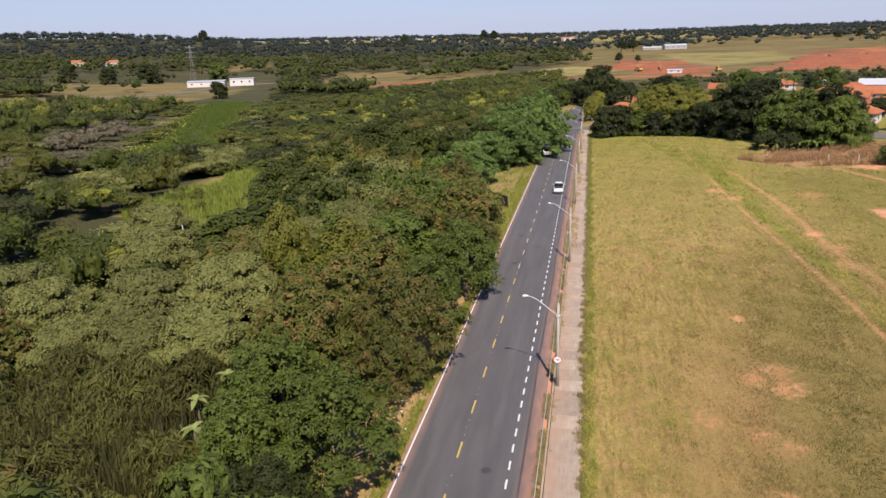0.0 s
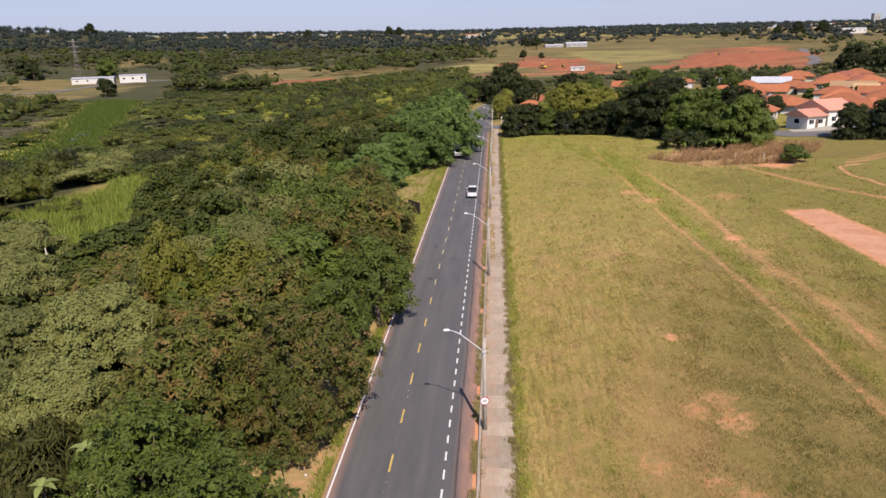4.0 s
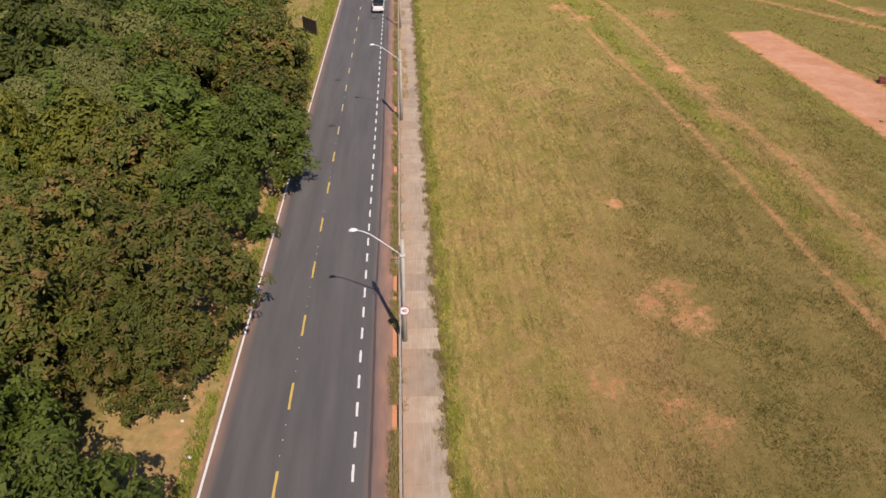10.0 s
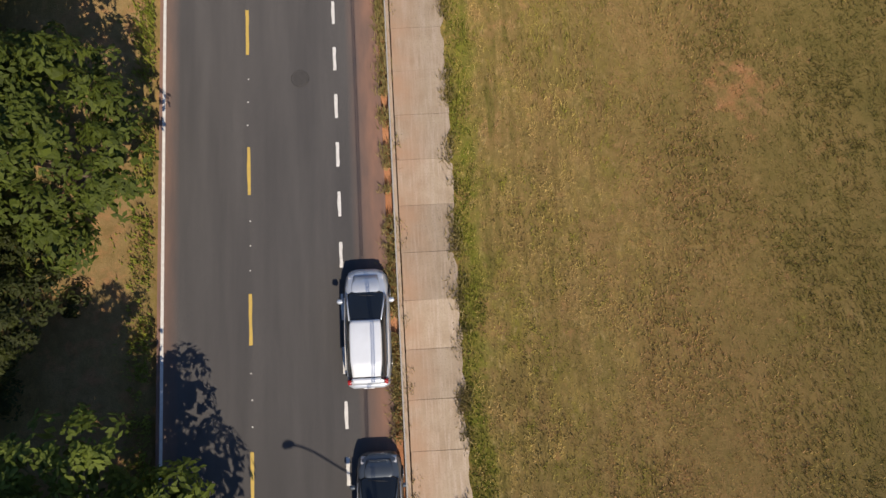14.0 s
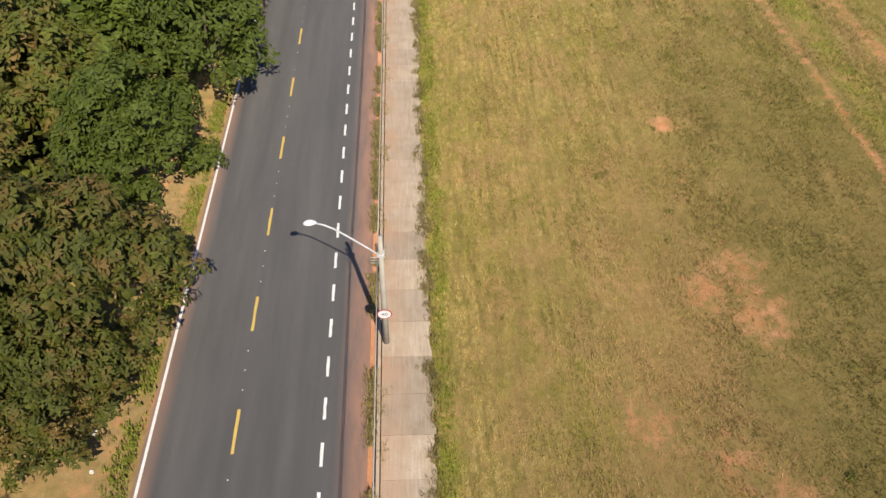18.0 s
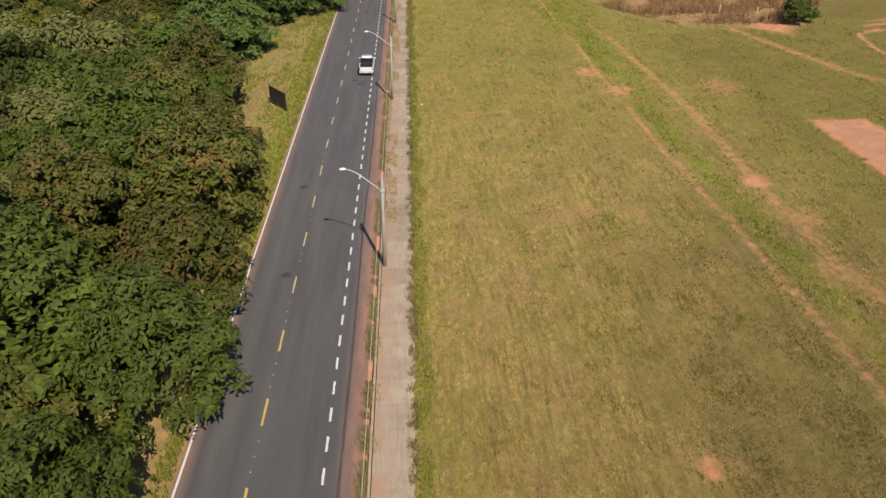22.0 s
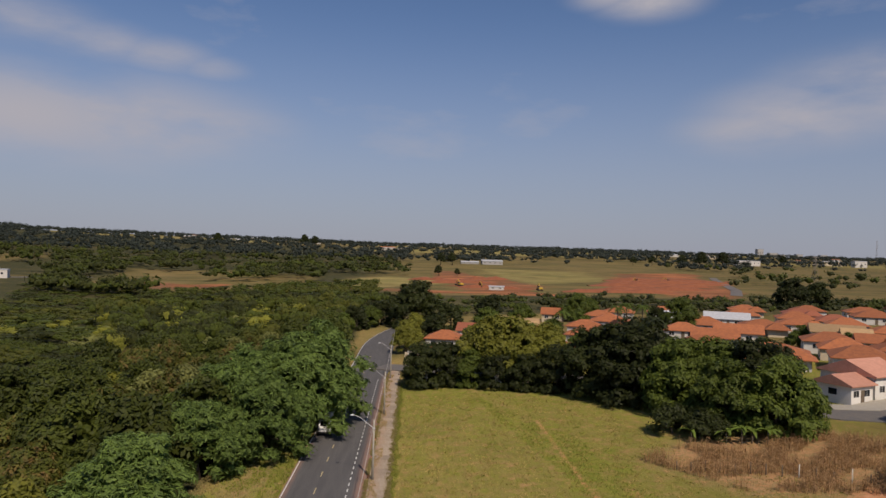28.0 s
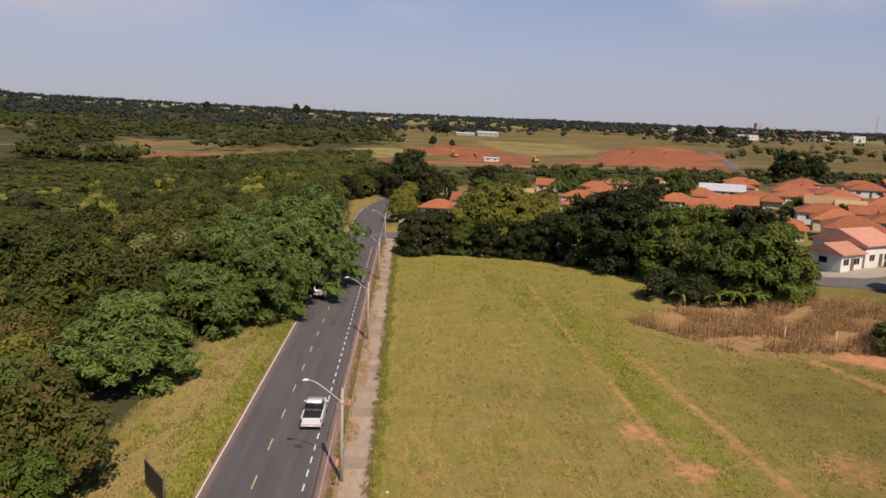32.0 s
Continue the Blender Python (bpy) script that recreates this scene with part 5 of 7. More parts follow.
# ---- vehicles ----
def car_paint(name, colour, metal=0.3):
    def build(nt, p):
        c = blend(nt, noise_fac(nt, 1.5, 4, 0.3, 0.8), colour, tuple(v * 0.88 + 0.02 for v in colour))
        nt.links.new(c, p.inputs["Base Color"])
        p.inputs["Roughness"].default_value, p.inputs["Metallic"].default_value = 0.3, metal
        p.inputs["Coat Weight"].default_value = 0.5
    return mat(name, build)


def glass_nodes(nt, p):
    p.inputs["Base Color"].default_value = (0.012, 0.016, 0.022, 1)
    p.inputs["Roughness"].default_value = 0.06
    p.inputs["Specular IOR Level"].default_value = 0.6


GLASS = mat("dark_car_glass", glass_nodes)
SILVER = car_paint("silver_paint", (0.58, 0.64, 0.71), 0.4)
GRAPHITE = car_paint("graphite_paint", (0.09, 0.11, 0.13), 0.5)
WHITE_PAINT = car_paint("white_car_paint", (0.8, 0.8, 0.8), 0.0)
TYRE = rough_paint("tyre_rubber", (0.02, 0.02, 0.02), (0.04, 0.035, 0.03), 0.9, 9.0, 0.2)
RIM = rough_paint("alloy_rim", (0.5, 0.5, 0.5), (0.4, 0.4, 0.4), 0.35, 6.0, 0.05, 0.8)
LIGHT_GLASS = rough_paint("headlight_lens", (0.7, 0.72, 0.74), (0.6, 0.6, 0.62), 0.15, 6.0, 0.02)
TAIL_RED = rough_paint("tail_light_lens", (0.35, 0.02, 0.02), (0.28, 0.02, 0.02), 0.2, 6.0, 0.02)
# paler than the body: the roof's sunlit sheen is put into its paint
ROOF_SHEEN = car_paint("roof_sheen_paint", (0.74, 0.79, 0.84), 0.15)


def loft(rows, material, parent, name, label=""):
    """A closed shell through stations of (y, half width low, half width high, z low, z high), with rounded shoulders."""
    bm = bmesh.new()
    rings = []
    for y, w0, w1, z0, z1 in rows:
        h = z1 - z0
        prof = [(w0 * 0.96, z0), (w0, z0 + 0.2 * h), (w0 * 0.5 + w1 * 0.5, z0 + 0.62 * h), (w1, z0 + 0.88 * h), (w1 * 0.9, z1 - 0.02 * h), (w1 * 0.55, z1)]
        ring = [(x, y, z) for x, z in prof] + [(-x, y, z) for x, z in prof[::-1]]
        rings.append([bm.verts.new(p) for p in ring])
    n = len(rings[0])
    for a, b in zip(rings, rings[1:]):
        for i in range(n):
            j = (i + 1) % n
            bm.faces.new((a[i], b[i], b[j], a[j]))
    bm.faces.new(rings[0])
    bm.faces.new(rings[-1][::-1])
    bmesh.ops.recalc_face_normals(bm, faces=bm.faces)
    for f in bm.faces:
        f.smooth = True
    return part(name, bm, material, parent, label)


def wheel(parent, x, y, r=0.31):
    side = 1 if x > 0 else -1
    hub = part("wheel", tubes("wheel", [([(x - 0.1, y, r), (x + 0.1, y, r)], [r * 0.3, r * 0.3])], RIM, 12), None, parent)
    bm = bmesh.new()
    bmesh.ops.create_cone(bm, segments=22, radius1=r, radius2=r, depth=0.2, cap_ends=True)
    bmesh.ops.bevel(bm, geom=[e for e in bm.edges if e.is_manifold and abs(e.verts[0].co.z - e.verts[1].co.z) < 1e-6], offset=0.03, segments=2, affect="EDGES")
    bmesh.ops.rotate(bm, cent=(0, 0, 0), matrix=Matrix.Rotation(radians(90), 3, "Y"), verts=bm.verts)
    bmesh.ops.translate(bm, vec=(x, y, r), verts=bm.verts)
    part("tyre", bm, TYRE, hub)
    part("rim", tubes("rim", [([(x + side * 0.09, y, r), (x + side * 0.115, y, r)], [r * 0.62, r * 0.6])], RIM, 16), None, hub)


def windscreen(parent, name, y0, z0, w0, y1, z1, w1):
    """A slanting pane between a low and a high edge."""
    bm = bmesh.new()
    n = 6
    rows = []
    for y, z, w in ((y0, z0, w0), (y1, z1, w1)):
        rows.append([bm.verts.new((w * (2 * i / n - 1), y - 0.10 * (2 * i / n - 1) ** 2 * (1 if y0 > y1 else -1), z)) for i in range(n + 1)])
    for i in range(n):
        bm.faces.new((rows[0][i], rows[0][i + 1], rows[1][i + 1], rows[1][i]))
    bmesh.ops.solidify(bm, geom=bm.faces[:], thickness=0.02)
    return part(name, bm, GLASS, parent, "dark tinted glass")


def estate_car(paint, roof_paint, label):
    car = new("car")
    loft([(-2.18, 0.60, 0.58, 0.40, 0.84), (-2.06, 0.80, 0.74, 0.25, 0.95), (-1.4, 0.88, 0.81, 0.2, 1.0), (0.0, 0.88, 0.81, 0.2, 0.98), (0.95, 0.88, 0.80, 0.2, 0.96),
          (1.5, 0.87, 0.77, 0.22, 0.90), (1.95, 0.80, 0.68, 0.26, 0.78), (2.16, 0.62, 0.52, 0.34, 0.64), (2.22, 0.44, 0.36, 0.4, 0.54)], paint, car, "body")
    loft([(-2.02, 0.66, 0.50, 0.9, 1.0), (-1.84, 0.72, 0.58, 0.9, 1.40), (-1.3, 0.76, 0.62, 0.9, 1.47), (-0.1, 0.76, 0.62, 0.9, 1.48), (0.25, 0.76, 0.61, 0.9, 1.42), (0.75, 0.76, 0.64, 0.9, 1.2), (1.2, 0.74, 0.66, 0.88, 0.985), (1.32, 0.6, 0.5, 0.86, 0.93)], GLASS, car, "window_band", "dark tinted glass")
    loft([(-1.88, 0.52, 0.46, 1.41, 1.46), (-1.3, 0.595, 0.55, 1.43, 1.525), (-0.5, 0.61, 0.565, 1.43, 1.54), (0.05, 0.60, 0.55, 1.42, 1.52), (0.2, 0.57, 0.5, 1.41, 1.485)], roof_paint, car, "roof", "roof panel of the car")
    loft([(-2.1, 0.50, 0.47, 1.35, 1.39), (-1.92, 0.54, 0.51, 1.40, 1.46)], roof_paint, car, "spoiler")
    loft([(-2.3, 0.62, 0.55, 0.38, 0.6), (-2.2, 0.78, 0.70, 0.34, 0.66), (-2.08, 0.84, 0.76, 0.32, 0.68)], paint, car, "bumper")
    loft([(1.0, 0.50, 0.42, 0.93, 0.975), (1.5, 0.56, 0.48, 0.88, 0.925), (1.95, 0.46, 0.38, 0.77, 0.80)], paint, car, "bonnet")
    for s in (-1, 1):
        part("roof_rail", tubes("roof_rail", [([(s * 0.60, -1.75, 1.46), (s * 0.625, -1.2, 1.53), (s * 0.625, -0.2, 1.54), (s * 0.585, 0.18, 1.47)], [0.022] * 4)], BLACK, 6), None, car)
        part("pillar", tubes("pillar", [([(s * 0.71, 1.2, 0.97), (s * 0.665, 0.75, 1.19), (s * 0.59, 0.18, 1.46)], [0.04, 0.035, 0.03])], paint, 6), None, car)
        part("sill", tubes("sill", [([(s * 0.80, -1.6, 1.0), (s * 0.81, 0.0, 0.99), (s * 0.79, 1.1, 0.96)], [0.025] * 3)], LAMP_GREY, 6), None, car, "bright window trim")
        loft([(0.86, 0.05, 0.04, 0.97, 1.0), (0.92, 0.12, 0.10, 0.95, 1.08), (1.04, 0.09, 0.08, 0.96, 1.06)], paint, car, "mirror").location = (s * 0.97, 0, 0)
        loft([(1.66, 0.09, 0.08, 0.70, 0.83), (1.85, 0.13, 0.11, 0.66, 0.80), (2.08, 0.12, 0.09, 0.58, 0.69)], LIGHT_GLASS, car, "headlight").location = (s * 0.56, 0, 0)
        loft([(-2.16, 0.07, 0.06, 0.74, 1.0), (-1.98, 0.09, 0.07, 0.76, 1.06)], TAIL_RED, car, "tail_light").location = (s * 0.68, 0, 0)
        for y in (1.32, -1.35):
            wheel(car, s * 0.79, y)
        part("wiper", tubes("wiper", [([(s * 0.1 - 0.3, 1.2, 0.985), (s * 0.1 + 0.25, 1.12, 1.02)], [0.012, 0.01])], BLACK, 5), None, car)
    part("number_plate", box(bmesh.new(), -0.2, 0.2, -2.325, -2.3, 0.46, 0.58), SIGN_WHITE, car, "plain pale plate")
    return tagged(car, label, "car", "parked cars")


wagon = estate_car(SILVER, ROOF_SHEEN, "silver estate car parked along the kerb")
wagon.matrix_basis = pose(-1.58, 7.3, 0.0, 0, 0, -0.6)
hatch = estate_car(GRAPHITE, GRAPHITE, "dark grey hatchback parked behind the silver car")
hatch.matrix_basis = pose(-1.36, 0.62, 0.0, 0, 0, -0.4)
hatch.scale = (0.98, 0.92, 0.97)


def pickup():
    car = new("pickup_truck")
    loft([(-2.6, 0.80, 0.80, 0.5, 0.98), (-2.5, 0.88, 0.86, 0.42, 1.05), (-0.9, 0.91, 0.87, 0.38, 1.08), (0.0, 0.91, 0.87, 0.36, 1.08), (1.2, 0.91, 0.85, 0.36, 1.08), (2.3, 0.88, 0.78, 0.4, 1.0), (2.62, 0.74, 0.64, 0.46, 0.86)], WHITE_PAINT, car, "body")
    loft([(-0.75, 0.80, 0.64, 1.02, 1.70), (-0.5, 0.81, 0.66, 1.02, 1.76), (0.55, 0.81, 0.66, 1.02, 1.76), (1.35, 0.78, 0.68, 1.02, 1.12)], GLASS, car, "window_band", "dark tinted glass")
    loft([(-0.72, 0.64, 0.58, 1.68, 1.76), (-0.4, 0.67, 0.62, 1.71, 1.81), (0.6, 0.66, 0.6, 1.71, 1.80)], WHITE_PAINT, car, "roof")
    part("bed_cover", box(bmesh.new(), -0.76, 0.76, -2.42, -0.85, 1.075, 1.115, 0.02), BLACK, car, "black load bed cover")
    for s in (-1, 1):
        part("bed_rail", box(bmesh.new(), s * 0.82 - 0.05, s * 0.82 + 0.05, -2.5, -0.8, 1.06, 1.14, 0.02), WHITE_PAINT, car)
        part("tail_light", box(bmesh.new(), s * 0.80 - 0.06, s * 0.80 + 0.06, -2.6, -2.5, 0.72, 1.02, 0.02), TAIL_RED, car)
        part("headlight", box(bmesh.new(), s * 0.62 - 0.14, s * 0.62 + 0.14, 2.45, 2.6, 0.74, 0.88, 0.03), LIGHT_GLASS, car)
        loft([(1.0, 0.11, 0.1, 1.08, 1.25), (1.12, 0.08, 0.07, 1.1, 1.23)], WHITE_PAINT, car, "mirror").location = (s * 0.98, 0, 0)
        for y in (1.6, -1.6):
            wheel(car, s * 0.80, y, 0.38)
    part("tailgate", box(bmesh.new(), -0.74, 0.74, -2.64, -2.58, 0.62, 1.08, 0.02), WHITE_PAINT, car)
    part("bumper", box(bmesh.new(), -0.86, 0.86, -2.74, -2.62, 0.42, 0.6, 0.03), LAMP_GREY, car)
    part("number_plate", box(bmesh.new(), -0.2, 0.2, -2.76, -2.74, 0.46, 0.58), SIGN_WHITE, car, "plain pale plate")
    return tagged(car, "white pickup truck with a black bed cover on the road", "pickup truck")


pickup().matrix_basis = pose(-3.3, 109.0, 0.0, 0, 0, 0.5)


def box_truck():
    car = new("delivery_truck")
    part("cargo_box", box(bmesh.new(), -1.05, 1.05, -2.9, 1.3, 0.85, 3.0, 0.04), WHITE_PAINT, car, "white cargo box")
    loft([(1.35, 0.98, 0.9, 0.5, 2.05), (2.2, 0.98, 0.88, 0.45, 2.1), (2.7, 0.96, 0.84, 0.45, 1.5), (3.15, 0.86, 0.7, 0.45, 1.05)], WHITE_PAINT, car, "cab")
    windscreen(car, "windscreen", 2.82, 1.42, 0.8, 2.3, 2.04, 0.74)
    part("bumper", box(bmesh.new(), -0.92, 0.92, 3.1, 3.26, 0.42, 0.68, 0.04), BLACK, car)
    part("chassis", box(bmesh.new(), -0.5, 0.5, -2.9, 2.6, 0.5, 0.85, 0.02), BLACK, car)
    for s in (-1, 1):
        part("headlight", box(bmesh.new(), s * 0.68 - 0.13, s * 0.68 + 0.13, 3.02, 3.16, 0.76, 0.95, 0.03), LIGHT_GLASS, car)
        part("mirror", box(bmesh.new(), s * 1.12 - 0.07, s * 1.12 + 0.07, 2.5, 2.6, 1.35, 1.7, 0.02), BLACK, car)
        for y in (2.3, -1.7):
            wheel(car, s * 0.88, y, 0.40)
    return tagged(car, "white box van coming out of the tree shade", "van")


box_truck().matrix_basis = pose(-8.1, 154.0, 0.0, 0, 0, 180)


# ---- houses behind the field ----
def tile_mat(name, a, b):
    def build(nt, p):
        c = blend(nt, noise_fac(nt, 1.2, 5), a, b)
        c = blend(nt, noise_fac(nt, 9, 3, 0.45, 0.8), c, tuple(v * 0.6 for v in a))
        info = nt.nodes.new("ShaderNodeObjectInfo")
        hsv = node(nt, "ShaderNodeHueSaturation")
        r = nt.nodes.new("ShaderNodeMapRange")
        r.inputs["To Min"].default_value, r.inputs["To Max"].default_value = 0.82, 1.15
        nt.links.new(info.outputs["Random"], r.inputs["Value"])
        nt.links.new(r.outputs[0], hsv.inputs["Value"])
        nt.links.new(c, hsv.inputs["Color"])
        nt.links.new(hsv.outputs[0], p.inputs["Base Color"])
        p.inputs["Roughness"].default_value = 0.85
        wave = node(nt, "ShaderNodeTexWave", Scale=1.6, Distortion=0.6)
        geo = nt.nodes.new("ShaderNodeNewGeometry")
        nt.links.new(geo.outputs["Position"], wave.inputs["Vector"])
        bump(nt, p, wave.outputs["Fac"], 0.3, 0.04)
    return mat(name, build)


TILES = {"orange": tile_mat("orange_clay_tiles", (0.42, 0.143, 0.052), (0.29, 0.098, 0.042)), "pink": tile_mat("faded_pink_tiles", (0.55, 0.27, 0.19), (0.46, 0.22, 0.15)),
         "tan": tile_mat("tan_tiles", (0.46, 0.30, 0.15), (0.38, 0.24, 0.12)), "rust": tile_mat("dark_rust_tiles", (0.32, 0.10, 0.05), (0.25, 0.085, 0.045)),
         "sheet": tile_mat("grey_roof_sheet", (0.5, 0.52, 0.55), (0.42, 0.43, 0.45))}
PLASTER = {"bright white": rough_paint("fresh_white_plaster", (0.80, 0.78, 0.74), (0.68, 0.65, 0.60), 0.8, 0.7, 0.15), "white": rough_paint("white_plaster", (0.68, 0.65, 0.60), (0.52, 0.48, 0.42), 0.85, 0.7, 0.15), "cream": rough_paint("cream_plaster", (0.62, 0.52, 0.36), (0.5, 0.42, 0.3), 0.85, 0.7, 0.15),
           "grey": rough_paint("grey_plaster", (0.42, 0.41, 0.39), (0.33, 0.31, 0.29), 0.85, 0.7, 0.15), "green": rough_paint("pale_green_plaster", (0.42, 0.55, 0.42), (0.36, 0.46, 0.36), 0.85, 0.7, 0.15)}
FRAME_WHITE = rough_paint("white_window_frame", (0.7, 0.7, 0.68), (0.6, 0.6, 0.58), 0.5, 4.0, 0.05)


def roof_mesh(kind, w, d, z, rise, over=0.55):
    """A hipped or gabled roof with eaves and thickness, ridge along x."""
    a, b = w / 2 + over, d / 2 + over
    inset = min(b, a * 0.8) if kind == "hip" else 0.0
    low = [(-a, -b, z), (a, -b, z), (a, b, z), (-a, b, z)]
    top = [(-a + inset, 0, z + rise), (a - inset, 0, z + rise)]
    v = low + top + [(x, y, q - 0.16) for x, y, q in low]
    f = [(0, 1, 5, 4), (2, 3, 4, 5), (1, 2, 5), (3, 0, 4), (6, 7, 1, 0), (7, 8, 2, 1), (8, 9, 3, 2), (9, 6, 0, 3), (9, 8, 7, 6)]
    return v, f


def house(x, y, w, d, turn, wall="white", tiles="orange", kind="hip", h=2.9, rise=1.9, label="", sink=0.4, wing=False):
    ob = new("house")
    t = 0.2
    bm = bmesh.new()
    for x0, x1, y0, y1 in ((-w / 2, w / 2, -d / 2, -d / 2 + t), (-w / 2, w / 2, d / 2 - t, d / 2), (-w / 2, -w / 2 + t, -d / 2 + t, d / 2 - t), (w / 2 - t, w / 2, -d / 2 + t, d / 2 - t)):
        box(bm, x0, x1, y0, y1, -sink - 1.5, h)
    if kind == "gable":
        for s in (-1, 1):
            g = [bm.verts.new((s * (w / 2 - dx), yy, zz)) for dx in (0.0, t) for yy, zz in ((-d / 2, h), (d / 2, h), (0, h + rise * d / (d + 1.1)))]
            bm.faces.new(g[:3]), bm.faces.new(g[3:][::-1])
            for i in range(3):
                j = (i + 1) % 3
                bm.faces.new((g[i], g[j], g[j + 3], g[i + 3]))
        bmesh.ops.recalc_face_normals(bm, faces=bm.faces)
    walls = part("wall", bm, PLASTER[wall], ob)
    v, f = roof_mesh(kind, w, d, h, rise)
    part("roof", mesh("roof", v, f, TILES[tiles]), None, ob, "clay tile roof" if tiles != "sheet" else "grey sheet roof")
    if wing:
        part("roof", mesh("roof", *[[(q[0] * 0.55 + w * 0.3, q[1] * 0.6 - d * 0.62, q[2] - 0.3) for q in v], f], TILES[tiles]), None, ob)
        part("wall", box(bmesh.new(), w * 0.08, w * 0.52, -d * 0.85, -d * 0.5, -1.5, h - 0.35), PLASTER[wall], ob)
    for n, (px, side) in enumerate(((-w * 0.28, -1), (w * 0.22, -1), (-w * 0.2, 1))):
        yy = side * d / 2
        win = part("window", box(bmesh.new(), px - 0.75, px + 0.75, yy - 0.05, yy + 0.05, 1.0, 2.15), FRAME_WHITE, walls)
        for k in (-1, 1):
            q = box(bmesh.new(), px + k * 0.36 - 0.32, px + k * 0.36 + 0.32, yy + side * 0.03 - 0.03, yy + side * 0.03 + 0.035, 1.08, 2.07)
            me = bpy.data.meshes.new("pane")
            q.to_mesh(me)
            q.free()
            me.materials.append(GLASS)
            pane = new("pane", me)
            pane.parent = ob
            pane.name = "pane"
    for side in (-1, 1):
        xx = side * w / 2
        part("window", box(bmesh.new(), xx - 0.05, xx + 0.05, -0.7, 0.7, 1.1, 2.1), GLASS, walls, "dark window")
    part("door", box(bmesh.new(), w * 0.02 - 0.45, w * 0.02 + 0.45, -d / 2 - 0.06, -d / 2 + 0.02, 0, 2.1), BARK, walls)
    ob.matrix_basis = pose(x, y, lz(x, y) + 0.15, 0, 0, turn)
    return tagged(ob, label or f"single-storey {wall} house with {tiles if tiles != 'sheet' else 'grey sheet'} roof", "house", "houses")


house(75.7, 161.0, 5.7, 6.2, 25, "bright white", "pink", "gable", 2.9, 1.5, "white house with a gabled pink tile roof beside the street")
house(82.2, 166.0, 8.5, 9.5, 25, "bright white", "pink", "gable", 3.7, 2.2, "taller white house with a gabled orange-pink roof")
house(96, 172, 10, 11, 25, "white", "orange", "hip", 3.2, 2.0)
ROWS = [(11, 217, 11, 10, -12, "cream", "orange", "hip"), (40, 214, 10, 9, -20, "white", "orange", "hip"), (39, 248, 11, 10, -15, "cream", "orange", "gable"), (41, 274, 9, 9, -15, "cream", "tan", "gable"),
        (54, 243, 11, 10, -20, "white", "orange", "hip"), (58, 310, 8, 8, -15, "cream", "orange", "gable"), (70, 276, 12, 10, -20, "white", "orange", "hip"), (71, 180, 9, 8, -30, "white", "orange", "hip"),
        (74, 213, 12, 10, -25, "white", "orange", "hip"), (84, 199, 14, 11, -28, "white", "orange", "hip"), (95, 238, 12, 11, -25, "white", "orange", "gable"), (98, 190, 11, 12, -28, "white", "orange", "hip"),
        (112, 258, 12, 11, -22, "cream", "orange", "hip"), (113, 284, 14, 10, -22, "white", "sheet", "gable"), (138, 285, 12, 11, -22, "white", "orange", "hip"), (123, 238, 13, 11, -26, "cream", "tan", "gable"),
        (147, 277, 12, 11, -22, "white", "rust", "hip"), (173, 296, 13, 11, -22, "white", "orange", "hip"), (95, 292, 9, 8, -20, "white", "sheet", "gable"), (108, 217, 12, 10, -26, "white", "orange", "hip"),
        (116, 201, 12, 11, -28, "white", "orange", "hip"), (134, 219, 12, 11, -28, "cream", "orange", "hip"), (152, 246, 13, 11, -26, "white", "orange", "gable"), (160, 222, 13, 11, -28, "white", "rust", "hip"),
        (128, 184, 12, 11, -28, "white", "orange", "hip"), (146, 196, 12, 11, -28, "cream", "orange", "hip"), (190, 262, 13, 11, -24, "white", "orange", "hip"), (168, 258, 12, 10, -24, "white", "tan", "hip"),
        (82, 245, 10, 9, -22, "white", "orange", "hip"), (62, 222, 9, 8, -22, "grey", "orange", "hip"), (27, 236, 10, 9, -15, "white", "orange", "hip"), (24, 262, 10, 9, -12, "white", "rust", "gable"),
        (128, 304, 12, 10, -22, "white", "orange", "hip"), (155, 312, 12, 10, -22, "grey", "rust", "hip"), (185, 318, 14, 10, -22, "white", "orange", "hip"), (210, 300, 13, 11, -22, "cream", "orange", "hip"),
        (215, 335, 14, 11, -20, "white", "orange", "gable"), (84, 312, 11, 9, -18, "white", "orange", "hip"), (236, 320, 14, 11, -20, "white", "orange", "hip")]
ROWS += [(58, 262, 10, 9, -18, "white", "orange", "hip"), (84, 228, 11, 10, -24, "cream", "orange", "gable"), (96, 262, 11, 10, -22, "white", "orange", "hip"), (126, 262, 12, 10, -24, "white", "orange", "hip"),
         (140, 260, 11, 10, -24, "white", "orange", "hip"), (104, 205, 10, 9, -28, "cream", "orange", "hip"), (120, 215, 11, 9, -28, "white", "orange", "gable"), (138, 236, 11, 10, -26, "white", "orange", "hip"),
         (158, 236, 12, 10, -26, "cream", "orange", "hip"), (176, 240, 12, 11, -26, "white", "orange", "hip"), (178, 276, 12, 11, -24, "white", "orange", "gable"), (100, 310, 11, 9, -20, "white", "orange", "hip"),
         (142, 330, 12, 10, -20, "cream", "orange", "hip"), (170, 332, 12, 10, -20, "white", "orange", "hip"), (200, 282, 12, 10, -22, "white", "rust", "hip"), (72, 296, 10, 9, -18, "white", "orange", "hip"), (14, 246, 10, 9, -10, "white", "orange", "hip")]
for n, (x, y, w, d, turn, wall, tiles, kind) in enumerate(ROWS):
    house(x, y, w, d, turn, wall, tiles, kind, 2.5 + 0.1 * (n % 4), 1.9 + 0.2 * (n % 3), wing=n % 3 == 0)


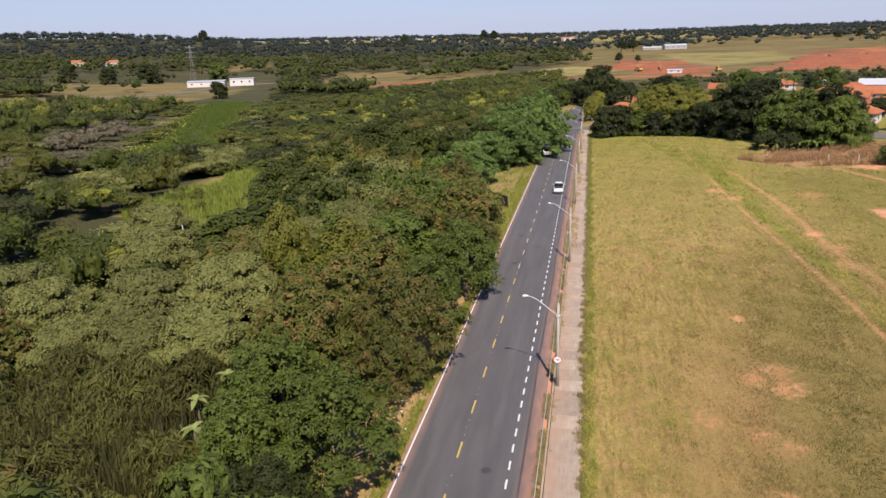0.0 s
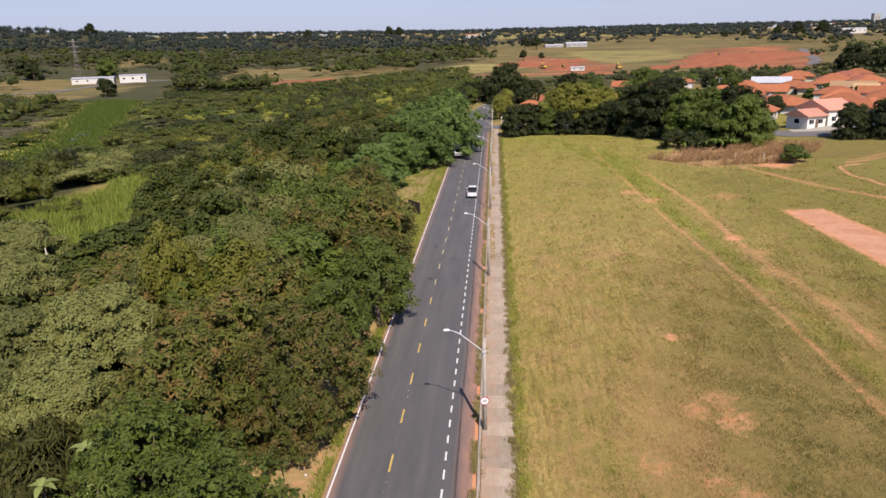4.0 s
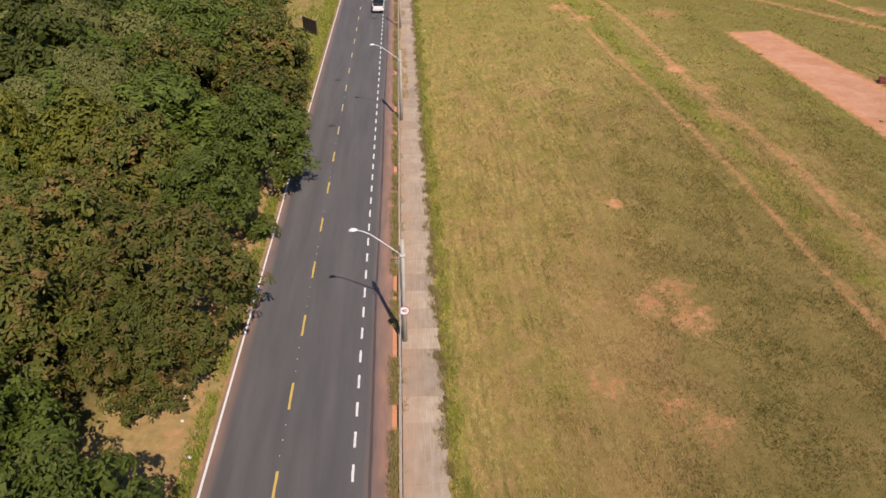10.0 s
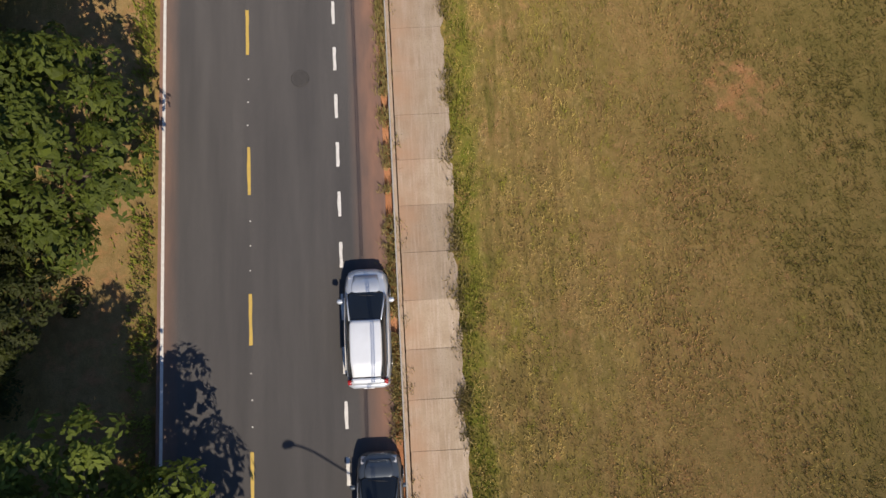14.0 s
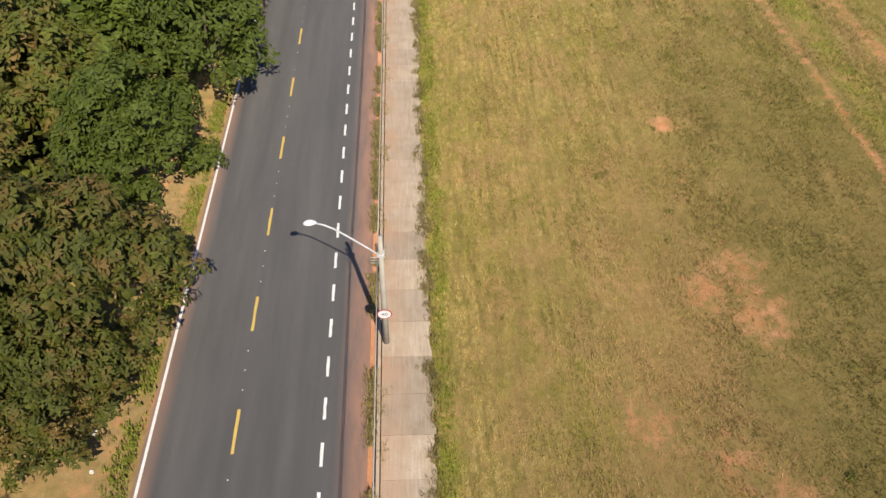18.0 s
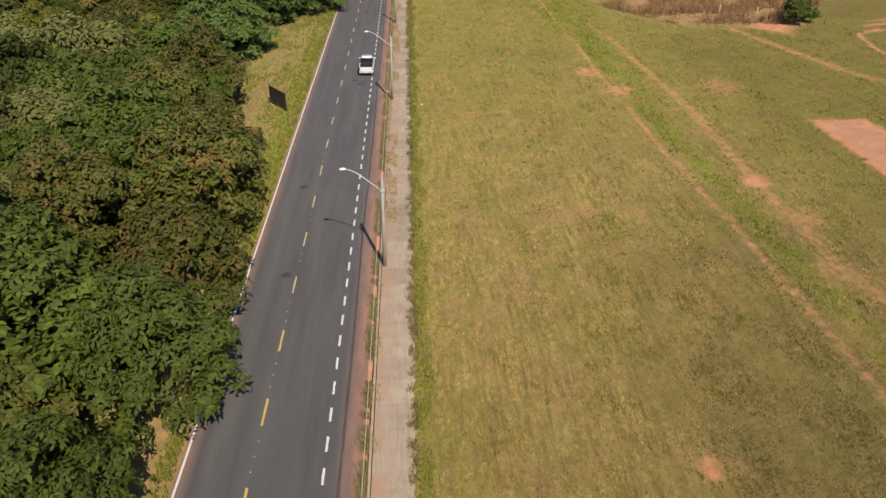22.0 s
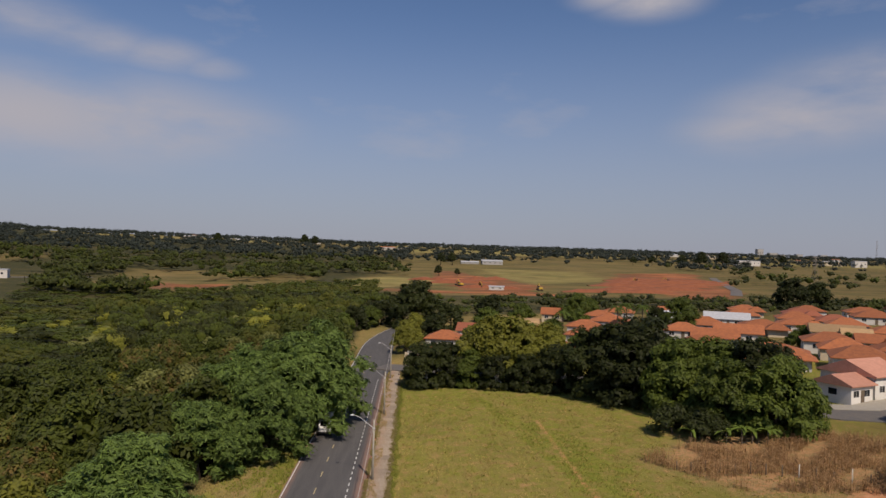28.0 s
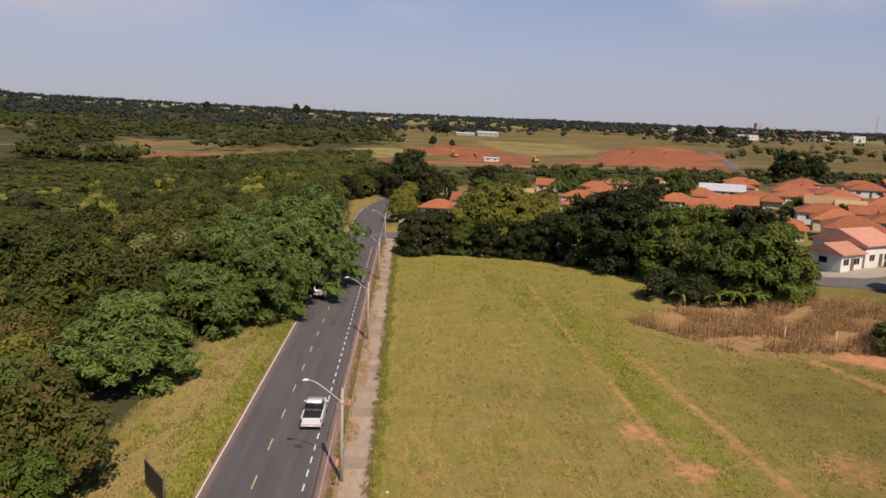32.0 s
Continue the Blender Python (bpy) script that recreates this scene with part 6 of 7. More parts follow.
def garden_wall(name, pts, height, material, label):
    """A plastered boundary wall along points."""
    ob = new(name)
    for (ax, ay), (bx, by) in zip(pts, pts[1:]):
        n = math.hypot(bx - ax, by - ay)
        seg = part("panel", box(bmesh.new(), 0, n, -0.08, 0.08, -1.0, height, 0.01), material, ob)
        seg.matrix_basis = Matrix.LocRotScale((ax, ay, lz(ax, ay)), Euler((0, 0, math.atan2(by - ay, bx - ax))), None)
        cap = part("coping", box(bmesh.new(), -0.02, n + 0.02, -0.12, 0.12, height, height + 0.06), CONCRETE, ob)
        cap.matrix_basis = seg.matrix_basis
    return tagged(ob, label, "wall")


garden_wall("garden_wall", [(86.0, 160.5), (96, 155.5), (114, 148)], 2.3, PLASTER["bright white"], "white plastered garden wall along the side street")
garden_wall("garden_wall", [(86.0, 160.7), (88.5, 166)], 2.3, PLASTER["bright white"], "white plastered wall beside the driveway")
garden_wall("gate_wall", [(2.8, 222.5), (6.6, 222.5), (12, 220)], 2.4, PLASTER["cream"], "cream gate wall at the street corner")


def gate_house():
    ob = new("gate_post")
    part("pillar", box(bmesh.new(), -0.4, 0.4, -0.4, 0.4, -0.5, 3.0, 0.03), PLASTER["white"], ob)
    part("cap", box(bmesh.new(), -0.52, 0.52, -0.52, 0.52, 3.0, 3.16, 0.03), CONCRETE, ob)
    ob.matrix_basis = pose(4.0, 218.5, lz(4, 218.5), 0, 0, 10)
    tagged(ob, "white square gate pillar with concrete cap", "gate post")


gate_house()


def driveway():
    """Pale concrete forecourt that ramps from the street to the white house."""
    rim = [(70.6, 158.4), (70.2, 154.6), (76, 152.6), (87, 156.6), (85.6, 160.4), (79.4, 159.2), (74.6, 156.9)]
    n = len(rim)
    v = [(x, y, lz(x, y) + 0.22) for x, y in rim] + [(x, y, lz(x, y) - 0.3) for x, y in rim]
    me = mesh("driveway", v, [tuple(range(n))[::-1]] + [(i, (i + 1) % n, n + (i + 1) % n, n + i) for i in range(n)], CONCRETE)
    tagged(new("driveway", me), "pale concrete driveway in front of the white house", "driveway", kind="structure")


driveway()

# ---- garden plot: dry maize, fence posts ----
STALK = leaf_mat("dry_maize", (0.21, 0.12, 0.05), (0.42, 0.265, 0.13))


def quick(name, V, counts, material):
    """A mesh of separate faces: V is rows of points, counts the points of each face, all alike."""
    me = bpy.data.meshes.new(name)
    n = len(V)
    me.vertices.add(n), me.loops.add(n), me.polygons.add(n // counts)
    me.vertices.foreach_set("co", np.ascontiguousarray(V, np.float32).ravel())
    me.loops.foreach_set("vertex_index", np.arange(n, dtype=np.int32))
    me.polygons.foreach_set("loop_start", np.arange(0, n, counts, dtype=np.int32))
    me.update(calc_edges=True)
    me.materials.append(material)
    return me


def maize():
    rng = np.random.default_rng(8)
    out = []
    for _ in range(12000):
        x, y = rng.uniform(33, 68), rng.uniform(116, 147)
        front = np.interp(x, [33, 40.6, 55, 62, 68], [133.5, 121.5, 118, 124, 133])
        back = np.interp(x, [33, 41, 48, 60, 66], [135, 140, 140, 145.5, 136])
        if not (front + 0.5 < y < back) or noise.noise(Vector((x * 0.22, y * 0.22, 0))) < -0.18 + 0.015 * (50 - x) * (x < 50):
            continue
        z, h = lz(x, y), rng.uniform(0.8, 1.9)
        a = rng.uniform(0, 6.28)
        lean = np.array([math.cos(a), math.sin(a), 0]) * rng.uniform(0, 0.3)
        side = np.array([-math.sin(a), math.cos(a), 0]) * 0.035
        b = np.array([x, y, z])
        t = b + lean + (0, 0, h)
        out += [b - side, b + side, t]
        for k in range(2):
            m = b + (t - b) * rng.uniform(0.4, 0.9)
            q = rng.uniform(0, 6.28)
            d = np.array([math.cos(q), math.sin(q), -0.4]) * rng.uniform(0.35, 0.7)
            out += [m - side * 1.6, m + side * 1.6, m + d]
    tagged(new("dry_maize", quick("dry_maize", np.array(out), 3, STALK)), "dry brown maize stalks in the garden plot", "crop", kind="stuff")


maize()
POST_WHITE = rough_paint("weathered_white_wood", (0.66, 0.62, 0.54), (0.45, 0.4, 0.33), 0.9, 6.0, 0.4)
rnd = random.Random(4)
for n in range(17):
    f = n / 16
    x, y = 36 + 24 * f, 130.5 - 12.6 * f + 1.5 * math.sin(f * 3)
    white = n in (8, 11, 14, 15)
    hgt = 1.55 if white else rnd.uniform(1.0, 1.4)
    ob = new("fence_post", tubes("fence_post", [([(0, 0, -0.3), (rnd.uniform(-0.05, 0.05), rnd.uniform(-0.05, 0.05), hgt)], [0.07, 0.055])], POST_WHITE if white else BARK, 7))
    ob.location = (x, y, lz(x, y))
    tagged(ob, "pale weathered fence post at the garden plot" if white else "grey-brown wooden fence post at the garden plot", "fence post", "fence posts")


# ---- broad-leaved plants ----
PALE_LEAF = leaf_mat("pale_broad_leaves", (0.14, 0.18, 0.045), (0.30, 0.35, 0.11))
BANANA_LEAF = leaf_mat("banana_leaves", (0.060, 0.105, 0.016), (0.20, 0.27, 0.05))


def broad_plant(x, y, stem, leaf, width, count, material, label, name, seed):
    """A stem with long folded leaves that arch outwards."""
    rng = random.Random(seed)
    ob = new(name)
    part("stem", tubes("stem", [([(0, 0, -0.2), (0.05, 0, stem * 0.5), (0, 0.04, stem)], [0.1, 0.085, 0.06])], BARK, 7), None, ob)
    for k in range(count):
        a = 2.4 * k + rng.uniform(-0.4, 0.4)
        rise = rng.uniform(0.5, 1.1)
        verts, faces, n = [], [], 7
        for i in range(n):
            u = i / (n - 1)
            q = leaf * u * math.cos(rise * (1 - 0.5 * u))
            h = stem + leaf * (math.sin(rise) * u - 0.75 * u * u)
            w = width * math.sin(math.pi * (0.12 + 0.86 * u)) * 0.5
            for side, dz in ((-1, 0.25 * w), (0, 0.0), (1, 0.25 * w)):
                verts.append((q * math.cos(a) - side * w * math.sin(a), q * math.sin(a) + side * w * math.cos(a), h + dz))
        for i in range(n - 1):
            for j in range(2):
                b = 3 * i + j
                faces.append((b, b + 1, b + 4, b + 3))
        part("leaf", mesh("leaf", verts, faces, material, True), None, ob)
    ob.matrix_basis = pose(x, y, lz(x, y))
    return tagged(ob, label, "plant", name.replace("_", " ") + "s")


for i, (x, y, stem) in enumerate(((-23.9, 21.1, 4.6), (-21.3, 17.8, 4.4), (-18.9, 13.2, 4.4), (-24.6, 18.0, 4.2), (-22.4, 14.0, 4.3))):
    broad_plant(x, y, stem, 1.05, 0.42, 7, PALE_LEAF, "pale broad-leaved plant above the dark cane", "pale_plant", i)
for i, (x, y, stem) in enumerate(((46.2, 139.8, 1.6), (48.0, 139.2, 2.0), (49.6, 139.6, 1.5), (51.2, 138.6, 1.8), (42.2, 141.6, 1.4))):
    broad_plant(x, y, stem, 2.0, 0.55, 9, BANANA_LEAF, "green banana plant beside the dry maize", "banana_plant", i + 20)

# ---- palms ----
def palm(x, y, h):
    ob = new("palm_tree")
    part("trunk", tubes("trunk", [([(0, 0, -0.3), (0.1, 0, h * 0.5), (0, 0.1, h)], [0.22, 0.17, 0.15])], BARK, 8), None, ob)
    rng = np.random.default_rng(int(x * 7))
    out = []
    for k in range(16):
        a, lift = k * 2.4, rng.uniform(0.2, 1.0)
        d, s = np.array([math.cos(a), math.sin(a), 0]), np.array([-math.sin(a), math.cos(a), 0])
        spine = [np.array([0, 0.1, h]) + d * 3.2 * t + np.array([0, 0, lift * 2.4 * t - 3.0 * t * t]) for t in np.linspace(0, 1, 9)]
        for i, (p, q) in enumerate(zip(spine, spine[1:])):
            for sg in (-1, 1):
                tip = (p + q) / 2 + s * sg * 0.75 * math.sin(0.5 + i * 0.32) + d * 0.3 - np.array([0, 0, 0.25])
                out += [p, q, tip]
    part("crown", quick("crown", np.array(out), 3, LEAF["fresh"]), None, ob)
    ob.matrix_basis = pose(x, y, lz(x, y))
    tagged(ob, "tall palm with drooping fronds among the houses", "palm tree", "palms")


for x, y, h in ((51, 262, 7.5), (67, 258, 8.5), (71, 262, 9.0), (75, 259, 8.5), (36, 232, 7.0)):
    palm(x, y, h)

# ---- far buildings, masts and works ----
def shed(x, y, w, d, h, turn, wall, tiles, label, rise=1.5, name="warehouse"):
    ob = new(name)
    walls = part("wall", box(bmesh.new(), -w / 2, w / 2, -d / 2, d / 2, -4, h), PLASTER[wall], ob)
    v, f = roof_mesh("gable", w, d, h, rise, 0.4)
    part("roof", mesh("roof", v, f, TILES[tiles]), None, ob)
    n = max(2, int(w / 7))
    for k in range(n):
        px = -w / 2 + w * (k + 0.5) / n
        part("window", box(bmesh.new(), px - 0.8, px + 0.8, -d / 2 - 0.12, -d / 2 + 0.02, h * 0.45, h * 0.66), GLASS, walls)
    ob.matrix_basis = pose(x, y, lz(x, y), 0, 0, turn)
    return tagged(ob, label, "building", "far buildings")


shed(112, 985, 28, 14, 4.5, 3, "grey", "sheet", "long grey-white warehouse with grey roof behind the fields", 2)
shed(82, 985, 24, 10, 2.5, 3, "grey", "sheet", "low cream shed beside the warehouse", 1.5)
shed(62, 520, 10, 3, 2.4, -6, "white", "sheet", "white site cabin at the earthworks", 0.5, "site_cabin")
shed(-356, 596, 34, 16, 4.5, 22, "white", "sheet", "white two-storey building beside the far road", 1.2)
shed(-325, 607, 22, 14, 6.5, 22, "white", "sheet", "white block with flat roof beside the far road", 0.4)
shed(-372, 615, 14, 8, 3.0, 22, "grey", "sheet", "low grey annex beside the far road", 0.8)
shed(-716, 881, 24, 12, 5, 30, "cream", "orange", "low farmhouse with orange roof on the far bank", 3, "farmhouse")
shed(-664, 874, 26, 12, 5, 30, "white", "orange", "white farm building with orange roof on the far bank", 3, "farmhouse")
shed(640, 1340, 46, 20, 9, 0, "white", "sheet", "white modern building on the ridge", 0.6)
shed(905, 1500, 40, 20, 9, 0, "cream", "sheet", "cream building on the ridge", 1.0)
shed(935, 1450, 26, 14, 13, 0, "white", "sheet", "white block on the ridge", 0.6)
for x, y, w, h in ((1430, 2831, 24, 34), (1500, 2860, 34, 20), (1600, 2840, 26, 18), (1740, 2900, 30, 18), (1545, 2870, 20, 14)):
    shed(x, y, w, 22, h, 0, "grey", "sheet", "grey tower block on the skyline", 0.5, "tower_block")
rnd = random.Random(77)
for n in range(17):
    y = rnd.uniform(1500, 2400)
    x = y * rnd.choice((rnd.uniform(-0.35, 0.05), rnd.uniform(0.35, 0.62)))
    shed(x, y, rnd.uniform(14, 40), rnd.uniform(9, 14), rnd.uniform(4, 8), rnd.uniform(-20, 20), rnd.choice(("white", "white", "cream")), rnd.choice(("sheet", "orange", "sheet")), "small pale building on the far slope", 1.5, "far_house")


GALVANISED = rough_paint("dull_galvanised_steel", (0.26, 0.235, 0.21), (0.19, 0.16, 0.14), 0.6, 1.0, 0.1)


def pylon(x, y, h, label):
    ob = new("lattice_mast")
    bars = []
    for sx, sy in ((-1, -1), (1, -1), (1, 1), (-1, 1)):
        bars.append(([(sx * 3.2, sy * 3.2, -1), (sx * 1.0, sy * 1.0, h * 0.6), (sx * 0.5, sy * 0.5, h)], [0.15, 0.12, 0.09]))
    part("frame", tubes("frame", bars, GALVANISED, 4), None, ob)
    rungs = []
    for k in range(9):
        z0, z1 = h * k / 9, h * (k + 1) / 9
        w0, w1 = (np.interp(z, [0, h * 0.6, h], [3.2, 1.0, 0.5]) for z in (z0, z1))
        for s in (-1, 1):
            rungs += [([(-w0, s * w0, z0), (w1, s * w1, z1)], [0.07, 0.07]), ([(w0, s * w0, z0), (-w1, s * w1, z1)], [0.07, 0.07])]
    part("bracing", tubes("bracing", rungs, GALVANISED, 4), None, ob)
    for z in (h * 0.7, h * 0.82, h * 0.94):
        part("crossarm", box(bmesh.new(), -4.5, 4.5, -0.2, 0.2, z, z + 0.4), GALVANISED, ob)
    ob.matrix_basis = pose(x, y, lz(x, y), 0, 0, 20)
    tagged(ob, label, "mast", "masts")


pylon(-372, 600, 38, "grey lattice power mast beside the far road")
pylon(1180, 1750, 62, "thin lattice mast on the skyline")
pylon(400, 712, 30, "lattice mast behind the houses")


# ---- skyline trees, one by one ----
KINDS["tall"] = (tree_kind(31, 7.0, 17.0, "dark", 22, 3, 1.3, clump=0.36, base=0.35, thick=0.5), "tall dark tree on the skyline")
for x, y, s in ((440, 1150, 1.15), (465, 1135, 1.5), (530, 1200, 1.5), (395, 1160, 0.9), (-216, 1470, 1.5), (-196, 1475, 1.4), (-345, 1300, 1.3), (-760, 1300, 1.6), (560, 1260, 0.9), (360, 1150, 0.8), (745, 1400, 1.2), (55, 930, 0.95), (40, 925, 0.9), (30, 720, 0.6), (48, 718, 0.45)):
    plant("tall", x, y, s, x)

# ---- manholes and earth movers ----
IRON = rough_paint("cast_iron", (0.05, 0.048, 0.046), (0.075, 0.07, 0.065), 0.7, 8.0, 0.4)
for x, y in ((-4.0, 17.7), (-7.3, 76.5), (-3.9, 103.5), (-6.9, 63.0)):
    ob = tagged(new("manhole_cover"), "round cast-iron manhole cover set in the asphalt", "manhole cover", "manhole covers")
    bm = bmesh.new()
    bmesh.ops.create_cone(bm, segments=24, radius1=0.31, radius2=0.3, depth=0.012, cap_ends=True)
    part("lid", bm, IRON, ob)
    part("ring", tubes("ring", [([(0.36 * math.cos(a), 0.36 * math.sin(a), 0) for a in np.linspace(0, 2 * math.pi, 25)], [0.018] * 25)], IRON, 5), None, ob)
    ob.location = (x, y, 0.004)
DIGGER = rough_paint("yellow_machine_paint", (0.62, 0.40, 0.05), (0.45, 0.28, 0.06), 0.5, 2.0, 0.1)


def excavator(x, y, turn):
    ob = new("excavator")
    for s in (-1, 1):
        part("track", box(bmesh.new(), s * 1.3 - 0.3, s * 1.3 + 0.3, -2.2, 2.2, 0, 0.95, 0.2), BLACK, ob)
    part("body", box(bmesh.new(), -1.4, 1.4, -2.2, 1.0, 1.0, 2.3, 0.15), DIGGER, ob)
    part("cab", box(bmesh.new(), -1.35, -0.1, 0.2, 1.9, 1.05, 3.1, 0.12), GLASS, ob)
    part("arm", tubes("arm", [([(0.4, 1.0, 1.8), (0.4, 3.6, 4.6), (0.4, 5.8, 3.6), (0.4, 6.6, 1.2)], [0.35, 0.3, 0.24, 0.2])], DIGGER, 6), None, ob)
    part("bucket", box(bmesh.new(), -0.2, 1.0, 6.1, 7.1, 0.3, 1.3, 0.15), BLACK, ob)
    ob.matrix_basis = pose(x, y, lz(x, y), 0, 0, turn)
    tagged(ob, "yellow excavator working on the red earth", "excavator", "earth movers")


for x, y, turn in ((40, 560, 30), (52, 545, 200), (250, 700, 80), (215, 690, 140), (92, 520, 10)):
    excavator(x, y, turn)

# ---- litter and the abandoned trunk ----
RAG = rough_paint("white_plastic_rag", (0.75, 0.75, 0.72), (0.6, 0.58, 0.52), 0.6, 9.0, 0.3)
MAROON = rough_paint("maroon_cloth", (0.17, 0.04, 0.04), (0.11, 0.03, 0.03), 0.8, 5.0, 0.3)
rnd = random.Random(14)
for n, (x, y, s) in enumerate(((-11.9, 26.0, 0.26), (-10.55, 21.9, 0.2), (-13.2, 25.6, 0.24), (-11.5, 24.3, 0.16), (-12.8, 74, 0.4), (-15, 88, 0.4), (3.4, 96.5, 0.22), (-0.55, 11.0, 0.1))):
    bm = bmesh.new()
    bmesh.ops.create_icosphere(bm, subdivisions=2, radius=s * 0.55)
    for v in bm.verts:
        v.co *= 1 + rnd.uniform(-0.45, 0.4)
        v.co.z *= 0.35
    me = bpy.data.meshes.new("litter")
    bm.to_mesh(me)
    bm.free()
    me.materials.append(RAG)
    ob = tagged(new("litter", me), "crumpled white plastic litter on bare earth", "litter", "litter")
    ob.location = (x, y, lz(x, y) + s * 0.12)
sofa = tagged(new("discarded_sofa"), "maroon discarded sofa lying beside the bare strip", "sofa")
part("seat", box(bmesh.new(), -0.9, 0.9, -0.4, 0.4, 0.0, 0.45, 0.06), MAROON, sofa)
part("backrest", box(bmesh.new(), -0.9, 0.9, 0.3, 0.55, 0.0, 0.75, 0.06), MAROON, sofa)
sofa.matrix_basis = pose(49.6, 64.5, lz(49.6, 64.5), 0, 0, -20) @ Matrix.Scale(0.75, 4)
dead = new("dead_trunk", tubes("dead_trunk", [([(0, 0, -0.5), (-0.15, 0, 3.5), (-0.35, 0.1, 6.2), (-0.5, 0.1, 8.4)], [0.2, 0.16, 0.12, 0.05]), ([(-0.3, 0.1, 5.8), (-0.8, 0.2, 7.0)], [0.08, 0.03])], POST_WHITE, 7))
dead.location = (-49, 57, lz(-49, 57))
tagged(dead, "pale bare trunk of a dead tree in the wood", "dead tree")


# ---- banks of the earthworks ----
def earth_bank(x, y, length, height, turn, seed):
    """A long heap of dug earth with an uneven ridge."""
    rng = random.Random(seed)
    verts, faces, n = [], [], 14
    for i in range(n + 1):
        u = length * (i / n - 0.5)
        h = height * rng.uniform(0.55, 1.1) * min(1, 4 * min(i, n - i) / n + 0.05)
        for v, w in ((-2.6, -0.5), (-0.8, h * 0.85), (0.7, h), (2.6, -0.5)):
            verts.append((u, v * height * 0.7 + rng.uniform(-0.4, 0.4), w))
    for i in range(n):
        for k in range(3):
            a = 4 * i + k
            faces.append((a, a + 4, a + 5, a + 1))
    ob = new("earth_bank", mesh("earth_bank", verts, faces, EARTH))
    ob.matrix_basis = pose(x, y, lz(x, y), 0, 0, turn)
    tagged(ob, "long bank of freshly dug red earth", "earth bank", "banks of the earthworks")


EARTH = rough_paint("dug_red_earth", (0.28, 0.095, 0.042), (0.19, 0.062, 0.03), 0.95, 0.3, 0.6)
for i, (x, y, length, height, turn) in enumerate(((150, 520, 90, 3.0, 8), (190, 560, 110, 3.2, 14), (205, 610, 120, 3.4, 10), (235, 660, 130, 3.6, 6), (255, 715, 140, 4.0, 12), (60, 540, 46, 2.6, -10), (45, 600, 60, 3.0, 5), (70, 660, 50, 3.2, 20), (20, 640, 40, 3.0, -15), (290, 690, 70, 3.4, 30))):
    earth_bank(x, y, length, height, turn, i)


# ---- pools of the stream ----
def pool(x, y, length, width, turn):
    rng = random.Random(int(y))
    rim = [(length * math.cos(a) * rng.uniform(0.7, 1.1), width * math.sin(a) * rng.uniform(0.7, 1.1)) for a in np.arange(0, 6.28, 0.35)]
    ob = new("stream_pool", mesh("stream_pool", [(a, b, 0) for a, b in rim], [tuple(range(len(rim)))], WATER))
    ob.matrix_basis = pose(x, y, lz(x, y) + 0.35, 0, 0, turn)
    tagged(ob, "pale still pool of the stream in the meadow", "water", kind="structure")


WATER = mat("still_water", lambda nt, p: (nt.links.new(blend(nt, noise_fac(nt, 0.4, 4), (0.10, 0.10, 0.08), (0.16, 0.15, 0.12)), p.inputs["Base Color"]), bump(nt, p, noise_fac(nt, 3, 3, 0, 1), 0.05, 0.02)))
WATER.node_tree.nodes["Principled BSDF"].inputs["Roughness"].default_value = 0.08
pool(-162, 250, 9, 3.0, 116)
pool(-172, 270, 7, 2.4, 115)
pool(-156, 234, 4, 1.8, 110)
pool(-76, 757, 26, 7.0, 5)
pool(-129, 629, 16, 3.0, 5)


# ---- grass ----
def field_blades(nt, p):
    """Mown blades: straw in most places, green or rusty in patches and clumps, each blade its own shade."""
    geo = nt.nodes.new("ShaderNodeNewGeometry")
    straw = blend(nt, geo.outputs["Random Per Island"], (0.40, 0.29, 0.090), (0.60, 0.445, 0.165))
    green = blend(nt, geo.outputs["Random Per Island"], (0.150, 0.158, 0.024), (0.30, 0.285, 0.046))
    rust = blend(nt, geo.outputs["Random Per Island"], (0.31, 0.19, 0.085), (0.48, 0.31, 0.155))
    c = blend(nt, noise_fac(nt, 0.16, 8, 0.43, 0.57, stretch=(1.3, 0.75, 1), rough=0.68), straw, green)
    c = blend(nt, noise_fac(nt, 0.30, 7, 0.50, 0.62, stretch=(1.2, 0.7, 1), rough=0.65), c, rust)
    c = blend(nt, noise_fac(nt, 0.9, 3, 0.45, 0.75, stretch=(1.3, 0.035, 1)), c, straw)
    c = blend(nt, noise_fac(nt, 1.5, 6, 0.50, 0.60, stretch=(1.3, 0.65, 1), rough=0.7), c, green)
    c = blend(nt, noise_fac(nt, 2.9, 5, 0.53, 0.63, stretch=(1.3, 0.65, 1), rough=0.7), c, (0.17, 0.145, 0.04))
    c = blend(nt, noise_fac(nt, 1.5, 6, 0.49, 0.62, stretch=(1.7, 0.22, 1), rough=0.68), c, blend(nt, noise_fac(nt, 0.2, 3, 0.42, 0.58), (0.15, 0.14, 0.032), (0.24, 0.165, 0.065)))
    nt.links.new(c, p.inputs["Base Color"])
    p.inputs["Roughness"].default_value, p.inputs["Specular IOR Level"].default_value = 0.8, 0.1
    p.inputs["Diffuse Roughness"].default_value = 1.0


GRASS = mat("field_grass", field_blades)
GRASS_LUSH = leaf_mat("green_grass", (0.115, 0.15, 0.02), (0.29, 0.31, 0.05))
GRASS_EDGE = leaf_mat("edge_grass_blades", (0.095, 0.12, 0.018), (0.29, 0.30, 0.05))
STRAW = leaf_mat("dry_straw", (0.26, 0.20, 0.095), (0.50, 0.38, 0.20))
GRASS_RUST = leaf_mat("rusty_field_grass", (0.24, 0.14, 0.060), (0.50, 0.31, 0.145))
GRASS_DARK = leaf_mat("dark_field_grass", (0.10, 0.098, 0.022), (0.245, 0.205, 0.052))
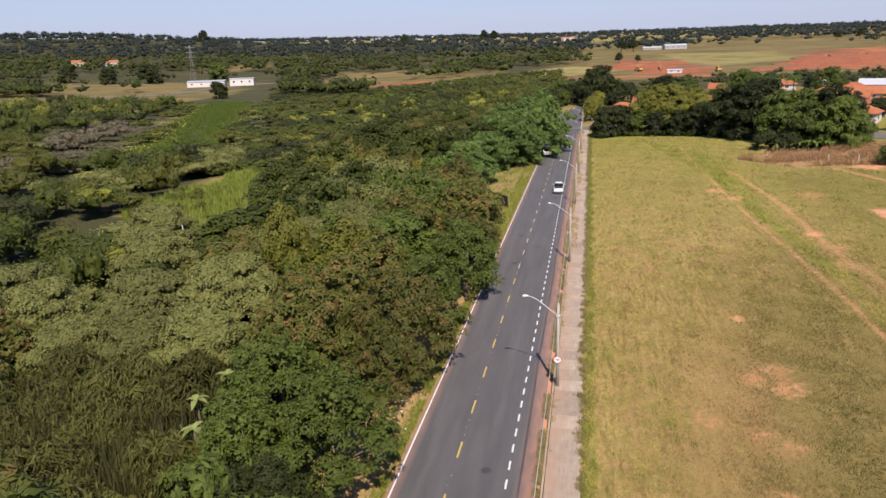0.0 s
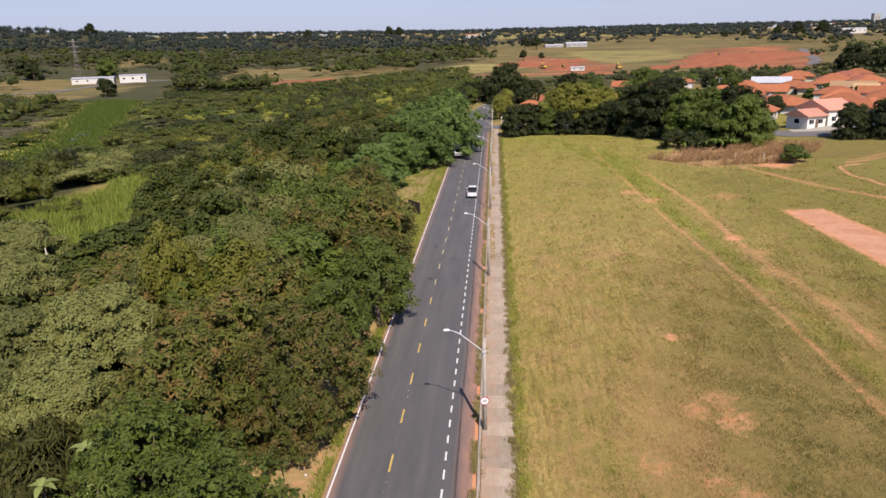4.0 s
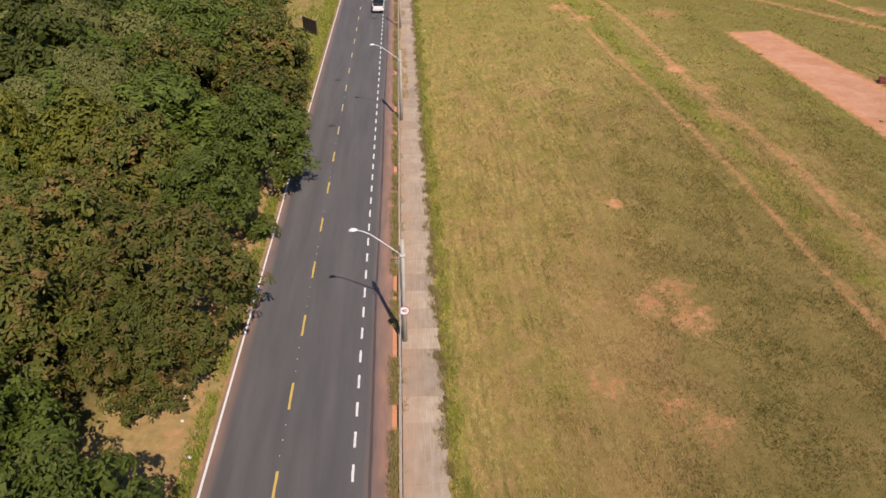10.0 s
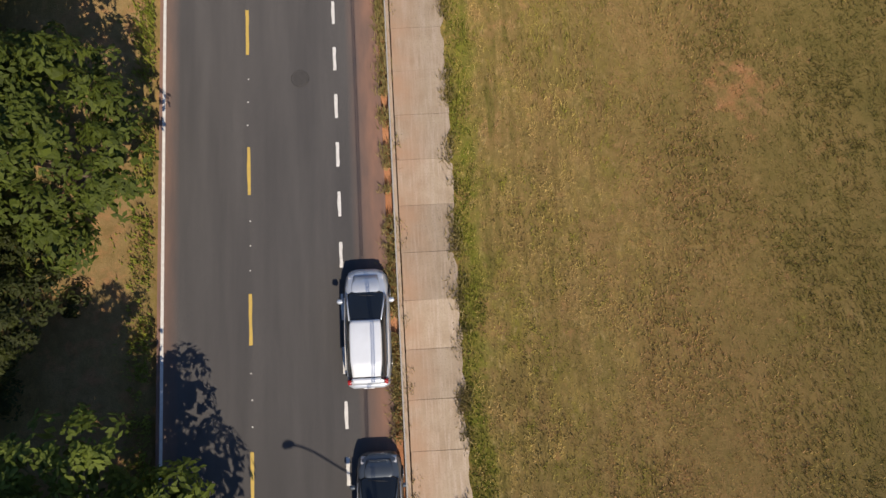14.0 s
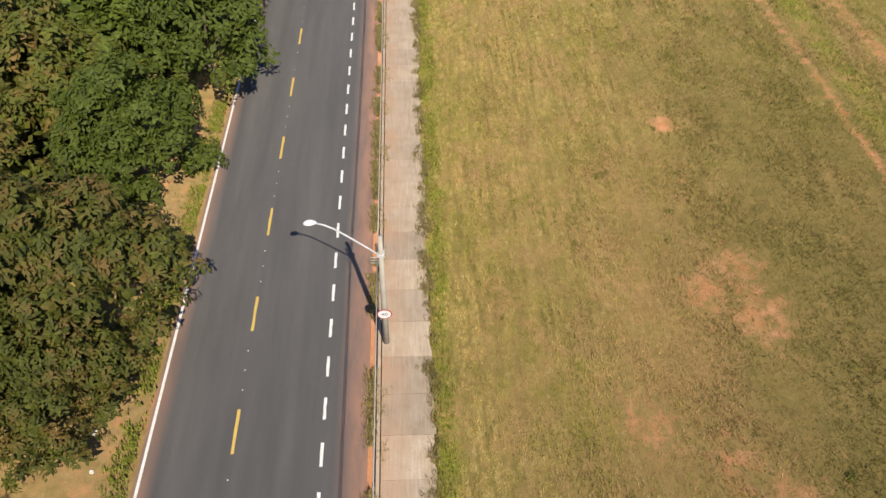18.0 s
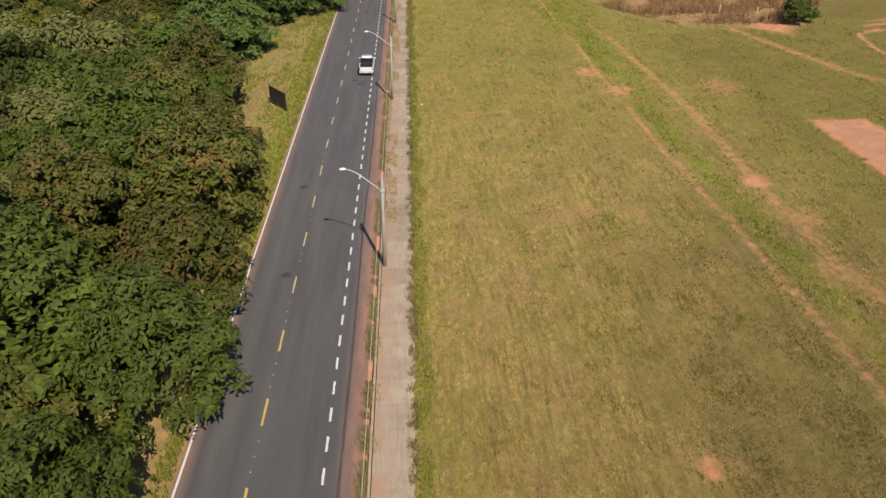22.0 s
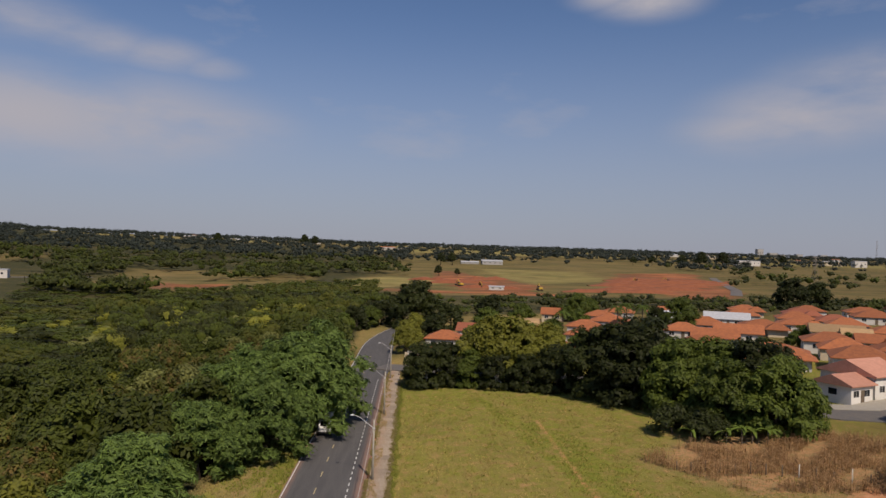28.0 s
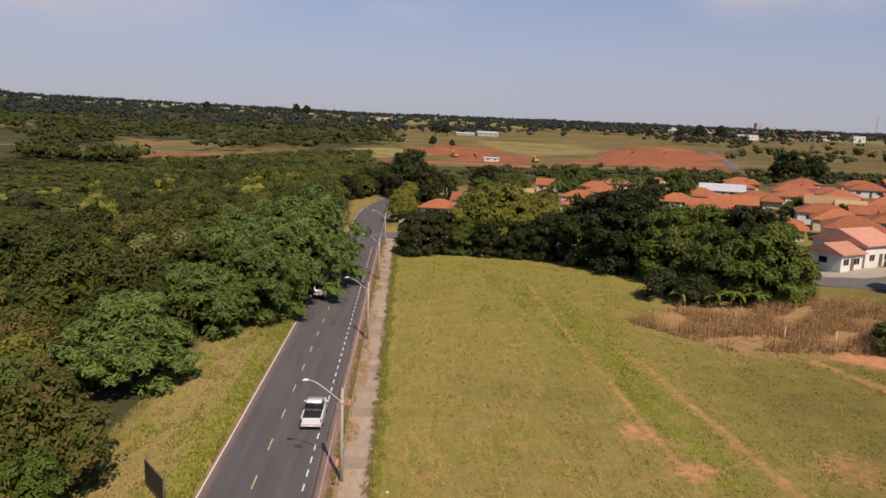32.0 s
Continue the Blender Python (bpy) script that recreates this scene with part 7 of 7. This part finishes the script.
WEED = leaf_mat("roadside_weeds", (0.17, 0.16, 0.045), (0.42, 0.33, 0.15))


def tufts(name, xs, ys, blades, low, high, width, material, label, seed, base=None, bend=(0.05, 0.6)):
    """Tufts of pointed blades standing on the ground."""
    rng = np.random.default_rng(seed)
    n = len(xs)
    out = []
    z = land(xs, ys) if base is None else np.full(n, base)
    for _ in range(blades):
        a = rng.uniform(0, 2 * math.pi, n)
        h = rng.uniform(low, high, n)
        ox, oy = rng.uniform(-0.1, 0.1, n), rng.uniform(-0.1, 0.1, n)
        lean = rng.uniform(*bend, n) * h
        b = np.stack([xs + ox, ys + oy, z - 0.02], 1)
        side = np.stack([-np.sin(a), np.cos(a), 0 * a], 1) * width * rng.uniform(0.6, 1.3, (n, 1))
        tip = b + np.stack([np.cos(a) * lean, np.sin(a) * lean, h], 1)
        out.append(np.stack([b - side, b + side, tip], 1).reshape(-1, 3))
    tagged(new(name, quick(name, np.concatenate(out), 3, material)), label, "grass", kind="stuff")


def grow():
    rng = np.random.default_rng(3)
    x, y = rng.uniform(2.2, 48, 440000), rng.uniform(-14, 74, 440000)
    zones = zone_values(x, y)
    clump = np.array([noise.noise(Vector((a * 1.1, b * 0.6, 4.0))) + 0.6 * noise.noise(Vector((a * 3.0, b * 1.8, 1.0))) for a, b in zip(x, y)])
    keep = (zones["soil"] < 0.40 + rng.uniform(-0.25, 0.2, len(x))) & (y < 74 - 22 * rng.uniform(0, 1, len(x))) & (clump > rng.uniform(-0.95, 0.15, len(x)))
    keep &= (x < 48 - 12 * rng.uniform(0, 1, len(x))) & (y > -14 + 12 * rng.uniform(0, 1, len(x)))
    darker_tufts = keep & (zones["dark_turf"] > rng.uniform(0.15, 0.75, len(x)))
    keep &= ~darker_tufts
    rust = keep & (zones["rusty"] > rng.uniform(0.1, 0.8, len(x)))
    keep &= ~rust
    tufts("field_grass", x[rust], y[rust], 2, 0.07, 0.22, 0.015, GRASS_RUST, "rusty dry grass in patches of the field", 22, bend=(0.2, 0.9))
    tufts("field_grass", x[keep], y[keep], 2, 0.07, 0.22, 0.015, GRASS, "short dry mown grass", 1, bend=(0.2, 0.9))
    tufts("field_grass", x[darker_tufts], y[darker_tufts], 2, 0.07, 0.22, 0.015, GRASS_DARK, "darker green grass in parts of the field", 21, bend=(0.2, 0.9))
    x, y = rng.uniform(2.2, 62, 120000), 52 + 128 * rng.uniform(0, 1, 120000) ** 1.3
    clump = np.array([noise.noise(Vector((a * 0.9, b * 0.5, 4.0))) + 0.6 * noise.noise(Vector((a * 2.2, b * 1.2, 1.0))) for a, b in zip(x, y)])
    keep = (zone_values(x, y)["soil"] < 0.40) & (clump > rng.uniform(-0.6, 0.2, len(x))) & (y > 52 + 18 * rng.uniform(0, 1, len(x))) & (y < np.interp(x, [3, 20, 36, 40, 62], [190, 180, 168, 130, 118]))
    tufts("field_grass", x[keep], y[keep], 2, 0.07, 0.20, 0.045, GRASS, "short dry mown grass", 2, bend=(0.3, 1.0))
    x, y = rng.uniform(4, 75, 170), rng.uniform(20, 165, 170)
    keep = (y < np.interp(x, [3, 20, 36, 40, 75], [188, 178, 166, 118, 112]))
    x, y = np.repeat(x[keep], 16), np.repeat(y[keep], 16)
    tufts("field_weeds", x + rng.normal(0, 0.13, len(x)), y + rng.normal(0, 0.13, len(x)), 2, 0.08, 0.24, 0.03, GRASS_EDGE, "dark tufts of weed scattered over the mown field", 31)
    x, y = rng.uniform(1.7, 40, 260000), rng.uniform(2, 190, 260000)
    keep = zone_values(x, y)["lush"] > rng.uniform(0.45, 1.3, len(x))
    tufts("green_grass", x[keep], y[keep], 2, 0.10, 0.28, 0.03, GRASS_LUSH, "taller green grass in lush strips", 3)
    y = rng.uniform(-5, 195, 34000)
    creep = np.array([0.30 * noise.noise(Vector((3, q * 0.22, 7))) + 0.22 * noise.noise(Vector((9, q * 0.9, 7))) for q in y])
    wide = 0.95 + 0.8 * np.array([noise.noise(Vector((3, q * 0.3, 11))) for q in y])
    x = 2.0 - np.maximum(creep, -0.12) + rng.uniform(0, 1, len(y)) ** 1.3 * np.maximum(wide, 0.3)
    keep = np.array([noise.noise(Vector((7, a * 0.8, b * 0.45))) for a, b in zip(x, y)]) > rng.uniform(-0.55, 0.35, len(x))
    tufts("edge_grass", x[keep], y[keep], 2, 0.06, 0.22, 0.026, GRASS_EDGE, "ragged green grass along the pavement", 12)
    x, y = rng.normal(-0.58, 0.15, 26000), rng.uniform(-10, 204, 26000)
    keep = np.array([noise.noise(Vector((0, q * 0.35, 2))) + 0.5 * noise.noise(Vector((4, q * 1.3, 2))) for q in y]) > -0.1
    tufts("roadside_weeds", x[keep], y[keep], 3, 0.08, 0.42, 0.02, WEED, "straggling weeds in the gutter", 4, 0.0)
    x, y = rng.normal(-0.1, 0.12, 5000), rng.uniform(-10, 204, 5000)
    keep = np.array([noise.noise(Vector((6, q * 0.5, 2))) for q in y]) > 0.12
    tufts("roadside_weeds", x[keep], y[keep], 3, 0.06, 0.26, 0.018, WEED, "dry weeds in the joint behind the kerb", 15, 0.12)
    x, y = rng.uniform(-0.35, 0.75, 16000), rng.uniform(70, 203, 16000)
    keep = np.array([noise.noise(Vector((a * 0.8, b * 0.25, 6))) + 0.4 * noise.noise(Vector((a * 2, b, 6))) for a, b in zip(x, y)]) > 0.05 + 0.25 * x
    tufts("roadside_weeds", x[keep], y[keep], 2, 0.05, 0.24, 0.03, STRAW, "dry straw-coloured weeds round the lamp poles", 16, 0.12)
    spots = rng.uniform(-5, 195, 420)
    y = np.repeat(spots, 22) + rng.normal(0, 0.22, 420 * 22)
    x = np.repeat(rng.normal(1.98, 0.12, 420), 22) + rng.normal(0, 0.13, len(y))
    tufts("roadside_weeds", x, y, 3, 0.12, 0.36, 0.022, WEED, "grass creeping over the pavement edge", 5, 0.1)
    y = rng.uniform(-4, 66, 6000)
    x = -10.0 - np.abs(rng.normal(0, 0.45, 6000))
    keep = np.array([noise.noise(Vector((5, q * 0.5, 1))) for q in y]) > -0.1
    tufts("edge_grass", x[keep], y[keep], 2, 0.1, 0.34, 0.03, GRASS_LUSH, "green tufts along the road's edge", 14)
    x, y = rng.uniform(-20, -9.9, 30000), rng.uniform(0, 145, 30000)
    keep = (y > 64) | (x > -10.9) & (rng.uniform(0, 1, len(x)) < 0.5)
    green = np.array([noise.noise(Vector((a * 0.16, b * 0.10, 2))) + 0.6 * noise.noise(Vector((a * 0.7, b * 0.5, 5))) + 0.6 * (a > -12.2) - 0.3 * (a < -14.5) for a, b in zip(x, y)]) > 0.12
    sparse = keep & ~green & (rng.uniform(0, 1, len(x)) < 0.55)
    tufts("verge_grass", x[sparse], y[sparse], 2, 0.1, 0.34, 0.05, WEED, "rough dry grass on the verge", 6)
    tufts("verge_grass", x[keep & green], y[keep & green], 3, 0.1, 0.32, 0.045, GRASS_EDGE, "rough green grass on the verge", 26)
    x, y = rng.uniform(-105, -58, 16000), rng.uniform(80, 176, 16000)
    keep = np.array([clearing(a, b) for a, b in zip(x, y)])
    u, v = rng.uniform(165, 436, 18000), rng.normal(2, 9, 18000)
    tufts("reeds", creek_x(u) + v, u, 3, 0.4, 1.0, 0.22, MARSH, "bright marsh grass along the stream", 9)
    tufts("reeds", x[keep], y[keep], 3, 0.9, 2.6, 0.16, REED, "tall bright reeds in the clearing", 7)

    x, y = rng.uniform(-49, -23, 3000), rng.uniform(2, 32, 3000)
    tufts("cane_grass", x, y, 6, 1.6, 4.6, 0.085, CANE, "tall dark cane grass at the edge of the wood", 8)


MARSH = leaf_mat("marsh_grass", (0.060, 0.098, 0.012), (0.160, 0.222, 0.030))
REED = leaf_mat("reed_leaves", (0.085, 0.115, 0.016), (0.25, 0.295, 0.045))
CANE = leaf_mat("cane_grass", (0.018, 0.022, 0.007), (0.080, 0.078, 0.022))
grow()

# ---- patterns of trees that found no place ----
for pattern, text in KINDS.values():
    if not pattern.get("used"):
        for ob in [*pattern.children, pattern]:
            bpy.data.objects.remove(ob)
